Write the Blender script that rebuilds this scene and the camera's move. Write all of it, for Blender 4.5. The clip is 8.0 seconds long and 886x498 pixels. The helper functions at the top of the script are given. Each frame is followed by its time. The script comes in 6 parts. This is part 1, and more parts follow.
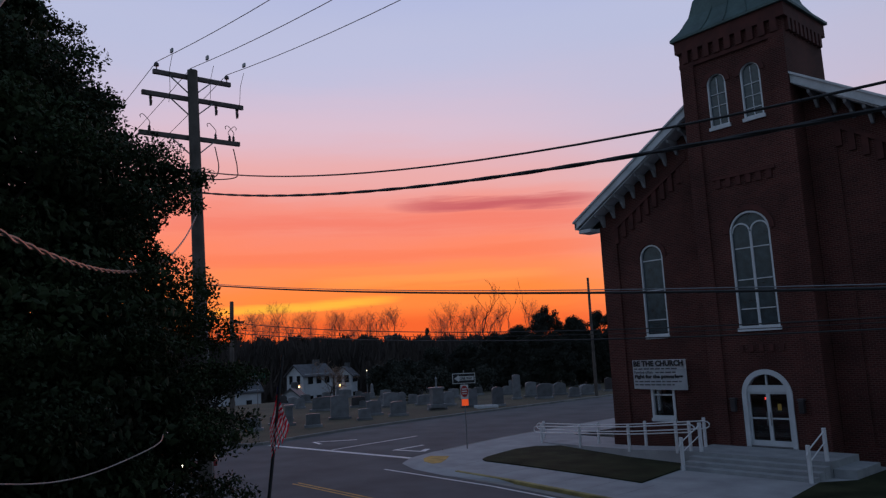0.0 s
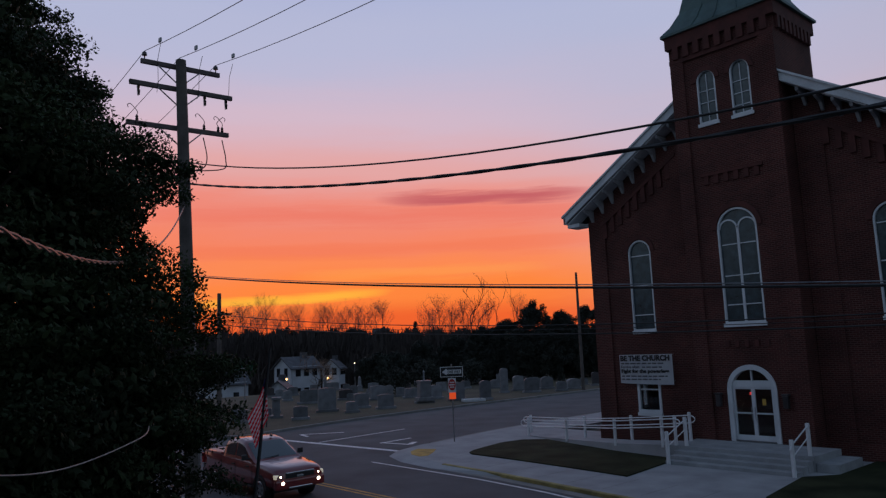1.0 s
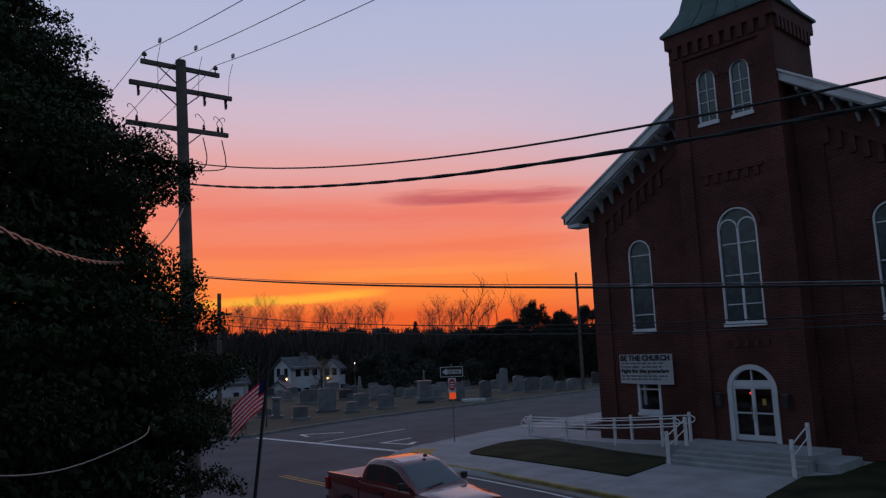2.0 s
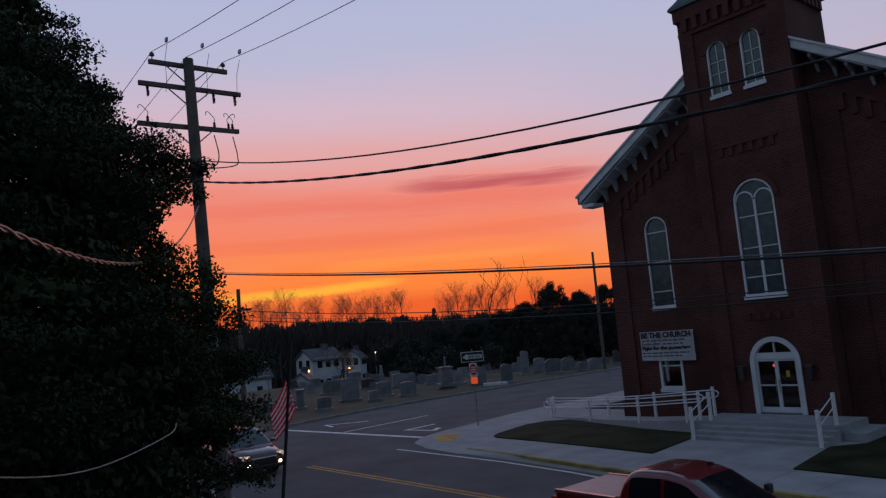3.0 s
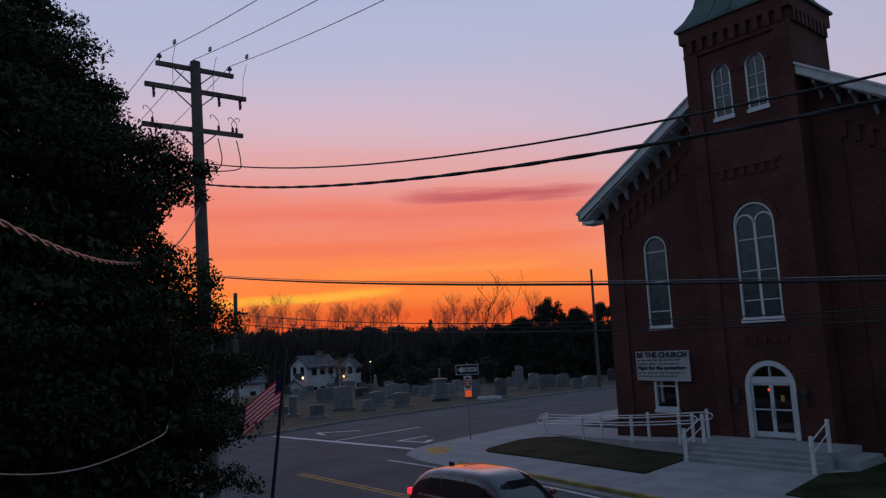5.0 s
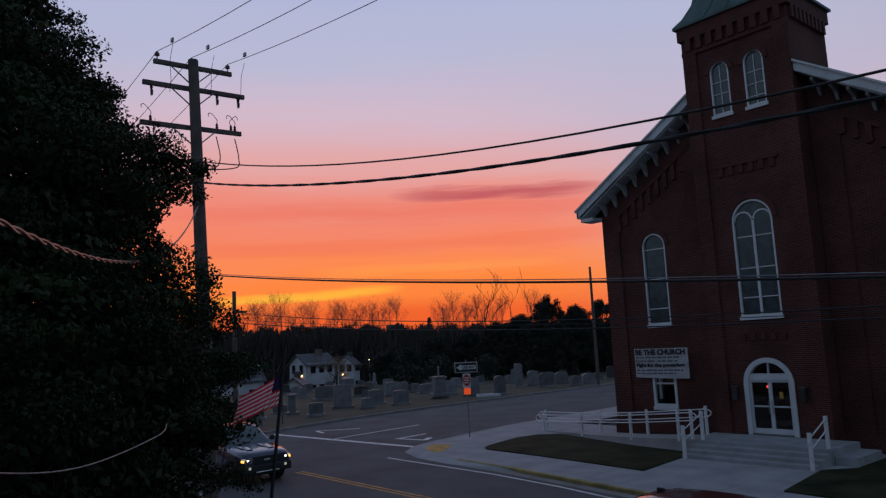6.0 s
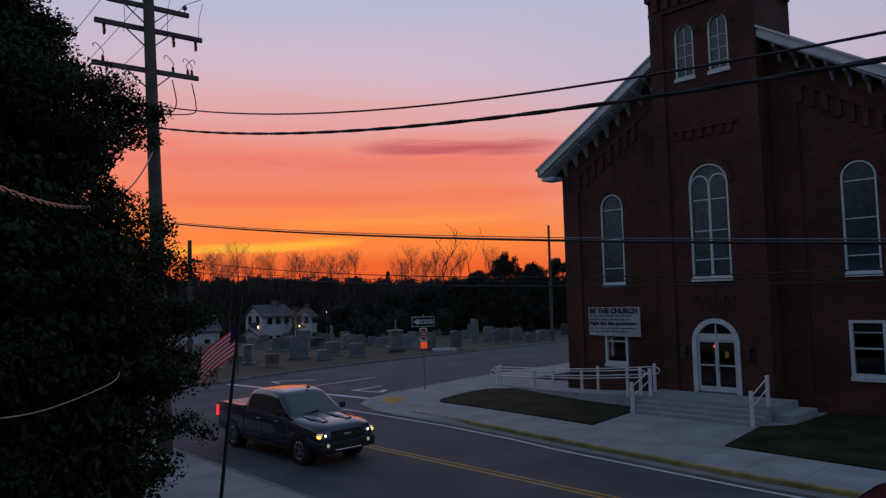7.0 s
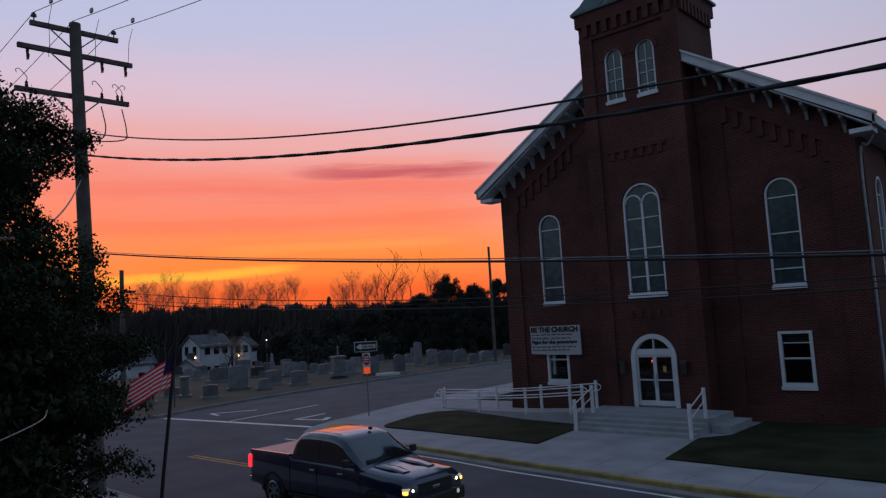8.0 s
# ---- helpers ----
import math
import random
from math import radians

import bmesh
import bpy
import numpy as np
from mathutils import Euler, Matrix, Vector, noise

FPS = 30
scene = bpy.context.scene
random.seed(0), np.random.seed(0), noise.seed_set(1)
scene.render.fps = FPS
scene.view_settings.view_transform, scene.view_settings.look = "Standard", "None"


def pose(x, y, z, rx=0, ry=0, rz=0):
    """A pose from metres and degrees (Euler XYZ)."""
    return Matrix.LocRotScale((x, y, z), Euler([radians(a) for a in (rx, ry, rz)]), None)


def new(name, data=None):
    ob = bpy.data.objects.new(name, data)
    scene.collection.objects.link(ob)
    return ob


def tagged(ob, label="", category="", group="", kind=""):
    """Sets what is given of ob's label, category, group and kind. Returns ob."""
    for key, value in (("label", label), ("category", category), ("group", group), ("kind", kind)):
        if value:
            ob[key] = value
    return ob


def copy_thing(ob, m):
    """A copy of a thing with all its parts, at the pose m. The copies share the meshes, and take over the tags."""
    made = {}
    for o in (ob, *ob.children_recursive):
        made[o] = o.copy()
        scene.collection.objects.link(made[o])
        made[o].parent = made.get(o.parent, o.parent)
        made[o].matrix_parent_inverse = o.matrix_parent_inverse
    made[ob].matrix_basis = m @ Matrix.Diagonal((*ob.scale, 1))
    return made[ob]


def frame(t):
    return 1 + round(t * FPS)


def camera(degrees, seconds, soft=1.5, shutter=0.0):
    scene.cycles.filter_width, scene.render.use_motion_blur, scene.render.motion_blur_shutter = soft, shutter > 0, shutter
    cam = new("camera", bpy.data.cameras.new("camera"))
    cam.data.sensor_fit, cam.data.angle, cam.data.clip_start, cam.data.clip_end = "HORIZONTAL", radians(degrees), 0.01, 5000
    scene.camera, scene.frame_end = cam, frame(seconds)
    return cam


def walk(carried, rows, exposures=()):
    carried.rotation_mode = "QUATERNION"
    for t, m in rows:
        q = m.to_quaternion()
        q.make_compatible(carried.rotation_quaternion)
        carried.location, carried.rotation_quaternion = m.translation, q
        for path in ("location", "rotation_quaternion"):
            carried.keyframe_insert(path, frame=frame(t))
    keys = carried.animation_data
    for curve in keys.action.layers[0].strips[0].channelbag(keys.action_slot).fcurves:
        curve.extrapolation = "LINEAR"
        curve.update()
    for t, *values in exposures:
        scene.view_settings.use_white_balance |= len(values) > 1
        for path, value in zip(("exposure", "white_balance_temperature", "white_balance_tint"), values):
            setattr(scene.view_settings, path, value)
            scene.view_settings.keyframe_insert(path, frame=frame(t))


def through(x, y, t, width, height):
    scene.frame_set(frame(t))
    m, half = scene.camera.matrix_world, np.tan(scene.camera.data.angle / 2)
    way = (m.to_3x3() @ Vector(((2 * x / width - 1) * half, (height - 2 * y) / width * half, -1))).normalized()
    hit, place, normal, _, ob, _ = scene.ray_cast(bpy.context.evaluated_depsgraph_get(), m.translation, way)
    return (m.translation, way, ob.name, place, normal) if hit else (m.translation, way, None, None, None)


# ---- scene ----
# The camera: a phone held at an upper window, turning a little.
cam = camera(62.75, 8.0, soft=1.3)
EYE_Z = 4.72
PATH = [
    (0.0, 49.64, 8.23, 2.74), (0.5, 49.40, 8.27, 2.60), (1.0, 48.70, 7.68, 2.36), (1.5, 47.65, 7.61, 2.09),
    (2.0, 48.70, 7.68, 2.40), (2.2, 49.61, 7.08, 3.18), (3.3, 50.17, 6.71, 4.99), (3.5, 49.99, 7.11, 4.03),
    (4.0, 50.06, 7.43, 3.12), (4.5, 49.92, 7.59, 2.74), (6.0, 49.81, 7.40, 2.87), (6.5, 49.63, 7.11, 3.08),
    (6.6, 49.55, 7.08, 3.12), (6.8, 48.45, 6.08, 3.18), (7.0, 46.50, 3.73, 1.57), (7.5, 44.67, 4.93, 2.08), (8.0, 41.97, 5.35, 3.31),
]
walk(cam, [(t, pose(0, 0, EYE_Z, 90 + p, r, y)) for t, y, p, r in PATH], exposures=((0.0, 0.12), (0.4, 0.0), (7.2, 0.0), (8.0, 0.14)))

# ---- sky: dusk, the last glow low over the woods, pale blue overhead ----
GLOW_AZ = 57.0  # degrees to the left of +y


def build_world():
    world = bpy.data.worlds.new("dusk_sky")
    scene.world = world
    world.use_nodes = True
    nt = world.node_tree
    nt.nodes.clear()
    N, L = nt.nodes.new, nt.links.new

    def math_node(op, a, b=None, clamp=False):
        n = N("ShaderNodeMath")
        n.operation, n.use_clamp = op, clamp
        for i, v in enumerate((a, b)):
            if v is None:
                continue
            if isinstance(v, (int, float)):
                n.inputs[i].default_value = v
            else:
                L(v, n.inputs[i])
        return n.outputs[0]

    def ramp(fac, stops):
        n = N("ShaderNodeValToRGB")
        n.color_ramp.interpolation = "EASE"
        els = n.color_ramp.elements
        while len(els) > 1:
            els.remove(els[-1])
        els[0].position, els[0].color = stops[0][0], (*stops[0][1], 1)
        for p, c in stops[1:]:
            els.new(p).color = (*c, 1)
        L(fac, n.inputs[0])
        return n.outputs[0]

    def mix(fac, a, b, mode="MIX"):
        n = N("ShaderNodeMix")
        n.data_type, n.blend_type = "RGBA", mode
        for sock, v in ((n.inputs[0], fac), (n.inputs[6], a), (n.inputs[7], b)):
            if isinstance(v, (int, float)):
                sock.default_value = v
            elif isinstance(v, tuple):
                sock.default_value = (*v, 1)
            else:
                L(v, sock)
        return n.outputs[2]

    coord = N("ShaderNodeTexCoord").outputs["Generated"]
    sep = N("ShaderNodeSeparateXYZ")
    L(coord, sep.inputs[0])
    x, y, z = sep.outputs
    elev = math_node("DIVIDE", math_node("ARCSINE", z), math.pi / 2)  # 0 horizon .. 1 zenith
    a = radians(GLOW_AZ)
    toward = math_node("ADD", math_node("MULTIPLY", x, -math.sin(a)), math_node("MULTIPLY", y, math.cos(a)))
    toward = math_node("MULTIPLY", math_node("ADD", toward, 1.0), 0.5, True)
    # soft vertical drift of the colour bands
    mapping = N("ShaderNodeMapping")
    mapping.inputs["Scale"].default_value = (2.0, 2.0, 16.0)
    mapping.inputs["Rotation"].default_value = (radians(1.5), radians(2.0), 0)
    L(coord, mapping.inputs[0])
    n1 = N("ShaderNodeTexNoise")
    n1.inputs["Scale"].default_value, n1.inputs["Detail"].default_value, n1.inputs["Roughness"].default_value = 1.1, 6.0, 0.55
    L(mapping.outputs[0], n1.inputs["Vector"])
    drift = math_node("MULTIPLY", math_node("SUBTRACT", n1.outputs[0], 0.5), 0.045)
    e2 = math_node("ADD", elev, drift, True)
    glow = ramp(e2, [(0.0, (0.74, 0.095, 0.022)), (0.022, (0.88, 0.128, 0.028)), (0.050, (1.0, 0.240, 0.048)), (0.070, (0.98, 0.255, 0.088)), (0.088, (0.93, 0.235, 0.125)),
                     (0.122, (0.87, 0.255, 0.190)), (0.150, (0.78, 0.385, 0.375)), (0.198, (0.66, 0.485, 0.585)),
                     (0.259, (0.485, 0.495, 0.680)), (0.31, (0.42, 0.46, 0.68)), (0.38, (0.30, 0.36, 0.56)), (0.5, (0.15, 0.215, 0.355)), (1.0, (0.085, 0.135, 0.23))])
    away = ramp(e2, [(0.0, (0.125, 0.165, 0.205)), (0.10, (0.185, 0.235, 0.295)), (0.24, (0.235, 0.315, 0.42)), (0.45, (0.155, 0.225, 0.355)), (1.0, (0.085, 0.135, 0.23))])
    flank = ramp(e2, [(0.0, (0.70, 0.20, 0.11)), (0.05, (0.80, 0.33, 0.20)), (0.09, (0.74, 0.40, 0.36)), (0.13, (0.66, 0.44, 0.48)), (0.17, (0.58, 0.47, 0.58)), (0.22, (0.50, 0.48, 0.64)),
                      (0.27, (0.45, 0.48, 0.67)), (0.31, (0.42, 0.46, 0.68)), (0.38, (0.30, 0.36, 0.56)), (0.5, (0.15, 0.215, 0.355)), (1.0, (0.085, 0.135, 0.23))])
    side = ramp(toward, [(0.62, (0, 0, 0)), (0.91, (1, 1, 1))])
    near = ramp(toward, [(0.925, (0, 0, 0)), (0.985, (1, 1, 1))])
    sky = mix(side, away, mix(near, flank, glow))
    # bearing round the horizon, in degrees to the left of +y
    bearing = math_node("MULTIPLY", math_node("ARCTAN2", math_node("MULTIPLY", x, -1.0), y), 180 / math.pi)
    degrees_up = math_node("MULTIPLY", elev, 90.0)
    m2 = N("ShaderNodeMapping")
    m2.inputs["Scale"].default_value = (2.6, 2.6, 44.0)
    m2.inputs["Location"].default_value = (0.35, 0.1, 0.6)
    L(coord, m2.inputs[0])
    n2 = N("ShaderNodeTexNoise")
    n2.inputs["Scale"].default_value, n2.inputs["Detail"].default_value, n2.inputs["Roughness"].default_value = 1.6, 8.0, 0.62
    L(m2.outputs[0], n2.inputs["Vector"])

    def bank(az0, az1, el, slope, thick):
        """A long thin bank of cloud between two bearings."""
        mid, half = (az0 + az1) / 2, abs(az1 - az0) / 2
        u = math_node("DIVIDE", math_node("SUBTRACT", bearing, mid), half)
        line = math_node("ADD", math_node("MULTIPLY", u, slope), el)
        wob = math_node("MULTIPLY", math_node("SUBTRACT", n2.outputs[0], 0.5), thick * 3.2)
        v = math_node("DIVIDE", math_node("SUBTRACT", math_node("ADD", degrees_up, wob), line), thick)
        r2 = math_node("ADD", math_node("POWER", math_node("ABSOLUTE", u), 4.0), math_node("MULTIPLY", v, v))
        return math_node("POWER", math_node("SUBTRACT", 1.0, math_node("MULTIPLY", r2, 0.8), True), 1.3)

    sky = mix(math_node("MULTIPLY", bank(53.5, 36, 11.6, 0.15, 0.62), 0.95), sky, (0.54, 0.110, 0.125))
    sky = mix(math_node("MULTIPLY", bank(75, 20, 10.4, 0.2, 0.8), 0.45), sky, (0.84, 0.155, 0.10))
    sky = mix(math_node("MULTIPLY", bank(80, 30, 7.8, -0.2, 0.7), 0.35), sky, (0.88, 0.17, 0.075))
    sky = mix(math_node("MULTIPLY", bank(68, 52.6, 4.15, -0.35, 0.42), 0.85), sky, (1.0, 0.50, 0.05))
    sky = mix(math_node("MULTIPLY", bank(60, 40, 5.9, 0.0, 0.6), 0.35), sky, (1.0, 0.40, 0.09))
    bg = N("ShaderNodeBackground")
    L(sky, bg.inputs[0])
    bg.inputs[1].default_value = 1.0
    L(bg.outputs[0], N("ShaderNodeOutputWorld").inputs[0])


build_world()


# ---- materials ----
def material(name, color, rough=0.7, metal=0.0, vary=0.25, scale=3.0, fine=40.0, bump=0.2, bump_dist=0.01, emit=None, spec=0.5, clear=0.0, tint=None, per_object=0.0):
    """Principled surface with variation at two scales and fine relief, in metres of the thing's own space."""
    m = bpy.data.materials.new(name)
    m.use_nodes = True
    nt = m.node_tree
    N, L = nt.nodes.new, nt.links.new
    b = nt.nodes["Principled BSDF"]
    b.inputs["Roughness"].default_value, b.inputs["Metallic"].default_value = rough, metal
    b.inputs["Specular IOR Level"].default_value = spec
    b.inputs["Coat Weight"].default_value = clear
    b.inputs["Coat Roughness"].default_value, b.inputs["Coat IOR"].default_value = 0.04, 1.6
    if emit:
        b.inputs["Emission Color"].default_value, b.inputs["Emission Strength"].default_value = (*emit[0], 1), emit[1]
    tex = N("ShaderNodeTexCoord")
    big, small = N("ShaderNodeTexNoise"), N("ShaderNodeTexNoise")
    for n, s, d in ((big, scale, 5.0), (small, fine, 3.0)):
        n.inputs["Scale"].default_value, n.inputs["Detail"].default_value = s, d
        L(tex.outputs["Object"], n.inputs["Vector"])
    ramp = N("ShaderNodeValToRGB")
    lo, hi = (1 - vary), (1 + vary)
    c2 = tint or color
    ramp.color_ramp.elements[0].position, ramp.color_ramp.elements[1].position = 0.3, 0.7
    ramp.color_ramp.elements[0].color = (*[c * lo for c in color], 1)
    ramp.color_ramp.elements[1].color = (*[min(1, c * hi) for c in c2], 1)
    L(big.outputs[0], ramp.inputs[0])
    mul = N("ShaderNodeMix")
    mul.data_type, mul.blend_type = "RGBA", "MULTIPLY"
    mul.inputs[0].default_value = 1.0
    r2 = N("ShaderNodeValToRGB")
    r2.color_ramp.elements[0].position, r2.color_ramp.elements[1].position = 0.25, 0.75
    g = 1 - vary * 0.7
    r2.color_ramp.elements[0].color, r2.color_ramp.elements[1].color = (g, g, g, 1), (1, 1, 1, 1)
    L(small.outputs[0], r2.inputs[0])
    L(ramp.outputs[0], mul.inputs[6])
    L(r2.outputs[0], mul.inputs[7])
    out = mul.outputs[2]
    if per_object:
        info, hsv = N("ShaderNodeObjectInfo"), N("ShaderNodeHueSaturation")
        mr = N("ShaderNodeMapRange")
        mr.inputs[3].default_value, mr.inputs[4].default_value = 1 - per_object, 1 + per_object
        L(info.outputs["Random"], mr.inputs[0])
        L(mr.outputs[0], hsv.inputs["Value"])
        L(out, hsv.inputs["Color"])
        out = hsv.outputs[0]
    L(out, b.inputs["Base Color"])
    if bump:
        bp = N("ShaderNodeBump")
        bp.inputs["Strength"].default_value, bp.inputs["Distance"].default_value = bump, bump_dist
        L(small.outputs[0], bp.inputs["Height"])
        L(bp.outputs[0], b.inputs["Normal"])
    return m


def brick_material(name, c1, c2, mortar):
    m = bpy.data.materials.new(name)
    m.use_nodes = True
    nt = m.node_tree
    N, L = nt.nodes.new, nt.links.new
    b = nt.nodes["Principled BSDF"]
    b.inputs["Roughness"].default_value = 0.82
    b.inputs["Specular IOR Level"].default_value = 0.25
    tex, sep, add, comb = N("ShaderNodeTexCoord"), N("ShaderNodeSeparateXYZ"), N("ShaderNodeMath"), N("ShaderNodeCombineXYZ")
    L(tex.outputs["Object"], sep.inputs[0])
    L(sep.outputs[0], add.inputs[0])
    L(sep.outputs[1], add.inputs[1])
    L(add.outputs[0], comb.inputs[0])
    L(sep.outputs[2], comb.inputs[1])
    br = N("ShaderNodeTexBrick")
    br.inputs["Color1"].default_value, br.inputs["Color2"].default_value, br.inputs["Mortar"].default_value = (*c1, 1), (*c2, 1), (*mortar, 1)
    br.inputs["Scale"].default_value = 1.0
    br.inputs["Brick Width"].default_value, br.inputs["Row Height"].default_value = 0.215, 0.073
    br.inputs["Mortar Size"].default_value, br.inputs["Mortar Smooth"].default_value = 0.010, 0.2
    L(comb.outputs[0], br.inputs["Vector"])
    noise_n = N("ShaderNodeTexNoise")
    noise_n.inputs["Scale"].default_value, noise_n.inputs["Detail"].default_value = 0.55, 6.0
    L(tex.outputs["Object"], noise_n.inputs["Vector"])
    r = N("ShaderNodeValToRGB")
    r.color_ramp.elements[0].position, r.color_ramp.elements[1].position = 0.32, 0.68
    r.color_ramp.elements[0].color, r.color_ramp.elements[1].color = (0.62, 0.6, 0.6, 1), (1.12, 1.08, 1.08, 1)
    L(noise_n.outputs[0], r.inputs[0])
    mul = N("ShaderNodeMix")
    mul.data_type, mul.blend_type = "RGBA", "MULTIPLY"
    mul.inputs[0].default_value = 1.0
    L(br.outputs[0], mul.inputs[6])
    L(r.outputs[0], mul.inputs[7])
    L(mul.outputs[2], b.inputs["Base Color"])
    bp = N("ShaderNodeBump")
    bp.inputs["Strength"].default_value, bp.inputs["Distance"].default_value = 0.6, 0.008
    bp.invert = True
    L(br.outputs["Fac"], bp.inputs["Height"])
    L(bp.outputs[0], b.inputs["Normal"])
    return m


def cloth_material(name, color, through=0.45):
    """Thin cloth that lets part of the light through."""
    m = bpy.data.materials.new(name)
    m.use_nodes = True
    nt = m.node_tree
    N, L = nt.nodes.new, nt.links.new
    nt.nodes.clear()
    d, t, mixer, out, n, r = N("ShaderNodeBsdfDiffuse"), N("ShaderNodeBsdfTranslucent"), N("ShaderNodeMixShader"), N("ShaderNodeOutputMaterial"), N("ShaderNodeTexNoise"), N("ShaderNodeValToRGB")
    n.inputs["Scale"].default_value, n.inputs["Detail"].default_value = 9.0, 4.0
    r.color_ramp.elements[0].color, r.color_ramp.elements[1].color = (*[c * 0.8 for c in color], 1), (*[min(1, c * 1.15) for c in color], 1)
    L(n.outputs[0], r.inputs[0])
    for b in (d, t):
        L(r.outputs[0], b.inputs["Color"])
    mixer.inputs[0].default_value = through
    L(d.outputs[0], mixer.inputs[1])
    L(t.outputs[0], mixer.inputs[2])
    L(mixer.outputs[0], out.inputs[0])
    return m


def glass_material(name, color=(0.8, 0.85, 0.85), rough=0.03):
    m = bpy.data.materials.new(name)
    m.use_nodes = True
    b = m.node_tree.nodes["Principled BSDF"]
    b.inputs["Base Color"].default_value = (*color, 1)
    b.inputs["Roughness"].default_value = rough
    b.inputs["Transmission Weight"].default_value = 1.0
    b.inputs["IOR"].default_value = 1.45
    return m


M_BRICK = brick_material("red_brick", (0.100, 0.026, 0.021), (0.058, 0.016, 0.013), (0.150, 0.082, 0.072))
M_BRICK_TRIM = material("dark_corbel_brick", (0.088, 0.024, 0.020), 0.85, scale=2, fine=25, vary=0.3)
M_WHITE = material("white_paint", (0.62, 0.64, 0.67), 0.5, vary=0.10, scale=1.5, fine=18, bump=0.1)
M_RAIL = material("white_rail_paint", (0.72, 0.72, 0.74), 0.4, vary=0.08, scale=4, fine=30, bump=0.05)
M_FASCIA = material("weathered_white_trim", (0.60, 0.62, 0.65), 0.55, vary=0.2, scale=1.2, fine=14, bump=0.15)
M_BRACKET = material("weathered_grey_bracket", (0.33, 0.33, 0.35), 0.65, vary=0.25, scale=3, fine=18, bump=0.2)
M_SLATE = material("slate_roof", (0.07, 0.07, 0.08), 0.6, vary=0.3, scale=2, fine=12, bump=0.4)
M_COPPER = material("verdigris_copper", (0.085, 0.135, 0.13), 0.6, metal=0.2, vary=0.3, scale=1.2, fine=9, bump=0.2)
M_LEADED = material("leaded_glass", (0.03, 0.05, 0.06), 0.22, vary=0.5, scale=3.0, fine=16, bump=0.35, bump_dist=0.01, spec=0.8)
M_GLASS = glass_material("window_glass")
# Rooms behind the glass: their lack of light is put into this dark colour.
M_ROOM = material("unlit_room_tone", (0.10, 0.09, 0.08), 0.9, vary=0.2)
M_CONCRETE = material("pale_concrete", (0.36, 0.36, 0.37), 0.85, vary=0.16, scale=0.9, fine=22, bump=0.25, spec=0.25)
M_STEPS = material("step_concrete", (0.33, 0.34, 0.35), 0.8, vary=0.18, scale=1.6, fine=28, bump=0.25, spec=0.25)
M_KERB = material("kerb_concrete", (0.24, 0.23, 0.22), 0.85, vary=0.22, scale=1.3, fine=18, bump=0.3)
M_YELLOW_KERB = material("worn_yellow_kerb_paint", (0.36, 0.29, 0.10), 0.75, vary=0.4, scale=1.8, fine=15, bump=0.3)
M_ASPHALT = material("asphalt", (0.106, 0.109, 0.118), 0.85, vary=0.24, scale=0.45, fine=60, bump=0.4, bump_dist=0.006, spec=0.25)
M_PAINT = material("white_road_paint", (0.78, 0.78, 0.78), 0.7, vary=0.2, scale=2.5, fine=30, bump=0.2)
M_YPAINT = material("yellow_road_paint", (0.62, 0.33, 0.06), 0.7, vary=0.3, scale=2.5, fine=30, bump=0.2)
M_TACTILE = material("yellow_tactile_paving", (0.55, 0.33, 0.06), 0.75, vary=0.3, scale=2.0, fine=24, bump=0.4)
M_LAWN = material("winter_lawn", (0.020, 0.030, 0.011), 0.95, vary=0.45, scale=0.8, fine=35, bump=0.7, bump_dist=0.03, tint=(0.034, 0.038, 0.018), spec=0.15)
M_DRY = material("dry_cemetery_grass", (0.085, 0.068, 0.040), 0.95, vary=0.35, scale=0.25, fine=12, bump=0.6, bump_dist=0.03)
M_EARTH = material("distant_ground", (0.05, 0.045, 0.032), 0.95, vary=0.4, scale=0.05, fine=2, bump=0.3)
M_GRANITE = material("grey_granite", (0.17, 0.175, 0.19), 0.42, vary=0.25, scale=2.2, fine=50, bump=0.2, per_object=0.35)
M_DARKSTONE = material("dark_granite", (0.055, 0.05, 0.055), 0.35, vary=0.25, scale=2, fine=45, bump=0.1, per_object=0.3)
M_POLE = material("weathered_pole_wood", (0.115, 0.095, 0.085), 0.85, vary=0.35, scale=1.5, fine=18, bump=0.5)
M_ARM = material("crossarm_wood", (0.13, 0.10, 0.095), 0.85, vary=0.3, scale=2, fine=20, bump=0.4)
M_CABLE = material("black_cable_sheath", (0.018, 0.017, 0.018), 0.55, vary=0.2, scale=2, fine=30, bump=0.2)
M_WIRE = material("bare_aluminium_wire", (0.32, 0.29, 0.27), 0.45, metal=0.6, vary=0.2, scale=5, fine=60, bump=0.2)
M_STEEL = material("galvanised_steel", (0.28, 0.28, 0.29), 0.45, metal=0.7, vary=0.2, scale=6, fine=40, bump=0.15)
M_EXIT = material("lit_red_sign", (0.9, 0.05, 0.05), 0.5, vary=0.0, bump=0, emit=((1.0, 0.06, 0.05), 4.0))
M_BLACK_CASE = material("black_sign_case", (0.02, 0.02, 0.02), 0.5, vary=0.1, bump=0)
M_PORCELAIN = material("brown_porcelain", (0.06, 0.035, 0.03), 0.25, vary=0.1, bump=0)


# ---- small builders ----
def part(name, bm, mat, parent=None, label="", smooth=False):
    me = bpy.data.meshes.new(name)
    bm.to_mesh(me)
    bm.free()
    if smooth:
        for p in me.polygons:
            p.use_smooth = True
        me.set_sharp_from_angle(angle=radians(38))
    me.materials.append(mat)
    ob = new(name, me)
    if parent is not None:
        ob.parent = parent
    if label:
        ob["label"] = label
    return ob


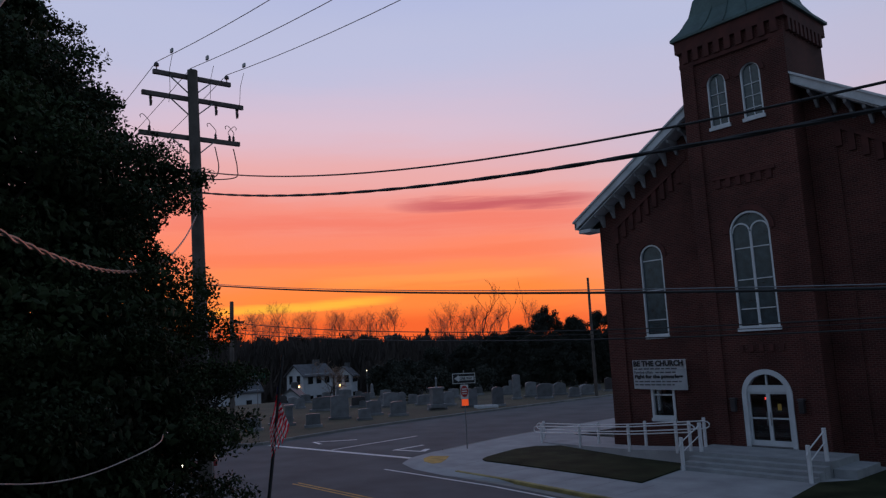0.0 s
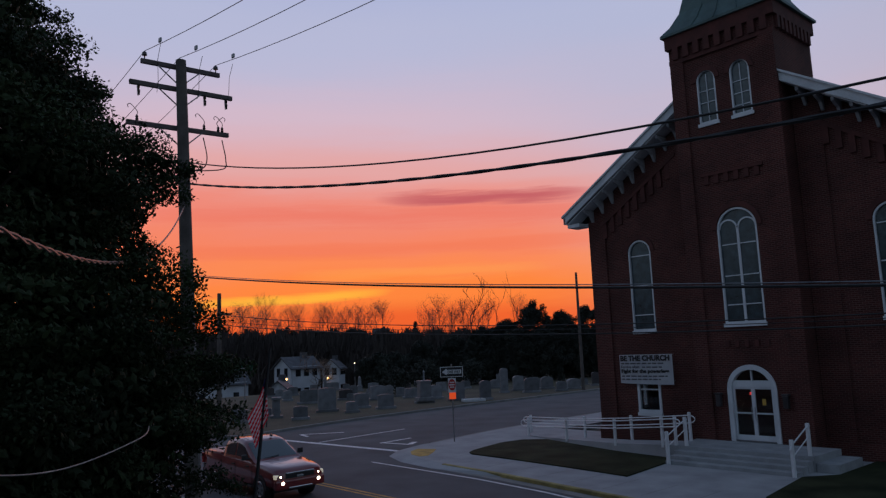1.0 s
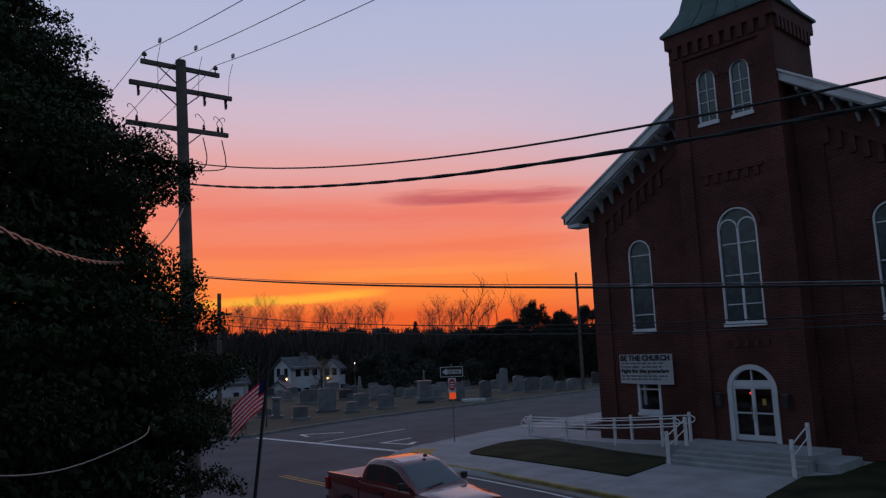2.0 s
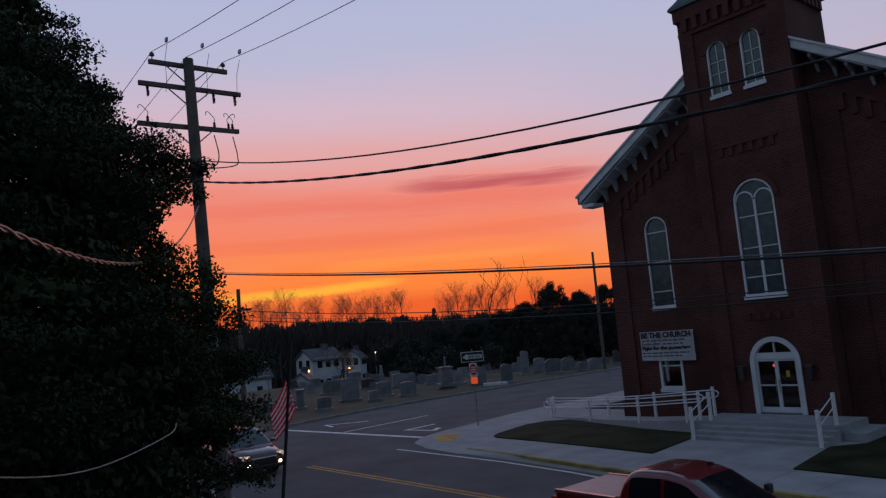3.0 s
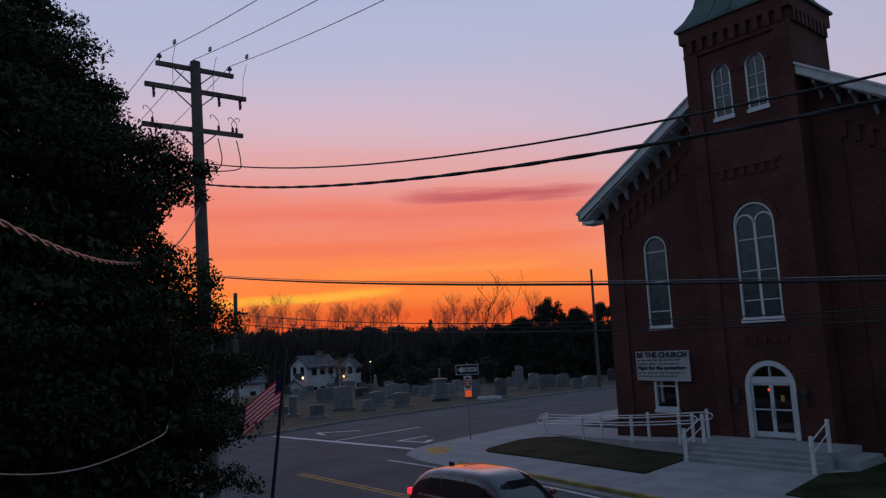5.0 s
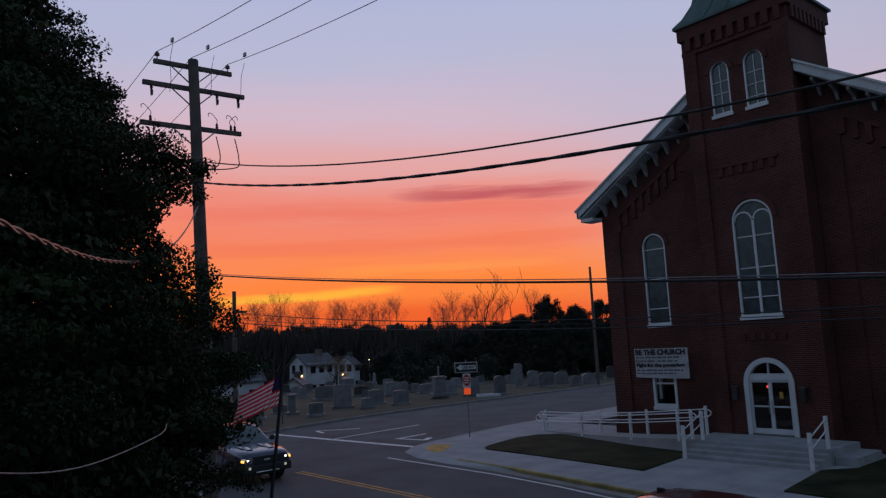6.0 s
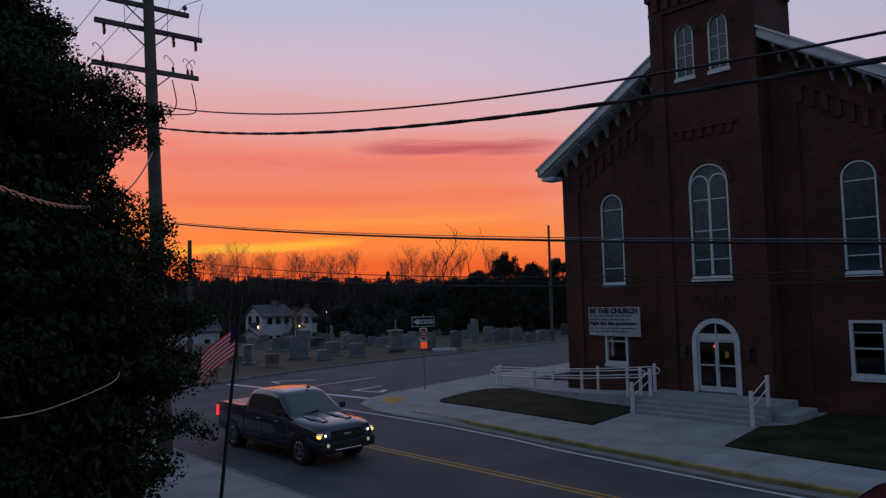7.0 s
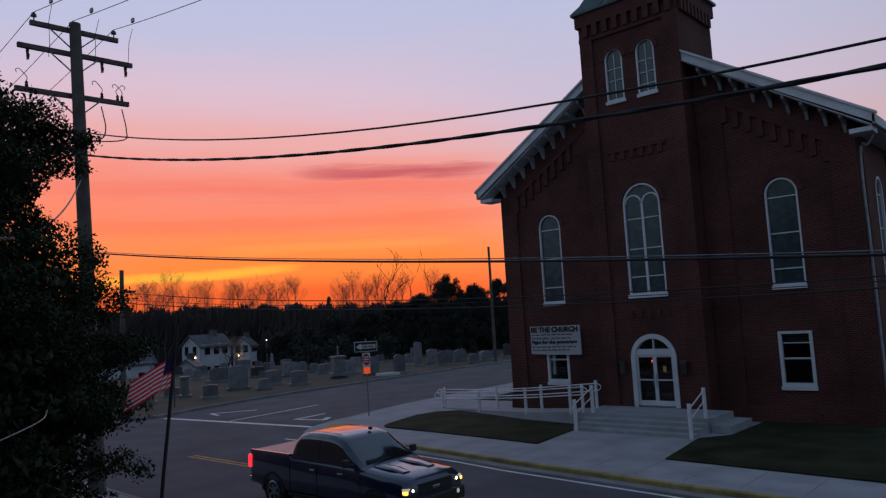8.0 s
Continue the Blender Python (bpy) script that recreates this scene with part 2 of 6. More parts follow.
def thing(name, label, category, at=(0, 0, 0), rz=0, group="", kind=""):
    ob = new(name)
    ob.empty_display_size = 0.2
    ob.matrix_basis = pose(*at, 0, 0, rz)
    return tagged(ob, label, category, group, kind)


def box(bm, x0, x1, y0, y1, z0, z1, bevel=0.0, m=None):
    made = bmesh.ops.create_cube(bm, size=1.0)["verts"]
    for v in made:
        v.co = Vector((x0 + (v.co.x + 0.5) * (x1 - x0), y0 + (v.co.y + 0.5) * (y1 - y0), z0 + (v.co.z + 0.5) * (z1 - z0)))
    if bevel:
        edges = list({e for v in made for e in v.link_edges})
        made = bmesh.ops.bevel(bm, geom=edges, offset=bevel, segments=2, affect="EDGES", profile=0.6)["verts"]
    if m is not None:
        bmesh.ops.transform(bm, matrix=m, verts=list(set(made)))
    return bm


def boxed(*args, **kw):
    return box(bmesh.new(), *args, **kw)


def tube(bm, pts, radius, sides=8, cap=True):
    """A round bar along pts; radius: one number or one for each point."""
    pts = [Vector(p) for p in pts]
    rings = []
    for i, p in enumerate(pts):
        d = (pts[min(i + 1, len(pts) - 1)] - pts[max(i - 1, 0)]).normalized()
        up = Vector((0, 0, 1)) if abs(d.z) < 0.95 else Vector((1, 0, 0))
        u = d.cross(up).normalized()
        w = u.cross(d)
        r = radius[i] if isinstance(radius, (list, tuple)) else radius
        rings.append([bm.verts.new(p + r * (math.cos(k * math.tau / sides) * u + math.sin(k * math.tau / sides) * w)) for k in range(sides)])
    for a, b in zip(rings, rings[1:]):
        for k in range(sides):
            bm.faces.new((a[k], a[(k + 1) % sides], b[(k + 1) % sides], b[k]))
    if cap:
        bm.faces.new(rings[0])
        bm.faces.new(list(reversed(rings[-1])))
    return bm


def eased(pts, n=5):
    """A smooth line through the points."""
    k = [Vector(p) for p in pts]
    out = []
    for i in range(len(k) - 1):
        k0, k1, k2, k3 = (k[max(0, min(len(k) - 1, j))] for j in (i - 1, i, i + 1, i + 2))
        for q in range(n):
            t = q / n
            out.append(0.5 * ((2 * k1) + (k2 - k0) * t + (2 * k0 - 5 * k1 + 4 * k2 - k3) * t * t + (3 * k1 - k0 - 3 * k2 + k3) * t ** 3))
    return out + [k[-1]]


def slab(bm, poly, z0, z1):
    """A flat plate over the outline poly [(x, y)], from z0 up to z1 (numbers, or functions of x and y for the top)."""
    from mathutils.geometry import tessellate_polygon
    top = (lambda x, y: z1) if not callable(z1) else z1
    lo = [bm.verts.new((x, y, z0)) for x, y in poly]
    hi = [bm.verts.new((x, y, top(x, y))) for x, y in poly]
    for t in tessellate_polygon([[Vector((x, y, 0)) for x, y in poly]]):
        bm.faces.new([hi[i] for i in t])
        bm.faces.new([lo[i] for i in reversed(t)])
    n = len(poly)
    for i in range(n):
        bm.faces.new((lo[i], lo[(i + 1) % n], hi[(i + 1) % n], hi[i]))
    bmesh.ops.recalc_face_normals(bm, faces=bm.faces[:])
    return bm


def plate(outer, holes, d0, d1, place=lambda u, d, z: (u, d, z), bm=None):
    """An upright plate from depth d0 to d1 with holes through it; outlines in (u, z)."""
    from mathutils.geometry import tessellate_polygon
    bm = bm or bmesh.new()
    loops = [outer] + list(holes)
    flat = [p for lp in loops for p in lp]
    f = [bm.verts.new(place(u, d0, z)) for u, z in flat]
    k = [bm.verts.new(place(u, d1, z)) for u, z in flat]
    for t in tessellate_polygon([[Vector((u, z, 0)) for u, z in lp] for lp in loops]):
        try:
            bm.faces.new([f[i] for i in t])
            bm.faces.new([k[i] for i in reversed(t)])
        except ValueError:
            pass
    o = 0
    for lp in loops:
        n = len(lp)
        for i in range(n):
            a, b = o + i, o + (i + 1) % n
            bm.faces.new((f[a], f[b], k[b], k[a]))
        o += n
    bmesh.ops.recalc_face_normals(bm, faces=bm.faces[:])
    return bm


def arch(cx, half, z0, top, n=16):
    """An opening with a round head: outline from the left foot round to the right foot."""
    spring = top - half
    pts = [(cx + half, z0), (cx + half, spring)]
    pts += [(cx + half * math.cos(math.pi * i / n), spring + half * math.sin(math.pi * i / n)) for i in range(1, n)]
    return pts + [(cx - half, spring), (cx - half, z0)]


def rect(x0, x1, z0, z1):
    return [(x1, z0), (x1, z1), (x0, z1), (x0, z0)]


# ---- ground, roads, kerbs, pavements ----
def structure(name, bm, mat, label, category):
    return tagged(part(name, bm, mat), label, category, kind="structure")


FAR_KERB = [(80, 16.4), (20, 17.0), (-8, 17.95), (-14, 18.55), (-19, 19.2), (-22.5, 19.45), (-24.8, 19.75), (-26.4, 20.4), (-27.3, 21.5), (-27.95, 23.4), (-28.5, 26.2), (-29.0, 29.0), (-29.3, 33.0), (-29.6, 40.0), (-30.0, 60.0), (-31, 160)]
GRAVE_KERB = [(-45, 160), (-43.6, 60.0), (-43.1, 46.0), (-42.9, 38.5), (-42.55, 32.8), (-42.0, 27.7), (-41.2, 24.0), (-40.4, 21.2), (-39.9, 19.9), (-40.3, 19.1), (-41.6, 18.75), (-45, 18.6), (-250, 18.6)]


def near_edge(x):
    return 9.55 + (-0.028) * (x + 10) if x > -60 else 10.95


def build_ground():
    xs = list(range(-2400, -320, 260)) + list(range(-320, 120, 10)) + list(range(120, 2401, 240))
    ys = list(range(-2400, -120, 240)) + list(range(-120, 320, 10)) + list(range(320, 2401, 260))
    bm = bmesh.new()

    def height(x, y):
        d = math.hypot(x, y)
        if x > -70 and y < 130:
            return -0.16
        dip = -3.0 * max(0.0, min(1.0, (-x - 76) / 12)) * max(0.0, min(1.0, (260 - d) / 70))
        rise = 6.0 * max(0.0, min(1.0, (d - 170) / 250)) if y > -50 and x < 60 else 0.0
        return -0.16 + dip + rise

    rows = [[bm.verts.new((x, y, height(x, y))) for x in xs] for y in ys]
    for r0, r1 in zip(rows, rows[1:]):
        for i in range(len(xs) - 1):
            bm.faces.new((r0[i], r0[i + 1], r1[i + 1], r1[i]))
    structure("ground", bm, M_EARTH, "dark winter ground reaching to the horizon", "ground")
    poly = FAR_KERB + GRAVE_KERB + [(-250, 10.95), (-60, 10.95)] + [(x, near_edge(x)) for x in (-40, -25, -10, 10, 40, 80)]
    structure("road", slab(bmesh.new(), poly, -0.15, 0.0), M_ASPHALT, "worn grey asphalt street with a side street joining it", "road")


def strip_between(line, width, z0, z1, first=0, last=None):
    """A kerb-like bar to the outside of a line."""
    pts = [Vector((*p, 0)) for p in line[first:last]]
    bm = bmesh.new()
    rows = []
    for i, p in enumerate(pts):
        d = (pts[min(i + 1, len(pts) - 1)] - pts[max(i - 1, 0)]).normalized()
        nrm = Vector((d.y, -d.x, 0))
        q = p + nrm * width
        rows.append([bm.verts.new((p.x, p.y, z0)), bm.verts.new((p.x, p.y, z1 - 0.02)), bm.verts.new((p.x + nrm.x * 0.025, p.y + nrm.y * 0.025, z1)), bm.verts.new((q.x, q.y, z1)), bm.verts.new((q.x, q.y, z0))])
    for a, b in zip(rows, rows[1:]):
        for k in range(4):
            bm.faces.new((a[k], a[k + 1], b[k + 1], b[k]))
    bm.faces.new(rows[0])
    bm.faces.new(list(reversed(rows[-1])))
    bmesh.ops.recalc_face_normals(bm, faces=bm.faces[:])
    return bm


LAWN_LEFT = [(-15.05, 21.25), (-15.45, 24.25), (-15.65, 25.3), (-18.7, 25.72), (-22.1, 26.65), (-23.6, 27.1), (-24.5, 26.4), (-24.7, 25.2), (-24.3, 23.6), (-24.0, 22.6), (-23.7, 22.1), (-23.3, 21.85), (-20.5, 21.75), (-17.5, 21.5)]
LAWN_RIGHT = [(-10.05, 20.7), (-4.3, 20.3), (20, 19.6), (20, 28.5), (-9.7, 28.5), (-9.75, 25.2), (-10.5, 24.2)]


def build_pavement():
    # pavement of the church corner, with the lawns laid into it
    poly = [(80, 16.55)] + [(x + 0.0, y + 0.15) for x, y in FAR_KERB[1:8]] + [(x + 0.15, y) for x, y in FAR_KERB[8:15]] + [(-26, 60), (-26, 31), (-21.4, 31), (-21.4, 28.5), (80, 28.5)]
    structure("pavement", slab(bmesh.new(), poly, -0.15, 0.12), M_CONCRETE, "pale concrete pavement round the church corner", "pavement")
    structure("kerb_church", strip_between(FAR_KERB, 0.16, -0.15, 0.126, 9, 15), M_KERB, "grey concrete kerb of the side street", "kerb")
    structure("kerb_yellow", strip_between(FAR_KERB, 0.16, -0.15, 0.126, 1, 6), M_YELLOW_KERB, "worn yellow painted kerb before the church", "kerb")
    # the dropped kerb: a sloping apron round the corner
    pts = [Vector((*p, 0)) for p in reversed(FAR_KERB)][5:12]
    bm = bmesh.new()
    rows = []
    for i, p in enumerate(pts):
        d = (pts[min(i + 1, 6)] - pts[max(i - 1, 0)]).normalized()
        q = p + Vector((d.y, -d.x, 0)) * (0.5 if 0 < i < 6 else 0.02)
        r = p + Vector((-d.y, d.x, 0)) * 0.17
        rows.append([bm.verts.new((q.x, q.y, 0.007)), bm.verts.new((r.x, r.y, 0.124))])
    for a, b in zip(rows, rows[1:]):
        bm.faces.new((a[0], b[0], b[1], a[1]))
    bmesh.ops.recalc_face_normals(bm, faces=bm.faces[:])
    structure("kerb_ramp", bm, M_CONCRETE, "sloping concrete apron of the dropped kerb", "kerb")
    structure("gutter", slab(bmesh.new(), [(x, y - 0.03) for x, y in FAR_KERB[1:6]] + [(x, y - 0.42) for x, y in reversed(FAR_KERB[1:6])], -0.1, 0.006), M_KERB, "pale concrete gutter strip along the kerb", "gutter")
    structure("lawn_left", slab(bmesh.new(), LAWN_LEFT, 0.0, 0.165), M_LAWN, "dark clipped winter lawn beside the church path", "lawn")
    structure("lawn_right", slab(bmesh.new(), LAWN_RIGHT, 0.0, 0.165), M_LAWN, "dark clipped winter lawn below the church wall", "lawn")
    structure("planting_bed", slab(bmesh.new(), [(-21.2, 28.5), (-16.0, 28.5), (-16.0, 27.0), (-18.6, 27.2), (-21.3, 27.9)], 0.0, 0.2), M_DRY, "bare brown planting bed at the church wall", "bed")
    # tactile pad at the corner ramp, with its domes
    pad = structure("tactile_pad", slab(bmesh.new(), [(-26.75, 21.7), (-26.35, 20.95), (-25.6, 20.4), (-24.8, 20.2), (-24.7, 20.6), (-25.2, 21.3), (-25.9, 22.1)], 0.1, 0.128), M_TACTILE, "worn yellow tactile paving at the corner", "paving")
    # joints of the pavement
    bm = bmesh.new()
    for i in range(22):
        x = -23.5 + i * 1.5
        y0 = 19.5 - (x + 19) * 0.115
        box(bm, x - 0.012, x + 0.012, y0 + 0.15, y0 + 2.2, 0.1, 0.1215)
    structure("pavement_joints", bm, M_KERB, "dark joints between the concrete slabs", "joint")
    # cemetery ground and its kerb
    poly = [(-45, 120)] + GRAVE_KERB[1:-1] + [(-78, 18.6), (-78, 100)]
    structure("cemetery_ground", slab(bmesh.new(), [(x - 0.12, y + 0.06) for x, y in poly], -0.15, 0.14), M_DRY, "dry brown winter grass of a cemetery", "grass")
    structure("kerb_cemetery", strip_between(GRAVE_KERB, 0.16, -0.15, 0.15), M_KERB, "low concrete kerb along the cemetery", "kerb")
    # near side: pavement and the yard under the window
    xs = (80, 40, 10, -10, -25, -40, -60)
    line = [(x, near_edge(x)) for x in xs] + [(-250, 10.95)]
    structure("near_pavement", slab(bmesh.new(), [(x, y - 0.15) for x, y in line] + [(-250, 8.9), (80, 5.2)], -0.15, 0.12), M_CONCRETE, "pale concrete pavement on the near side", "pavement")
    structure("kerb_near", strip_between(list(reversed(line)), 0.16, -0.15, 0.126), M_KERB, "grey concrete kerb on the near side", "kerb")
    structure("yard", slab(bmesh.new(), [(80, 5.2), (-250, 8.9), (-250, -60), (80, -60)], -0.15, 0.11), M_LAWN, "dark yard grass below the window", "grass")


def stripe(bm, a, b, w, z=0.006):
    a, b = Vector((*a, 0)), Vector((*b, 0))
    d = (b - a).normalized()
    n = Vector((-d.y, d.x, 0)) * (w / 2)
    bm.faces.new([bm.verts.new((p.x, p.y, z)) for p in (a - n, b - n, b + n, a + n)])
    return bm


def build_markings():
    bm = bmesh.new()
    stripe(bm, (-39.3, 20.05), (-27.35, 21.3), 0.34)
    structure("stop_line", bm, M_PAINT, "white painted stop line across the side street", "road marking")
    bm = bmesh.new()
    stripe(bm, (-34.0, 20.9), (-34.75, 27.2), 0.16)
    structure("lane_line", bm, M_PAINT, "white painted lane line of the side street", "road marking")
    bm = bmesh.new()
    stripe(bm, (-30.75, 22.5), (-31.0, 24.7), 0.2)
    stripe(bm, (-30.75, 22.65), (-29.0, 23.0), 0.2, 0.009)
    stripe(bm, (-29.0, 23.0), (-29.5, 23.75), 0.3, 0.012)
    structure("turn_arrow", bm, M_PAINT, "white painted turn arrow", "road marking")
    bm = bmesh.new()
    stripe(bm, (-38.2, 22.25), (-36.75, 24.3), 0.2)
    stripe(bm, (-38.2, 22.25), (-36.9, 21.95), 0.2, 0.009)
    structure("lane_arrow", bm, M_PAINT, "white painted angled lane arrow", "road marking")
    bm = bmesh.new()
    for dy in (0.0, 0.24):
        for x0, x1 in ((-26.3, 60),):
            n = 24
            for i in range(n):
                a, b = x0 + (x1 - x0) * i / n, x0 + (x1 - x0) * (i + 1) / n
                stripe(bm, (a, 14.32 + dy - 0.004 * (a + 20)), (b, 14.32 + dy - 0.004 * (b + 20)), 0.11)
    for dy in (0.0, 0.24):
        stripe(bm, (-60, 14.4 + dy), (-250, 14.4 + dy), 0.11)
    structure("centre_line", bm, M_YPAINT, "worn double yellow centre line", "road marking")
    bm = bmesh.new()
    pts = [(-26.0, 18.55), (-22.5, 18.5), (-19.4, 18.44), (-16.0, 18.1), (-13.9, 17.74), (-7.7, 17.15), (10, 16.5)]
    for a, b in zip(pts, pts[1:]):
        stripe(bm, a, b, 0.12, 0.011)
    structure("edge_line", bm, M_PAINT, "thin white edge line along the kerb", "road marking")


M_HOUSE = material("grey_house_siding", (0.16, 0.15, 0.15), 0.8, vary=0.15, scale=0.8, fine=10, bump=0.3)


def build_own_house():
    """Plain walls of the house from whose upper window the street is seen."""
    structure("wall_house", boxed(-4.6, 20, -0.75, -0.45, 0.0, 8.2), M_HOUSE, "plain grey wall of the house behind the window", "wall")
    structure("wall_house_side", boxed(-4.6, -4.3, -11, -0.75, 0.0, 8.2), M_HOUSE, "plain grey side wall of the house", "wall")
    structure("roof_house", plate([(-0.1, 8.1), (-5.6, 12.0), (-11.4, 8.1)], [], -5.0, 20.4, lambda u, d, z: (d, u, z)), M_SLATE, "plain dark gable roof of the house", "roof")


def build_pale_bar():
    # Added pale bar that stands for a blurred slanting streak at the window.
    arm = thing("awning_arm", "pale slanted bar beside the window", "awning arm", (-1.82, -0.45, 4.145))
    part("bar", tube(bmesh.new(), [(0, 0, 0), (0.36, 0.36, 0.66), (0.80, 0.80, 1.46)], 0.012, 10), M_RAIL, arm)
    part("foot_plate", boxed(-0.05, 0.05, -0.005, 0.012, -0.08, 0.08, 0.003), M_RAIL, arm)


def build_reflection_blocks():
    # Unseen blocks added on the near side to keep bright sky out of car reflections.
    for x0, x1, y0, y1, h in ((-50, -23, -16, 0.6, 8.5), (26, 44, -14, -1.5, 9.0)):
        structure("wall_unseen_block", boxed(x0, x1, y0, y1, -0.1, h), M_HOUSE, "added unseen dark block that darkens reflections along the near side", "wall")


build_ground()
build_own_house()
build_pale_bar()
build_reflection_blocks()
build_pavement()
build_markings()

# ---- the church ----
XC, YT, YM = -13.54, 27.6, 28.55
HT, HM, BACK = 2.22, 7.80, 51.0
SLOPE, EAVE_Z, EAVE_H = 0.622, 10.58, 8.5
APEX = EAVE_Z + EAVE_H * SLOPE
UPPER = [(-5.15, 0.585, 5.06, 9.18), (5.15, 0.585, 5.14, 9.18)]


def roof_z(u):
    return APEX - abs(u) * SLOPE


def window_thing(name, church, outline, inner, depth, bars, sill, place, pane_mat=None, pane_outline=None):
    """A window in a wall: casing round the glass, bars, sill and pane."""
    w = part(name, plate(outline, inner, depth - 0.05, depth + 0.12, place), M_WHITE, church)
    part("pane", plate(pane_outline or outline, [], depth + 0.05, depth + 0.062, place), pane_mat or M_LEADED, w)
    for b in bars:
        part("glazing_bar", plate(b, [], depth + 0.005, depth + 0.09, place), M_WHITE, w)
    if sill:
        u0, u1, z = sill
        part("sill", plate(rect(u0, u1, z - 0.14, z), [], depth - 0.12, depth + 0.12, place), M_WHITE, w)
    return w


def build_church():
    church = thing("church", "dark red brick church with a square bell tower and white trim", "church")

    def front(u, d, z):
        return (XC + u, d, z)

    # openings (u, half width, foot, top)
    main_holes = [arch(u, h, a, b) for u, h, a, b in UPPER] + [rect(-5.75, -4.56, 1.42, 3.47), rect(4.56, 5.75, 1.42, 3.47)]
    zc = roof_z(HM) - 0.25
    outer = [(HM, -0.1), (HM, zc), (0, APEX - 0.25), (-HM, zc), (-HM, -0.1)]
    part("front_wall", plate(outer, main_holes, YM, YM + 0.4, front), M_BRICK, church)
    # shallow brick piers and corbel table that frame the wall fields
    for s in (-1, 1):
        part("pier", plate(rect(s * 7.35 - 0.45, s * 7.35 + 0.45, 0.0, zc - 0.4), [], YM - 0.09, YM + 0.01, front), M_BRICK, church)
        part("pier", plate(rect(s * 2.75 - 0.5, s * 2.75 + 0.5, 0.0, 13.0), [], YM - 0.09, YM + 0.01, front), M_BRICK, church)
        part("water_table", plate(rect(min(s * 2.2, s * 7.85), max(s * 2.2, s * 7.85), -0.1, 0.75), [], YM - 0.16, YM + 0.02, front), M_BRICK, church)
        for i in range(9):
            u = s * (3.35 + i * 0.44)
            z = roof_z(u) - 1.35
            part("corbel", plate(rect(u - 0.11, u + 0.11, z - 0.75, z), [], YM - 0.1, YM + 0.01, front), M_BRICK_TRIM, church)
        part("corbel_band", plate([(s * 2.9, roof_z(2.9) - 1.25), (s * 7.1, roof_z(7.1) - 1.25), (s * 7.1, roof_z(7.1) - 1.42), (s * 2.9, roof_z(2.9) - 1.42)], [], YM - 0.12, YM + 0.01, front), M_BRICK_TRIM, church)

    # side and back walls
    def right(u, d, z):
        return (XC + HM - d, u, z)

    def left(u, d, z):
        return (XC - HM + d, u, z)

    ys = [31.6, 35.9, 40.2, 44.5]
    for nm, place in (("right_wall", right), ("left_wall", left)):
        holes = [arch(y, 0.6, 4.9, 9.1) for y in ys] + [rect(y - 0.6, y + 0.6, 1.32, 3.47) for y in ys]
        part(nm, plate([(BACK, -0.1), (BACK, zc), (YM + 0.4, zc), (YM + 0.4, -0.1)], holes, 0, 0.4, place), M_BRICK, church)
        for y in ys:
            window_thing("window", church, arch(y, 0.6, 4.9, 9.1), [arch(y - 0.0, 0.5, 5.0, 9.0)], 0.05, [rect(y - 0.5, y + 0.5, zz - 0.02, zz + 0.02) for zz in (5.8, 7.1, 8.4)], (y - 0.68, y + 0.68, 4.92), place)
            window_thing("window", church, rect(y - 0.6, y + 0.6, 1.32, 3.47), [rect(y - 0.48, y + 0.48, 1.45, 3.35)], 0.05, [rect(y - 0.48, y + 0.48, 2.4, 2.46)], (y - 0.66, y + 0.66, 1.34), place, M_GLASS)
        for i in range(5):
            y = 29.4 + i * 4.3
            part("buttress", plate(rect(y - 0.4, y + 0.4, 0, zc - 0.7), [], -0.1, 0.01, place), M_BRICK, church)
    part("back_wall", plate(outer, [], BACK, BACK + 0.4, front), M_BRICK, church)
    # Floors behind the windows, in the dark tone that stands for unlit rooms.
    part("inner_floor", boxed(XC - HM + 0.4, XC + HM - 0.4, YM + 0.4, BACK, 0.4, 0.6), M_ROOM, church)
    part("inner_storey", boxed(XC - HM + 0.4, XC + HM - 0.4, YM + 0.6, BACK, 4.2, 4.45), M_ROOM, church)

    # roof, fascia boards on the rakes, brackets
    y0, y1 = YM - 0.87, BACK + 0.6
    for s in (-1, 1):
        prof = [(0, APEX + 0.12), (s * (EAVE_H + 0.1), EAVE_Z + 0.06), (s * (EAVE_H + 0.1), EAVE_Z - 0.14), (0, APEX - 0.1)]
        part("roof_slope", plate(prof, [], y0 + 0.06, y1, front), M_SLATE, church)
        rake = [(s * HT, roof_z(HT) + 0.2), (s * (EAVE_H + 0.12), EAVE_Z + 0.13), (s * (EAVE_H + 0.12), EAVE_Z - 0.2), (s * HT, roof_z(HT) - 0.16)]
        part("bargeboard", plate(rake, [], y0 - 0.05, y0 + 0.055, front), M_FASCIA, church)
        lip = [(s * HT, roof_z(HT) + 0.29), (s * (EAVE_H + 0.2), EAVE_Z + 0.17), (s * (EAVE_H + 0.2), EAVE_Z + 0.08), (s * HT, roof_z(HT) + 0.2)]
        part("crown_moulding", plate(lip, [], y0 - 0.14, y0 + 0.06, front), M_FASCIA, church)
        part("soffit", plate([(s * 0.1, APEX - 0.17), (s * EAVE_H, EAVE_Z - 0.2), (s * EAVE_H, EAVE_Z - 0.25), (s * 0.1, APEX - 0.22)], [], y0 + 0.06, YM, front), M_FASCIA, church)
        # side eaves
        part("eave_board", boxed(XC + s * (EAVE_H + 0.1) - 0.05, XC + s * (EAVE_H + 0.1) + 0.05, y0 - 0.05, y1, EAVE_Z - 0.22, EAVE_Z + 0.1), M_FASCIA, church)
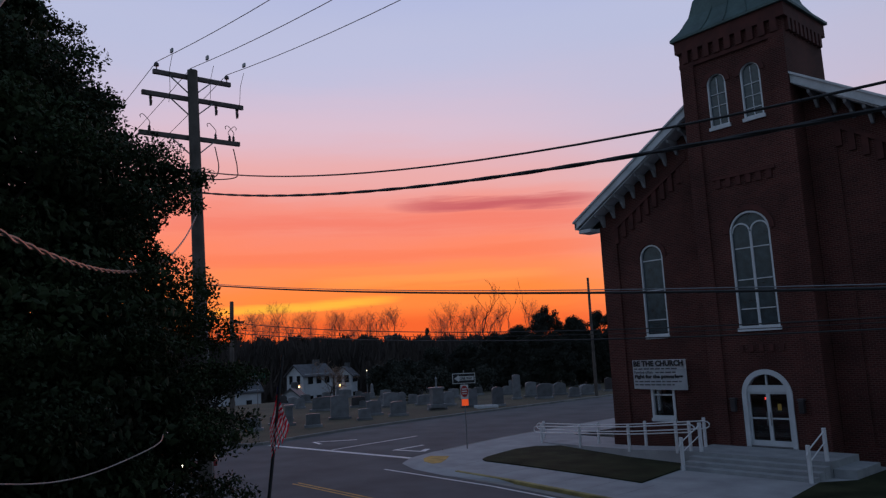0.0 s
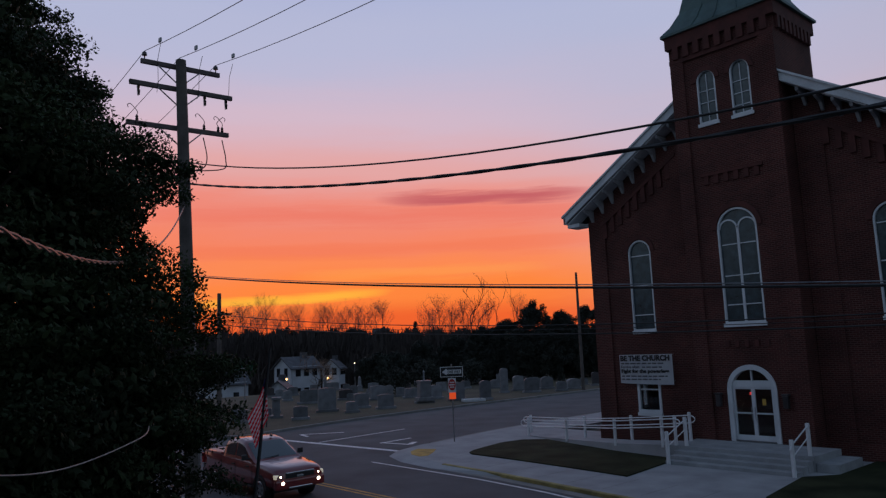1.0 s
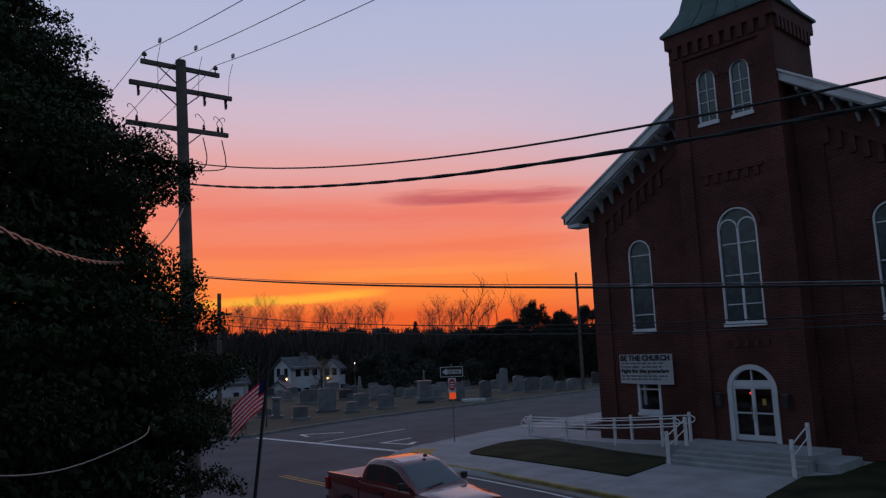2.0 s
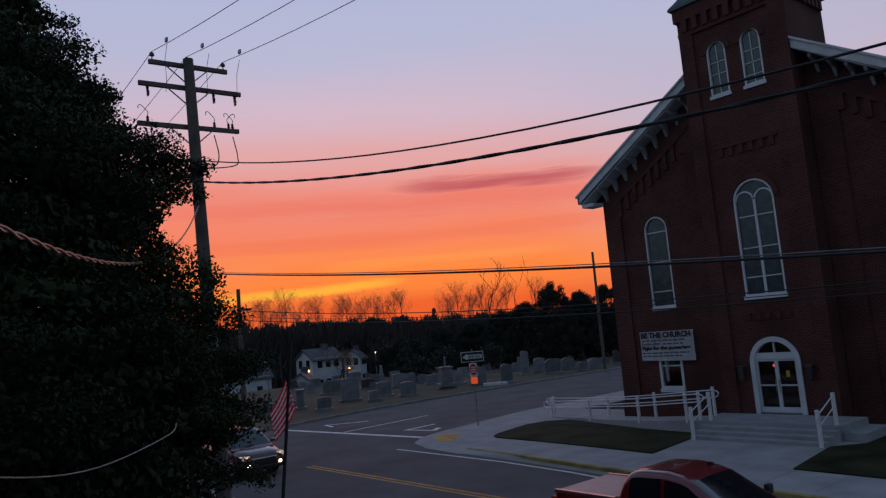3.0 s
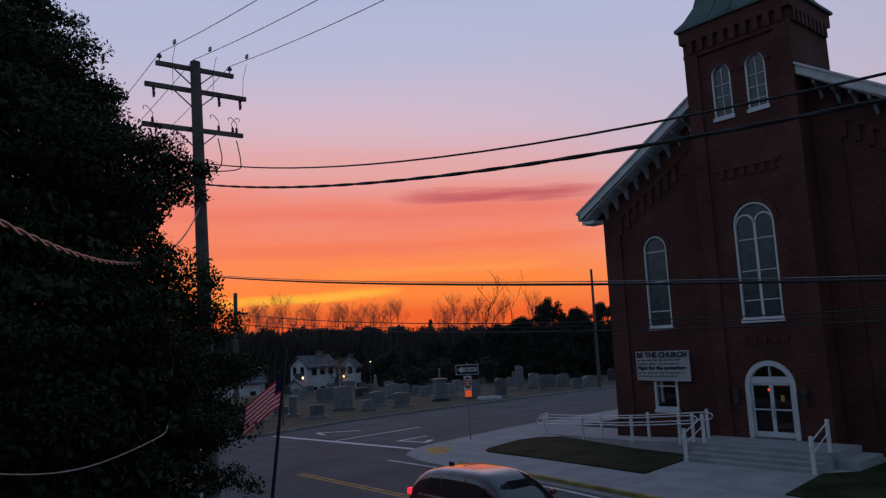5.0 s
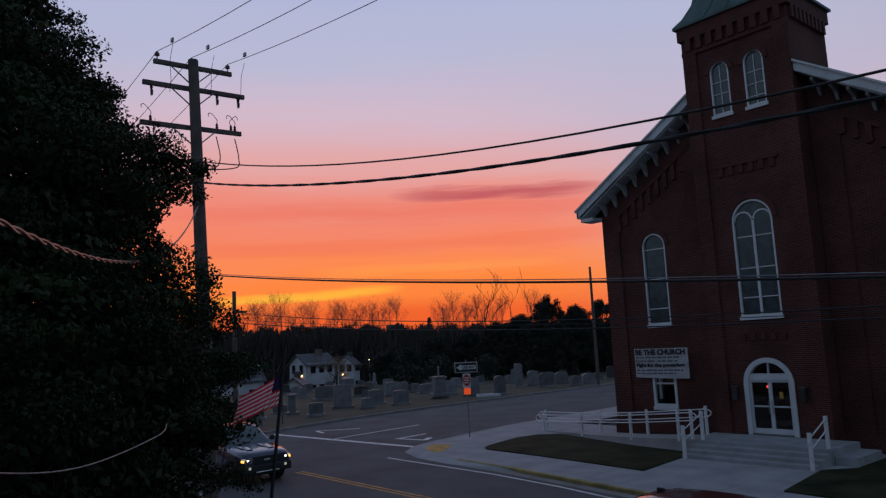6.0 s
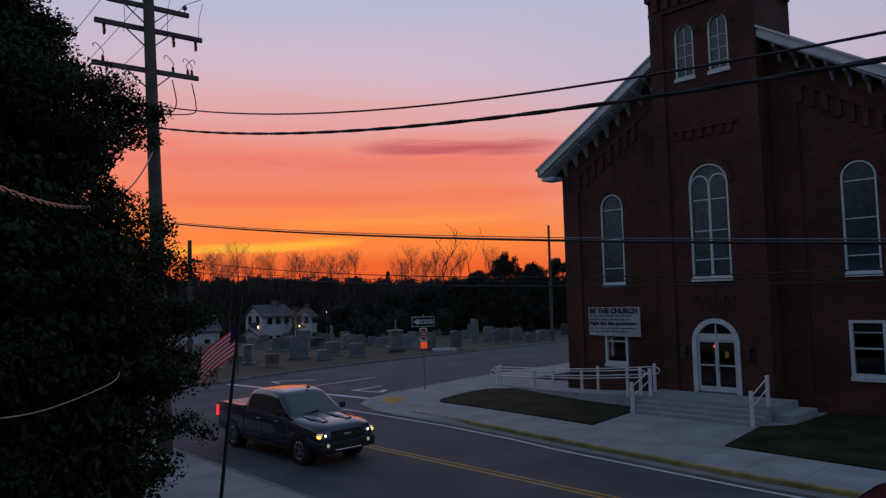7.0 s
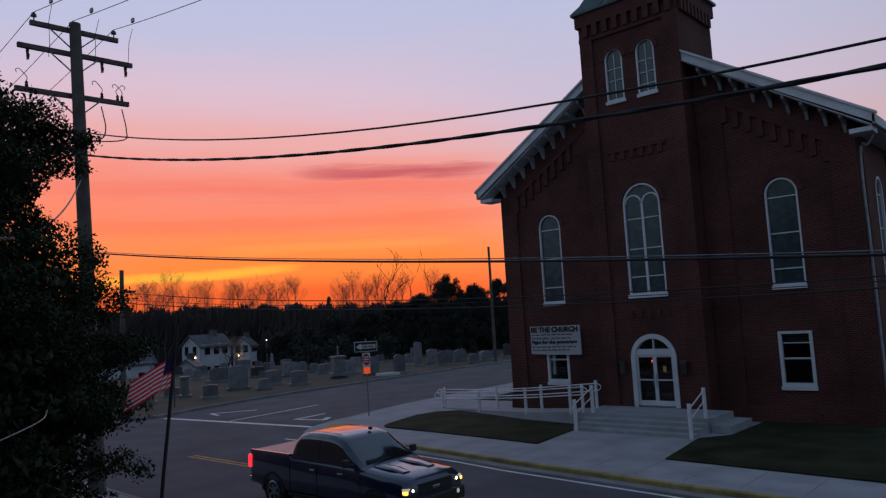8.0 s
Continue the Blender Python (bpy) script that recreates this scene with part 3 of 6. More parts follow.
        part("eave_soffit", boxed(min(XC + s * HM, XC + s * EAVE_H), max(XC + s * HM, XC + s * EAVE_H), YM, y1, EAVE_Z - 0.26, EAVE_Z - 0.2), M_FASCIA, church)
        for i in range(9):
            u = s * (2.75 + i * 0.6)
            zt = roof_z(u) - 0.22
            side = [(y0 + 0.1, zt), (YM, zt), (YM, zt - 0.60), (YM - 0.08, zt - 0.58), (YM - 0.26, zt - 0.30), (y0 + 0.16, zt - 0.13)]
            part("bracket", plate(side, [], u - 0.055, u + 0.055, lambda a, d, z: (XC + d, a, z)), M_BRACKET, church)
        part("cornice_return", boxed(min(XC + s * (HM - 0.0), XC + s * EAVE_H), max(XC + s * (HM - 0.0), XC + s * EAVE_H), y0 + 0.06, YM + 0.0, EAVE_Z - 0.42, EAVE_Z - 0.26), M_FASCIA, church)

    part("downpipe", tube(bmesh.new(), eased([(XC + EAVE_H - 0.1, YM + 0.1, EAVE_Z - 0.3), (XC + HM + 0.35, YM + 0.12, EAVE_Z - 0.7), (XC + HM + 0.09, YM + 0.12, EAVE_Z - 1.0), (XC + HM + 0.09, YM + 0.12, 6.0), (XC + HM + 0.09, YM + 0.12, 0.1)]), 0.05, 8), M_BRACKET, church, "grey metal downpipe at the corner")

    # the tower, which stands before the front wall
    tower_holes = [arch(-0.72, 0.405, 13.40, 15.68), arch(0.72, 0.405, 13.40, 15.68), arch(0, 0.815, 5.15, 9.74, 20), arch(0, 0.977, 0.63, 3.56, 20)]
    part("tower_front", plate(rect(-HT, HT, 0.0, 17.3), tower_holes, YT, YT + 0.45, front), M_BRICK, church)
    for nm, x0 in (("tower_side", XC + HT - 0.45), ("tower_side", XC - HT)):
        part(nm, boxed(x0, x0 + 0.45, YT + 0.45, 31.03, 0.0, 17.3), M_BRICK, church)
    part("tower_back", boxed(XC - HT + 0.45, XC + HT - 0.45, 30.6, 31.03, 0.0, 17.3), M_BRICK, church)
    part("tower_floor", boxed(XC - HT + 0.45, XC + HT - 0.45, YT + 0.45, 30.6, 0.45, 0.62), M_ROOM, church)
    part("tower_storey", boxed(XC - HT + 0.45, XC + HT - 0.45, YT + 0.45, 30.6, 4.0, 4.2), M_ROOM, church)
    # corner strips and corbelled cornice of the tower
    for s in (-1, 1):
        part("corner_strip", plate(rect(s * 1.92 - 0.3, s * 1.92 + 0.3, 0.0, 16.3), [], YT - 0.09, YT + 0.01, front), M_BRICK, church)
    part("corbel_course", plate(rect(-HT - 0.02, HT + 0.02, 16.3, 16.48), [], YT - 0.1, YT + 0.01, front), M_BRICK_TRIM, church)
    for i in range(9):
        u = -1.9 + i * 0.475
        part("corbel", plate([(u - 0.13, 16.48), (u + 0.13, 16.48), (u + 0.13, 17.0), (u - 0.13, 17.0)], [], YT - 0.16, YT + 0.01, front), M_BRICK_TRIM, church)
        yy = YT + 0.25 + i * 0.36
        for s in (-1, 1):
            x = XC + s * HT
            part("corbel", boxed(x - 0.14, x + 0.14, yy - 0.1, yy + 0.1, 16.48, 17.0), M_BRICK_TRIM, church)
    part("tower_cornice", boxed(XC - HT - 0.14, XC + HT + 0.14, YT - 0.16, 31.2, 17.0, 17.56), M_BRICK_TRIM, church)
    # bell-cast copper roof
    bm = bmesh.new()
    cy, rings = (YT + 31.03) / 2, []
    for half, z in ((2.48, 17.55), (2.48, 17.66), (2.14, 18.02), (1.8, 18.6), (1.58, 19.3), (1.5, 19.4), (1.5, 20.6), (1.75, 20.75), (1.2, 22.0), (0.1, 27.5)):
        hy = half * 0.8 if half > 1.6 else half * 0.86
        rings.append([bm.verts.new((XC + a * half, cy + b * hy, z)) for a, b in ((-1, -1), (1, -1), (1, 1), (-1, 1))])
    for a, b in zip(rings, rings[1:]):
        for k in range(4):
            bm.faces.new((a[k], a[(k + 1) % 4], b[(k + 1) % 4], b[k]))
    bm.faces.new(rings[0])
    bm.faces.new(rings[-1])
    bmesh.ops.recalc_face_normals(bm, faces=bm.faces[:])
    part("tower_roof", bm, M_COPPER, church, "verdigris green copper roof with flared eaves")
    for a in (-0.5, 0, 0.5):
        bm = tube(bmesh.new(), [(XC + a * 2 * 1.0, cy - 2.48 * 0.8 - 0.01, 17.67), (XC + a * 2 * 0.86, cy - 2.14 * 0.8 - 0.01, 18.04), (XC + a * 2 * 0.72, cy - 1.8 * 0.8 - 0.01, 18.62), (XC + a * 2 * 0.62, cy - 1.58 * 0.8 - 0.01, 19.3)], 0.025, 5)
        part("roof_seam", bm, M_COPPER, church)

    # decorative brick course between the tower's windows
    for i in range(6):
        u = -1.05 + i * 0.42
        part("corbel", plate(rect(u - 0.1, u + 0.1, 10.85, 11.2), [], YT - 0.07, YT + 0.01, front), M_BRICK_TRIM, church)
    part("corbel_course", plate(rect(-1.3, 1.3, 11.2, 11.32), [], YT - 0.09, YT + 0.01, front), M_BRICK_TRIM, church)
    for i in range(5):
        u = -0.8 + i * 0.4
        part("corbel", plate(rect(u - 0.08, u + 0.08, 4.25, 4.5), [], YT - 0.06, YT + 0.01, front), M_BRICK_TRIM, church)
    # brick hood moulds over the round heads
    for u, h, top, d in ((-5.15, 0.6, 9.22, YM), (5.15, 0.6, 9.22, YM), (-0.72, 0.41, 15.64, YT), (0.72, 0.41, 15.64, YT), (0, 0.83, 9.78, YT)):
        spring = top - h
        arc = [(u + (h + 0.2) * math.cos(math.pi * i / 16), spring + (h + 0.2) * math.sin(math.pi * i / 16)) for i in range(17)]
        arc += [(u + h * math.cos(math.pi * i / 16), spring + h * math.sin(math.pi * i / 16)) for i in range(16, -1, -1)]
        part("hood_mould", plate(arc, [], d - 0.05, d + 0.01, front), M_BRICK_TRIM, church)

    # windows of the front
    for u, h, a, b in UPPER:
        bars = [rect(u - 0.49, u + 0.49, z - 0.022, z + 0.022) for z in (5.78, 7.11, 8.47)]
        window_thing("window", church, arch(u, h, a, b), [arch(u, h - 0.065, a + 0.09, b - 0.065)], YM + 0.05, bars, (u - 0.61, u + 0.61, a + 0.02), front)
    for u in (-0.72, 0.72):
        bars = [rect(u - 0.32, u + 0.32, z - 0.015, z + 0.015) for z in (13.8, 14.3, 14.8)] + [rect(u - 0.015, u + 0.015, 13.35, 15.5)]
        window_thing("window", church, arch(u, 0.405, 13.40, 15.68), [arch(u, 0.345, 13.48, 15.62)], YT + 0.05, bars, (u - 0.46, u + 0.46, 13.42), front)
    bars = [rect(s * 0.37 - 0.31, s * 0.37 + 0.31, z - 0.02, z + 0.02) for s in (-1, 1) for z in (5.9, 7.05, 8.3)]
    bars.append(rect(-0.05, 0.05, 5.24, 9.0))
    for c in (-0.385, 0.385):
        ring = [(c + 0.385 * math.cos(math.pi * k / 14), 8.93 + 0.385 * math.sin(math.pi * k / 14)) for k in range(15)]
        ring += [(c + 0.325 * math.cos(math.pi * k / 14), 8.93 + 0.325 * math.sin(math.pi * k / 14)) for k in range(14, -1, -1)]
        bars.append(ring)
    window_thing("window", church, arch(0, 0.815, 5.15, 9.74, 20), [arch(0, 0.745, 5.24, 9.67, 20)], YT + 0.05, bars, (-0.86, 0.86, 5.17), front)
    for u in (-5.155, 5.155):
        bars = [rect(u - 0.46, u + 0.46, 2.44, 2.5), rect(u - 0.46, u + 0.46, 3.02, 3.05)]
        window_thing("window", church, rect(u - 0.595, u + 0.595, 1.42, 3.47), [rect(u - 0.48, u + 0.48, 1.58, 3.37)], YM + 0.0, bars, (u - 0.61, u + 0.61, 1.46), front, M_GLASS)
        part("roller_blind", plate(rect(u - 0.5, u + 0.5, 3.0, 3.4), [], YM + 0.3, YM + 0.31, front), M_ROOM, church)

    # the door: round-headed casing, fanlight, two glazed leaves
    door = part("door", plate(arch(0, 0.977, 0.63, 3.56, 20), [arch(0, 0.80, 0.63, 3.37, 20)], YT - 0.06, YT + 0.2, front), M_WHITE, church, "white double door with glass panes under a round fanlight")
    part("transom", plate(rect(-0.80, 0.80, 2.70, 2.95), [], YT + 0.0, YT + 0.16, front), M_WHITE, door)
    part("fanlight", plate([(0.8, 2.95)] + [(0.8 * math.cos(math.pi * i / 20), 2.57 + 0.8 * math.sin(math.pi * i / 20)) for i in range(4, 17)] + [(-0.8, 2.95)], [], YT + 0.08, YT + 0.09, front), M_GLASS, door)
    part("fan_bar", plate(rect(-0.025, 0.025, 2.95, 3.36), [], YT + 0.02, YT + 0.14, front), M_WHITE, door)
    for s in (-1, 1):
        u = s * 0.395
        leaf = part("door_leaf", plate(rect(u - 0.395, u + 0.395, 0.68, 2.70), [rect(u - 0.325, u + 0.325, 0.88, 1.68), rect(u - 0.325, u + 0.325, 1.735, 2.62)], YT + 0.04, YT + 0.12, front), M_WHITE, door)
        part("pane", plate(rect(u - 0.335, u + 0.335, 0.86, 2.64), [], YT + 0.075, YT + 0.085, front), M_GLASS, leaf)
        part("handle", tube(bmesh.new(), [(XC + s * 0.07, YT - 0.04, 1.45), (XC + s * 0.07, YT - 0.04, 1.95)], 0.014, 8), M_STEEL, leaf, "steel pull handle")
    # Yellow card added on the pane in place of a headlamp reflection.
    part("glint_card", plate(rect(0.33, 0.47, 2.02, 2.26), [], YT + 0.066, YT + 0.070, front), M_TACTILE, door, "small yellow card standing for a reflection in the door glass")
    part("threshold", plate(rect(-0.9, 0.9, 0.61, 0.69), [], YT - 0.04, YT + 0.2, front), M_STEEL, door)
    sign = part("exit_sign", plate(rect(-0.42, -0.26, 2.36, 2.46), [], YT + 0.6, YT + 0.63, front), M_BLACK_CASE, door, "small lit red exit sign behind the glass")
    for zz in (2.375, 2.43):
        part("lit_bar", plate(rect(-0.40, -0.28, zz, zz + 0.02), [], YT + 0.594, YT + 0.598, front), M_EXIT, sign)
    part("sign_stem", tube(bmesh.new(), [(XC - 0.34, YT + 0.615, 2.46), (XC - 0.34, YT + 0.615, 4.0)], 0.012, 6), M_BLACK_CASE, sign)
    # lanterns either side of the door
    for s in (-1, 1):
        lan = part("wall_lantern", boxed(XC + s * 1.32 - 0.1, XC + s * 1.32 + 0.1, YT - 0.22, YT - 0.04, 1.95, 2.4, 0.03), M_DARKSTONE, church)
        part("lantern_cap", boxed(XC + s * 1.32 - 0.13, XC + s * 1.32 + 0.13, YT - 0.25, YT + 0.0, 2.4, 2.47, 0.02), M_DARKSTONE, lan)
    return church


build_church()


def build_steps():
    st = thing("church_steps", "wide pale concrete steps up to the church door", "steps")
    part("landing", slab(bmesh.new(), [(-15.95, 25.35), (-10.55, 25.35), (-10.5, 27.5), (-15.95, 27.5)], 0.0, 0.63), M_STEPS, st)
    for i in range(3):
        y1, y0 = 25.35 - i * 0.38, 25.35 - (i + 1) * 0.38
        part("step", boxed(-15.5 + i * 0.04, -10.6 - i * 0.02, y0, y1, 0.0, 0.50 - i * 0.128, 0.012), M_STEPS, st)
    part("cheek_block", boxed(-10.53, -9.8, 25.4, 27.4, 0.0, 0.42, 0.02), M_STEPS, st)
    return st


build_steps()


def build_ramp():
    rp = thing("access_ramp", "sloping concrete access ramp beside the church steps", "ramp")
    fr = [(-25.7, 27.9, 0.125), (-22.1, 26.8, 0.28), (-18.7, 25.85, 0.44), (-15.65, 25.42, 0.63)]
    bk = [(-26.6, 29.1, 0.13), (-21.8, 27.8, 0.28), (-18.7, 27.05, 0.45), (-15.8, 26.75, 0.63)]
    bm = bmesh.new()
    rows = []
    for a, b in zip(fr, bk):
        rows.append([bm.verts.new((a[0], a[1], 0)), bm.verts.new(a), bm.verts.new(b), bm.verts.new((b[0], b[1], 0))])
    for a, b in zip(rows, rows[1:]):
        for k in range(4):
            bm.faces.new((a[k], a[(k + 1) % 4], b[(k + 1) % 4], b[k]))
    bm.faces.new(rows[0])
    bm.faces.new(rows[-1])
    bmesh.ops.recalc_face_normals(bm, faces=bm.faces[:])
    part("ramp_slab", bm, M_CONCRETE, rp)

    def along(line, t):
        t *= len(line) - 1
        i = min(int(t), len(line) - 2)
        return Vector(line[i]).lerp(Vector(line[i + 1]), t - i)

    for line, ts, nm, off in ((fr, (0.03, 0.33, 0.66, 0.93, 1.0), "front", (0, -0.02)), (bk, (0.02, 0.33, 0.66, 1.0), "back", (0, 0.0))):
        rail = thing("ramp_railing", "white painted pipe railing of the access ramp", "railing", group="ramp railings")
        for t in ts:
            p = along(line, t)
            part("post", boxed(p.x - 0.05, p.x + 0.05, p.y - 0.05, p.y + 0.05, p.z - 0.1, p.z + 0.86 + 0.26 * t, 0.012), M_RAIL, rail)
        n = 14
        for h0 in (0.76, 0.46):
            part("rail", tube(bmesh.new(), [along(line, i / n) + Vector((0, -0.07, h0 + 0.24 * i / n)) for i in range(n + 1)], 0.024, 8), M_RAIL, rail)
        for end, s in ((0.0, -1), (1.0, 1)):
            p = along(line, end) + Vector((0, -0.07, 0))
            d = (along(line, end) - along(line, 0.05 if end == 0 else 0.95)).normalized()
            pts = [p + d * (0.3 * math.sin(math.pi * k / 8)) + Vector((0, 0, (0.61 if end == 0 else 0.85) + 0.15 * math.cos(math.pi * k / 8))) for k in range(9)]
            part("rail_loop", tube(bmesh.new(), pts, 0.024, 8), M_RAIL, rail)
    return rp


build_ramp()


def build_stair_rails():
    for x in (-15.25, -10.72):
        rail = thing("stair_railing", "white painted handrail with two square posts on the steps", "railing", group="stair railings")
        part("post", boxed(x - 0.055, x + 0.055, 24.1, 24.21, 0.1, 1.3, 0.012), M_RAIL, rail)
        part("post", boxed(x - 0.055, x + 0.055, 25.42, 25.53, 0.6, 1.7, 0.012), M_RAIL, rail)
        part("rail", tube(bmesh.new(), [(x, 24.0, 0.98), (x, 24.15, 1.12), (x, 25.47, 1.6), (x, 25.62, 1.6)], 0.024, 8), M_RAIL, rail)
        part("rail", tube(bmesh.new(), [(x, 24.15, 0.75), (x, 25.47, 1.25)], 0.02, 8), M_RAIL, rail)


build_stair_rails()


def text_bm(body, size, extrude=0.004, bold=0.0):
    cu = bpy.data.curves.new("lettering", "FONT")
    cu.body, cu.size, cu.extrude, cu.offset = body, size, extrude, bold
    cu.align_x = "LEFT"
    cu.resolution_u = 3
    ob = bpy.data.objects.new("lettering", cu)
    scene.collection.objects.link(ob)
    me = ob.to_mesh()
    bm = bmesh.new()
    bm.from_mesh(me)
    ob.to_mesh_clear()
    bpy.data.objects.remove(ob)
    bpy.data.curves.remove(cu)
    return bm


M_BANNER = material("white_banner_vinyl", (0.88, 0.89, 0.93), 0.45, vary=0.08, scale=1.2, fine=9, bump=0.15)
M_INK = material("black_ink", (0.02, 0.02, 0.025), 0.6, vary=0.1, bump=0)
M_INK2 = material("grey_ink", (0.09, 0.09, 0.11), 0.6, vary=0.1, bump=0)


def build_banner():
    x0, x1, z0, z1, y = XC - 6.49, XC - 3.78, 2.75, 4.02, YM - 0.2
    ban = thing("banner", "white vinyl banner with black lettering on the brick wall", "banner")
    bm = bmesh.new()
    n = 26
    rows = []
    for i in range(n + 1):
        u = i / n
        dz = -0.05 * math.sin(math.pi * u) * 0.3 - 0.05 * u
        col = []
        for j in range(9):
            v = j / 8
            dy = 0.018 * math.sin(u * 19 + v * 2) * (0.3 + v) - 0.02 * v
            col.append(bm.verts.new((x0 + (x1 - x0) * u, y + dy, z1 + (z0 - z1) * v + dz * v)))
        rows.append(col)
    for a, b in zip(rows, rows[1:]):
        for j in range(8):
            bm.faces.new((a[j], a[j + 1], b[j + 1], b[j]))
    geo = bmesh.ops.solidify(bm, geom=bm.faces[:], thickness=0.006)
    part("cloth", bm, M_BANNER, ban)
    for ux in (x0 + 0.05, x1 - 0.05):
        for zz in (z1 - 0.05, z0 + 0.08):
            part("tie", tube(bmesh.new(), [(ux, y, zz), (ux, YM + 0.01, zz + 0.04)], 0.012, 6), M_STEEL, ban)

    def letters(body, x, z, width, size, bold=0.0, mat=M_INK):
        whole = text_bm(body, size, 0.003, bold)
        xs = [v.co.x for v in whole.verts]
        lo, k = min(xs), width / (max(xs) - min(xs))
        whole.free()
        at = 0
        for word in body.split(" "):
            lead = text_bm(body[:at] + word, size, 0.003, bold)
            right = max(v.co.x for v in lead.verts)
            lead.free()
            b = text_bm(word, size, 0.003, bold)
            shift = right - max(v.co.x for v in b.verts)
            for v in b.verts:
                v.co = Vector((x + (v.co.x + shift - lo) * k, y - 0.045 - v.co.z, z + v.co.y))
            part("lettering", b, mat, ban)
            at += len(word) + 1

    letters("BE THE CHURCH", x0 + 0.08, z1 - 0.27, 2.52, 0.32, 0.016)
    letters("Forgive often", x0 + 0.1, z1 - 0.60, 0.95, 0.17, 0.003, M_INK2)
    letters("Fight for the powerless", x0 + 0.1, z1 - 0.80, 2.45, 0.2, 0.012)
    for zz, u0, u1 in ((z1 - 0.42, 0.1, 2.3), (z1 - 0.585, 1.2, 2.2), (z1 - 0.98, 0.1, 2.45), (z1 - 1.12, 0.1, 2.1)):
        k = 0
        xx = u0
        while xx < u1:
            w = 0.16 + 0.12 * ((k * 37) % 5) / 4
            part("line_of_text", boxed(x0 + xx, x0 + min(xx + w, u1), y - 0.046, y - 0.04, zz, zz + 0.05), M_INK2, ban)
            xx += w + 0.06
            k += 1


build_banner()


# ---- poles and cables ----
def pole_thing(name, label, foot, top_z, r0, r1, lean=(0, 0)):
    p = thing(name, label, "utility pole", foot)
    part("pole", tube(bmesh.new(), [(lean[0] * k, lean[1] * k, -0.3 + (top_z + 0.3) * k) for k in (0, 0.25, 0.5, 0.75, 1)], [r0 + (r1 - r0) * k for k in (0, 0.25, 0.5, 0.75, 1)], 14), M_POLE, p, smooth=False)
    return p


def cable(name, label, pts, r, mat, sides=6):
    return tagged(part(name, tube(bmesh.new(), pts, r, sides), mat), label, "cable")


def sagging(a, b, low, n=28, power=2.0):
    """Points from a to b; low: where along it hangs lowest (0..1) and its height there."""
    a, b = Vector(a), Vector(b)
    t0, zl = low
    pts = []
    for i in range(n + 1):
        t = i / n
        p = a.lerp(b, t)
        p.z = zl + (a.z - zl) * (abs(t - t0) / t0) ** power if t < t0 else zl + (b.z - zl) * (abs(t - t0) / (1 - t0)) ** power
        pts.append(p)
    return pts


def hung(x0, x1, y, a, b, c, n=44):
    """A cable along the street whose height is a parabola of x."""
    return [Vector((x, y, (a * x + b) * x + c)) for x in (x0 + (x1 - x0) * i / n for i in range(n + 1))]


PX, PY = -22.60, 9.40
POLE = pose(PX, PY, 0, 1.72, -0.68, 0)  # it leans a little


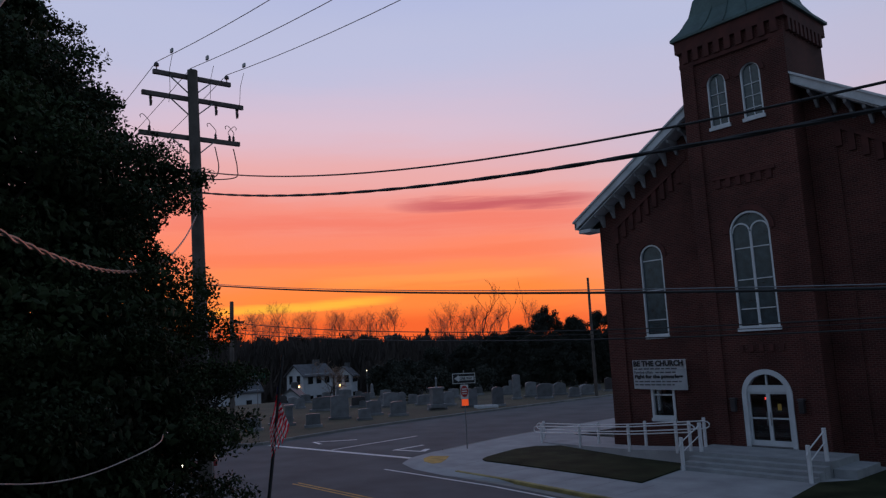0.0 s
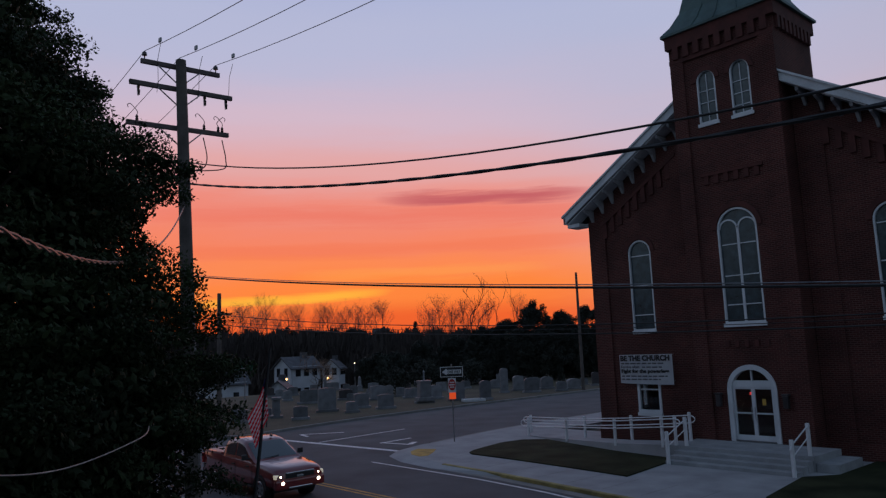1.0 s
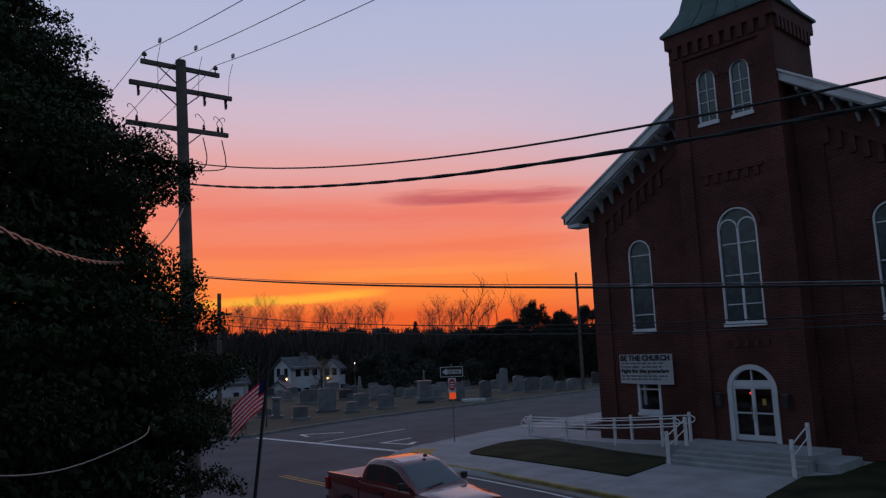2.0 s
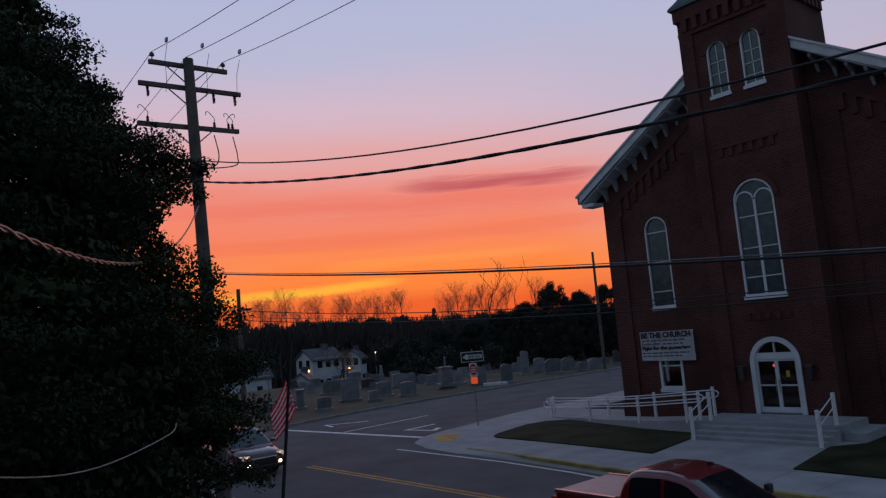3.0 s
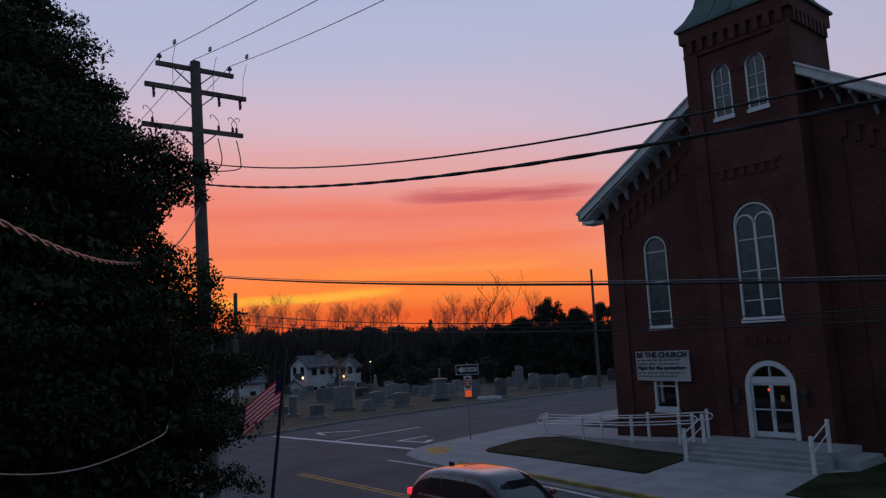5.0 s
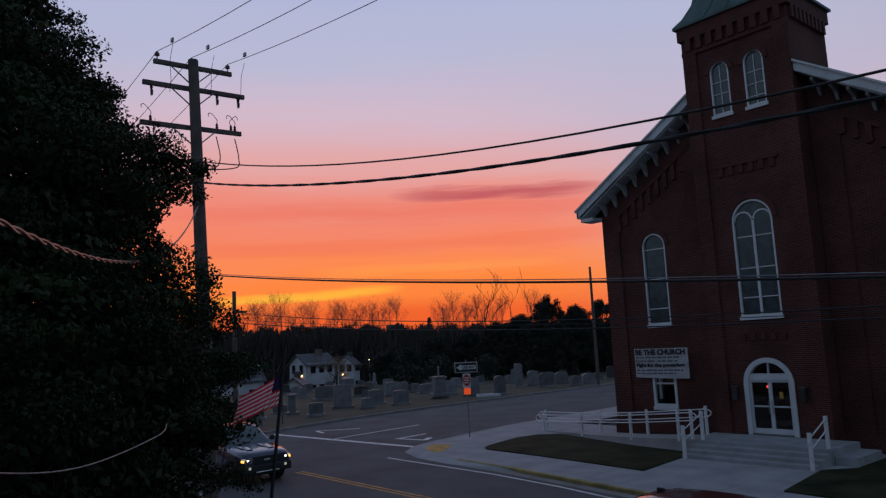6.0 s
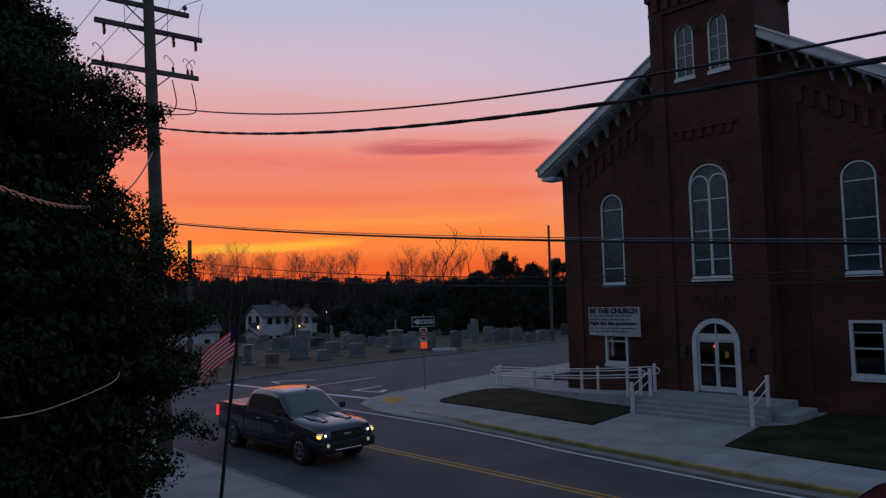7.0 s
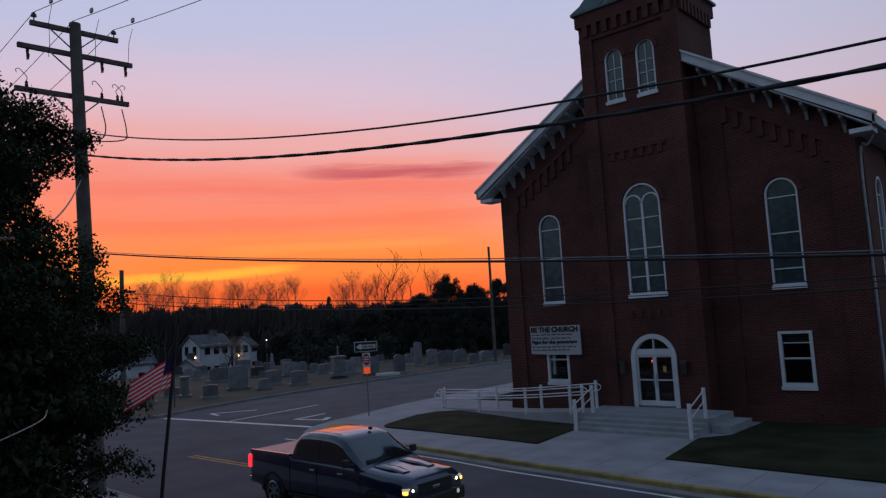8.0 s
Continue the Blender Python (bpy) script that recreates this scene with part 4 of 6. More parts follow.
def build_main_pole():
    p = pole_thing("utility_pole", "tall weathered wooden utility pole with three crossarms", (PX, PY, 0), 14.48, 0.25, 0.165)
    p.matrix_basis = POLE
    for z, y0, y1, dx in ((14.3, -1.23, 1.42, -0.2), (13.54, -1.6, 1.85, -0.2), (12.2, -1.72, 1.67, -0.2)):
        tilt = 0.0
        arm = part("crossarm", boxed(dx - 0.06, dx + 0.06, y0, y1, -0.075, 0.075, 0.012, Matrix.Translation((0, 0, z)) @ Euler((tilt, 0, 0)).to_matrix().to_4x4()), M_ARM, p)
        for s in (-1, 1):
            part("brace", tube(bmesh.new(), [(dx + 0.05, s * 0.72, z - 0.06 + tilt * s * 0.72), (dx + 0.1, s * 0.08, z - 0.62)], 0.022, 6), M_STEEL, p)
    # pin insulators of the top arm
    for y in (-1.12, 0.02, 1.28):
        z = 14.37
        ins = part("insulator", tube(bmesh.new(), [(-0.17, y, z), (-0.17, y, z + 0.1), (-0.17, y, z + 0.12), (-0.17, y, z + 0.2), (-0.17, y, z + 0.25)], [0.02, 0.02, 0.085, 0.075, 0.03], 10), M_PORCELAIN, p)
    # cutouts hanging from the second arm
    for y in (-1.3, 0.9, 1.66):
        z = 13.46
        c = part("fuse_cutout", tube(bmesh.new(), [(-0.25, y, z + 0.16), (-0.27, y, z + 0.02), (-0.27, y, z - 0.03), (-0.27, y, z - 0.09), (-0.27, y + 0.01, z - 0.15), (-0.27, y + 0.02, z - 0.30)], [0.02, 0.03, 0.055, 0.03, 0.05, 0.02], 8), M_PORCELAIN, p)
        part("fuse_tube", tube(bmesh.new(), [(-0.36, y, z + 0.05), (-0.33, y, z - 0.3)], 0.018, 6), M_STEEL, c)
    # arresters and cable ends on the third arm
    for y, s in ((-1.4, 1), (0.8, 1), (1.3, -1), (1.44, 1)):
        z = 12.26
        part("arrester", tube(bmesh.new(), [(-0.17, y, z), (-0.17, y, z + 0.06), (-0.17, y, z + 0.1), (-0.17, y, z + 0.14), (-0.17, y, z + 0.2)], [0.03, 0.055, 0.035, 0.05, 0.02], 8), M_PORCELAIN, p)
        part("lead", tube(bmesh.new(), eased([(-0.17, y, z + 0.2), (-0.2, y + 0.03 * s, z + 0.32), (-0.2, y - 0.08 * s, z + 0.46), (-0.2, y - 0.19 * s, z + 0.55), (-0.2, y - 0.27 * s, z + 0.5), (-0.2, y - 0.25 * s, z + 0.42)]), 0.012, 5), M_CABLE, p)
    for y0 in (0.76, 1.42):
        pts = [(-0.17, y0, 12.0), (-0.17, y0 + 0.05, 11.75), (-0.1, y0 + 0.08, 11.3), (-0.05, y0 - 0.05, 10.95), (0.0, 0.3, 10.78), (0.0, 0.1, 10.85)]
        part("riser_cable", tube(bmesh.new(), eased(pts), 0.02, 6), M_CABLE, p)
    part("riser_cable", tube(bmesh.new(), [(-0.17, -1.45, 12.0), (-0.17, -1.44, 11.6), (-0.17, -1.4, 11.3)], 0.022, 6), M_CABLE, p)
    for y, za in ((-1.0, 14.65), (0.35, 14.55), (1.4, 14.5)):
        part("jumper", tube(bmesh.new(), [(0.9, y, za - 0.15), (0.5, y + 0.05, za - 0.5), (0.1, y + 0.2, 13.6), (-0.25, y + 0.28, 13.35)], 0.008, 4), M_CABLE, p)
    part("guard_pipe", tube(bmesh.new(), [(0.16, 0.12, 0.0), (0.15, 0.12, 7.0)], 0.05, 8), M_STEEL, p)
    part("clamp", tube(bmesh.new(), [(0.0, 0.0, 10.0), (0.0, 0.0, 10.12)], 0.19, 12), M_STEEL, p)
    part("clamp", tube(bmesh.new(), [(0.0, 0.0, 7.1), (0.0, 0.0, 7.2)], 0.2, 12), M_STEEL, p)


build_main_pole()


def build_cables():
    # three bare wires of the top arm, to the next poles on either hand
    for off in (-1.12, 0.02, 1.28):
        x, y, z = POLE @ Vector((-0.17, off, 14.63))
        cable("power_wire", "thin bare power wire on the top crossarm", sagging((x, y, z), (28, y, z), (0.5, z - 2.25), 30), 0.011, M_CABLE, 5)
        cable("power_wire", "thin bare power wire on the top crossarm", sagging((-72, y - 0.2, z - 0.6), (x, y, z), (0.5, z - 1.7), 24), 0.011, M_CABLE, 5)
        cl = tagged(part("wire_clamp", boxed(PX + 0.95, PX + 1.1, y - 0.03, y + 0.03, z - 0.18, z - 0.05, 0.01), M_STEEL), "small steel clamp on the power wire", "clamp")
    # secondary and communication cables along the near side
    a = hung(-22.6, 30, 9.12, 0.005406, -0.03632, 7.420)
    cable("spun_cable", "black sheathed power cable sagging along the street", a, 0.019, M_CABLE, 8)
    cable("spun_cable", "black sheathed power cable running on from the pole", sagging((-72, 8.9, 10.6), (-22.8, 9.1, 10.9), (0.5, 9.6), 20), 0.019, M_CABLE, 8)
    b = hung(-22.6, 30, 9.12, 0.00453, -0.03818, 7.118)
    # bundle: two strands wound round each other
    for ph in (0.0, math.pi):
        pts = []
        n = 420
        for i in range(n + 1):
            t = i / n * 44
            k = min(int(t), 43)
            p = b[k].lerp(b[k + 1], t - k)
            w = i * 0.4 + ph
            pts.append(p + Vector((0, math.cos(w), math.sin(w))) * 0.011)
        cable("bundled_cable", "thick black bundled cable sagging along the street", pts, 0.026, M_CABLE, 6)
    c = hung(-22.5, 45, 9.12, 0.001524, -0.06693, 5.0026)
    cable("phone_cable", "grey-black telephone cable with a support strand", c, 0.02, M_CABLE, 7)
    cable("support_strand", "thin steel strand above the telephone cable", [p + Vector((0, 0, 0.045)) for p in c], 0.008, M_STEEL, 5)
    lp = [(PX + 0.1, 9.12, 7.02), (PX + 0.35, 9.12, 6.98), (PX + 0.6, 9.12, 7.12), (PX + 0.95, 9.12, 7.16), (PX + 1.3, 9.12, 7.1)]
    cable("drip_loop", "slack loop of cable beside the pole", eased(lp), 0.018, M_CABLE, 6)
    # lines on the far side, from the cemetery corner past the church
    for dy, za, zl, r in ((0.0, 7.15, 5.06, 0.02), (0.05, 6.55, 4.80, 0.024), (0.1, 6.75, 4.95, 0.012)):
        cable("street_cable", "black cable crossing before the church", sagging((-40.9, 18.5 + dy, za), (32, 18.5 + dy, za), (0.5, zl), 36, 1.9), r, M_CABLE, 6)
        cable("street_cable", "black cable running on along the street", sagging((-85, 18.2 + dy, za), (-40.9, 18.5 + dy, za), (0.5, za - 0.9), 16), r, M_CABLE, 6)
    # twisted service drop from the tall pole to the house of the window
    s0 = sagging((PX + 0.1, PY - 0.4, 9.5), (-3.2, -0.5, 5.95), (0.85, 5.78), 40, 1.97)
    for ph in (0.0, math.pi):
        pts = []
        for i in range(361):
            t = i / 360 * 40
            k = min(int(t), 39)
            p = s0[k].lerp(s0[k + 1], t - k)
            w = i * 0.5 + ph
            pts.append(p + Vector((0.5 * math.cos(w), math.cos(w) * 0.5, math.sin(w))) * 0.017)
        cable("service_drop", "twisted pale service wire hanging before the tree", pts, 0.013, M_WIRE, 5)
    pts = eased(((-9.3, 3.3, 3.9), (-8.8, 3.02, 3.82), (-7.74, 2.0, 3.73), (-6.9, 1.17, 3.86), (-5.6, 0.2, 4.25), (-4.5, -0.5, 4.7)), 6)
    cable("service_wire", "slack pale wire from the tree to the house", pts, 0.0075, M_WIRE, 6)


build_cables()


def build_far_poles():
    p = pole_thing("utility_pole", "grey wooden utility pole at the cemetery corner", (-40.9, 18.5, 0.1), 8.3, 0.15, 0.11)
    part("crossarm", boxed(-0.06, 0.06, -0.15, 0.75, 7.02, 7.14, 0.01), M_ARM, p)
    p = pole_thing("utility_pole", "bare wooden utility pole on the cemetery edge", (-43.7, 55.8, 0.1), 11.2, 0.16, 0.11)
    p = pole_thing("guy_post", "short dark steel post beside the graves", (-43.0, 22.6, 0.1), 2.2, 0.05, 0.045)


build_far_poles()

# ---- signs ----
M_SIGN_BLACK = material("black_sign_sheet", (0.012, 0.012, 0.014), 0.5, vary=0.1, bump=0)
M_SIGN_WHITE = material("white_sign_sheet", (0.62, 0.62, 0.62), 0.45, vary=0.08, bump=0)
M_SIGN_RED = material("red_sign_sheet", (0.42, 0.02, 0.02), 0.45, vary=0.1, bump=0)
# Emission on the orange sheet stands in for light its reflective face throws back.
M_SIGN_ORANGE = material("glowing_orange_sheet", (0.95, 0.10, 0.02), 0.5, vary=0.05, bump=0, emit=((1.0, 0.10, 0.02), 0.45))
M_SIGN_GREEN = material("green_sign_sheet", (0.01, 0.11, 0.07), 0.45, vary=0.1, bump=0)


def build_signs():
    rz = 48
    s = thing("street_sign", "street sign post with one way and do not enter plates", "sign", (-27.1, 24.3, 0.12), rz)
    part("post", tube(bmesh.new(), [(0, 0, -0.2), (0, 0, 3.75)], 0.03, 8), M_STEEL, s)
    pl = part("one_way_plate", boxed(-0.56, 0.56, -0.06, -0.045, 3.12, 3.62, 0.004), M_SIGN_WHITE, s, "white bordered black one way plate")
    part("field", boxed(-0.53, 0.53, -0.066, -0.061, 3.15, 3.59), M_SIGN_BLACK, pl)
    bm = bmesh.new()
    arrow = [(-0.48, 3.37), (-0.24, 3.53), (-0.24, 3.47), (0.48, 3.47), (0.48, 3.27), (-0.24, 3.27), (-0.24, 3.21)]
    part("arrow", plate(arrow, [], -0.072, -0.068, bm=bm), M_SIGN_WHITE, pl)
    t = text_bm("ONE WAY", 0.19, 0.002, 0.006)
    xs = [v.co.x for v in t.verts]
    for v in t.verts:
        v.co = Vector((-0.2 + (v.co.x - min(xs)) * 0.64 / (max(xs) - min(xs)), -0.0755 - v.co.z, 3.30 + v.co.y))
    part("lettering", t, M_SIGN_BLACK, pl)
    dn = part("do_not_enter_plate", boxed(-0.19, 0.19, -0.06, -0.045, 2.36, 3.06, 0.004), M_SIGN_WHITE, s, "white plate with a red disc")
    disc = [(0.18 * math.cos(k * math.tau / 28), 2.74 + 0.28 * math.sin(k * math.tau / 28)) for k in range(28)]
    part("red_disc", plate(disc, [], -0.066, -0.062), M_SIGN_RED, dn)
    part("white_bar", plate(rect(-0.13, 0.13, 2.71, 2.77), [], -0.071, -0.067), M_SIGN_WHITE, dn)
    for zz in (2.83, 2.6):
        part("line_of_text", plate(rect(-0.11, 0.11, zz, zz + 0.05), [], -0.071, -0.067), M_SIGN_WHITE, dn)
    part("orange_flag", boxed(-0.15, 0.17, -0.064, -0.05, 2.05, 2.36, 0.003), M_SIGN_ORANGE, s, "square orange reflective marker with added glow")
    g = thing("street_name_sign", "small green street name plate on the corner post", "sign", (-41.4, 20.35, 0.1), 62)
    part("post", tube(bmesh.new(), [(0, 0, -0.2), (0, 0, 4.0)], 0.03, 8), M_STEEL, g)
    pl = part("name_plate", boxed(-0.45, 0.45, -0.01, 0.01, 3.7, 4.0, 0.003), M_SIGN_GREEN, g)
    part("line_of_text", boxed(-0.3, 0.3, -0.016, -0.012, 3.81, 3.9), M_SIGN_WHITE, pl)


build_signs()


# ---- cemetery ----
def headstone_mesh(kind, w, h, rng):
    """Base block and stone; kind: slab, round, obelisk, pillar, flat."""
    base = boxed(-w * 0.62, w * 0.62, -0.26, 0.26, -0.1, 0.2 if h > 0.8 else 0.12, 0.02)
    bm = bmesh.new()
    z0 = 0.2 if h > 0.8 else 0.12
    if kind == "round":
        hw = w / 2
        rise = hw * 0.45
        out = [(hw, z0), (hw, h - rise)] + [(hw * math.cos(math.pi * i / 12), h - rise + rise * math.sin(math.pi * i / 12)) for i in range(1, 12)] + [(-hw, h - rise), (-hw, z0)]
        plate(out, [], -0.12, 0.12, bm=bm)
    elif kind == "obelisk":
        rings = []
        for r, z in ((w * 0.42, z0), (w * 0.42, h * 0.38), (w * 0.3, h * 0.4), (w * 0.19, h * 0.93), (0.02, h)):
            rings.append([bm.verts.new((a * r, b * r, z)) for a, b in ((-1, -1), (1, -1), (1, 1), (-1, 1))])
        for a, b in zip(rings, rings[1:]):
            for k in range(4):
                bm.faces.new((a[k], a[(k + 1) % 4], b[(k + 1) % 4], b[k]))
        bm.faces.new(rings[0])
        bm.faces.new(rings[-1])
        bmesh.ops.recalc_face_normals(bm, faces=bm.faces[:])
    elif kind == "spire":
        box(bm, -w * 0.52, w * 0.52, -w * 0.4, w * 0.4, z0, z0 + 0.3, 0.03)
        box(bm, -w * 0.36, w * 0.36, -w * 0.3, w * 0.3, z0 + 0.3, h * 0.62, 0.03)
        box(bm, -w * 0.42, w * 0.42, -w * 0.35, w * 0.35, h * 0.62, h * 0.68, 0.02)
        tube(bm, [(0, 0, h * 0.68), (0, 0, h * 0.72), (0, 0, h * 0.9), (0, 0, h * 0.93), (0, 0, h)], [0.13, 0.08, 0.07, 0.11, 0.02], 8)
    elif kind == "pillar":
        box(bm, -w * 0.32, w * 0.32, -w * 0.32, w * 0.32, z0, h * 0.86, 0.03)
        box(bm, -w * 0.42, w * 0.42, -w * 0.42, w * 0.42, h * 0.86, h, 0.04)
    else:
        hw, k = w / 2, 0.06 * w
        plate([(hw, z0), (hw * 0.97, h - k), (hw * 0.6, h - k * 0.3), (0, h), (-hw * 0.6, h - k * 0.3), (-hw * 0.97, h - k), (-hw, z0)], [], -0.15, 0.15, bm=bm)
    return base, bm


def build_graves():
    rng = random.Random(5)
    wide = [(-45.3, 26.4, 1.0, 0.95), (-49.0, 30.9, 1.4, 1.85), (-46.2, 31.3, 0.9, 0.85), (-49.0, 34.1, 1.2, 1.2), (-46.4, 34.6, 1.25, 1.15), (-55.2, 40.3, 1.4, 1.35),
            (-58.4, 35.2, 2.1, 1.3), (-58.7, 39.1, 1.3, 1.0), (-53.9, 43.3, 1.5, 0.95), (-50.4, 43.2, 1.1, 1.25), (-46.9, 42.6, 1.3, 1.55), (-47.4, 22.9, 1.15, 0.95),
            (-56.7, 44.1, 0.85, 0.9), (-58.8, 51.2, 1.1, 0.95), (-68.8, 49.6, 1.2, 0.9), (-74.9, 48.0, 1.6, 1.0), (-64.1, 50.8, 0.9, 0.8), (-59.0, 54.9, 1.0, 0.85)]
    rounded = [(-49.3, 50.9, 0.75, 2.35), (-44.9, 44.0, 1.0, 1.65), (-50.0, 53.6, 1.1, 1.5), (-46.9, 52.1, 1.4, 1.42), (-48.7, 56.4, 1.3, 1.25), (-45.2, 54.4, 0.95, 0.95), (-45.8, 57.1, 1.2, 1.05),
               (-47.0, 62.1, 0.8, 1.4), (-55.4, 55.8, 1.1, 0.95), (-53.3, 60.1, 0.95, 0.9), (-49.1, 62.8, 0.9, 0.75), (-51.5, 57.8, 1.0, 1.1), (-47.6, 58.9, 1.1, 0.9)]
    tall = [(-69.5, 48.2, 0.6, 1.7), (-53.5, 33.6, 0.55, 2.4)]
    spires = [(-47.8, 39.7, 1.35, 2.75)]
    posts = [(-48.3, 26.2, 0.75, 1.5), (-52.6, 28.4, 0.7, 1.2)]
    for rows, kind in ((wide, "slab"), (rounded, "round"), (tall, "obelisk"), (spires, "spire"), (posts, "pillar")):
        for i, (x, y, w, h) in enumerate(rows):
            dark = (i * 7 + 3) % 9 == 7
            name = kind + "_monument" if kind in ("obelisk", "spire") else "headstone"
            label = {"slab": "broad grey granite headstone on a low plinth", "round": "round-topped grey granite headstone on a plinth", "obelisk": "slender grey granite obelisk on a square pedestal", "spire": "stepped grey granite monument with a slender spire", "pillar": "short square granite pillar with a cap stone"}[kind]
            if dark:
                label = "polished dark granite headstone on a low plinth"
            g = thing(name, label, "gravestone", (x, y, 0.12), 62 + rng.uniform(-9, 9), "graves of the cemetery")
            a, b = headstone_mesh(kind, w, h, rng)
            part("plinth", a, M_GRANITE, g)
            part("stone", b, M_DARKSTONE if dark else M_GRANITE, g)
    # rows further in, smaller in view
    for k in range(30):
        x, y = -50 - rng.random() * 26, 24 + rng.random() * 48
        if y > 92 - abs(x) * 0.3 or (x > -56 and y > 40):
            y *= 0.72
        g = thing("headstone", "low grey granite headstone among the back rows", "gravestone", (x, y, 0.12), 62 + rng.uniform(-12, 12), "graves of the cemetery")
        a, b = headstone_mesh("round" if k % 3 else "slab", rng.uniform(0.6, 1.1), rng.uniform(0.55, 1.15), rng)
        part("plinth", a, M_GRANITE, g)
        part("stone", b, M_DARKSTONE if k % 7 == 3 else M_GRANITE, g)
    # pale kerb of a family plot
    pl = thing("grave_kerb", "low white stone border of a family grave", "grave border", (-44.9, 42.6, 0.12), 62)
    for x0, x1, y0, y1 in ((-0.9, 0.9, -0.6, -0.45), (-0.9, 0.9, 0.45, 0.6), (-0.9, -0.75, -0.45, 0.45), (0.75, 0.9, -0.45, 0.45)):
        part("border_stone", boxed(x0, x1, y0, y1, -0.1, 0.22, 0.02), M_WHITE, pl)


build_graves()

# ---- houses beyond the cemetery ----
M_SIDING = material("white_house_siding", (0.48, 0.49, 0.53), 0.7, vary=0.12, scale=0.6, fine=8, bump=0.2)
M_DARKGLASS = material("dark_house_window", (0.015, 0.017, 0.02), 0.1, vary=0.1, bump=0, spec=0.8)
M_LAMP = material("lit_porch_lamp", (1.0, 0.6, 0.25), 0.5, vary=0.0, bump=0, emit=((1.0, 0.50, 0.16), 9.0))
M_LAMP_DIM = material("dim_lit_lamp", (1.0, 0.75, 0.45), 0.5, vary=0.0, bump=0, emit=((1.0, 0.72, 0.42), 5.0))


def house(label, at, rz, lx, ly, eave, peak, base, lamp=None, wall=None):
    """Gable ends on the short sides (along x the ridge runs)."""
    h = thing("house", label, "house", at, rz)
    wall = wall or M_SIDING
    hx, hy = lx / 2, ly / 2
    for s in (-1, 1):
        out = [(hy, base), (hy, eave), (0, peak), (-hy, eave), (-hy, base)]
        part("gable_wall", plate(out, [], s * hx - 0.1, s * hx + 0.1, lambda u, d, z: (d, u, z)), wall, h)
        part("long_wall", boxed(-hx + 0.1, hx - 0.1, s * hy - 0.1, s * hy + 0.1, base, eave), wall, h)
        pitch = [(s * (hy + 0.4), eave - 0.28), (0, peak + 0.16), (0, peak + 0.02), (s * (hy + 0.4), eave - 0.42)]
        part("roof_slope", plate(pitch, [], -hx - 0.4, hx + 0.4, lambda u, d, z: (d, u, z)), M_SLATE, h)
    for s in (-1, 1):
        for zz in (base + 1.0, base + 3.6):
            if zz + 1.3 > eave:
                continue
            for k in range(3):
                x = -hx + lx * (k + 0.7) / 3.4
                w = part("window", boxed(x - 0.5, x + 0.5, s * (hy + 0.1) - 0.04, s * (hy + 0.1) + 0.04, zz, zz + 1.3), M_SIDING, h)
                part("pane", boxed(x - 0.4, x + 0.4, s * (hy + 0.13) - 0.03, s * (hy + 0.13) + 0.03, zz + 0.1, zz + 1.2), M_DARKGLASS, w)
            for y in (-hy * 0.45, hy * 0.45):
                w = part("window", boxed(s * (hx + 0.1) - 0.04, s * (hx + 0.1) + 0.04, y - 0.45, y + 0.45, zz, zz + 1.3), M_SIDING, h)
                part("pane", boxed(s * (hx + 0.13) - 0.03, s * (hx + 0.13) + 0.03, y - 0.36, y + 0.36, zz + 0.1, zz + 1.2), M_DARKGLASS, w)
    part("chimney", boxed(hx * 0.3, hx * 0.3 + 0.7, -0.35, 0.35, peak - 0.9, peak + 0.7), M_SLATE, h)
    if lamp:
        bm = bmesh.new()
        bmesh.ops.create_uvsphere(bm, u_segments=10, v_segments=6, radius=0.10, matrix=Matrix.Translation(lamp))
        part("porch_lamp", bm, M_LAMP, h, "small lit warm porch lamp")
    return h


def polar(deg, d):
    return (-math.sin(radians(deg)) * d, math.cos(radians(deg)) * d)


def build_houses():
    x, y = polar(59.95, 100)
    house("white two-storey wooden house with a lit porch lamp", (x, y, -2.0), 97, 4.6, 3.6, 5.0, 6.1, 0.0, (-2.45, -0.9, 3.4))
    x, y = polar(61.2, 84)
    house("small white wooden shed before the house", (x, y, -1.7), 140, 3.0, 2.3, 2.5, 3.4, 0.0)
    x, y = polar(57.2, 118)
    house("small white gabled house among bare trees", (x, y, -2.6), 130, 3.0, 2.6, 4.95, 6.0, 0.0, (-2.0, 0.4, 3.3))
    x, y = polar(66.0, 110)
    house("low dim house behind the trees", (x, y, -2.6), 80, 8, 5, 3.6, 5.2, 0.0)
    x, y = polar(53.5, 230)
    house("large pale house on the far hill", (x, y, 5.0), 60, 4.4, 3.6, 4.4, 6.2, 0.0)
    for deg, d, z in ((55.6, 108, 3.3), (52.4, 118, 2.6), (54.2, 140, 5.2)):
        x, y = polar(deg, d)
        l = thing("yard_lamp", "small pale lamp on a thin post", "lamp", (x, y, -3.4))
        part("post", tube(bmesh.new(), [(0, 0, -0.2), (0, 0, z + 2.9)], 0.05, 6), M_STEEL, l)
        bm = bmesh.new()
        bmesh.ops.create_uvsphere(bm, u_segments=8, v_segments=6, radius=0.075, matrix=Matrix.Translation((0, 0, z + 3.0)))
        part("globe", bm, M_LAMP_DIM, l)


build_houses()

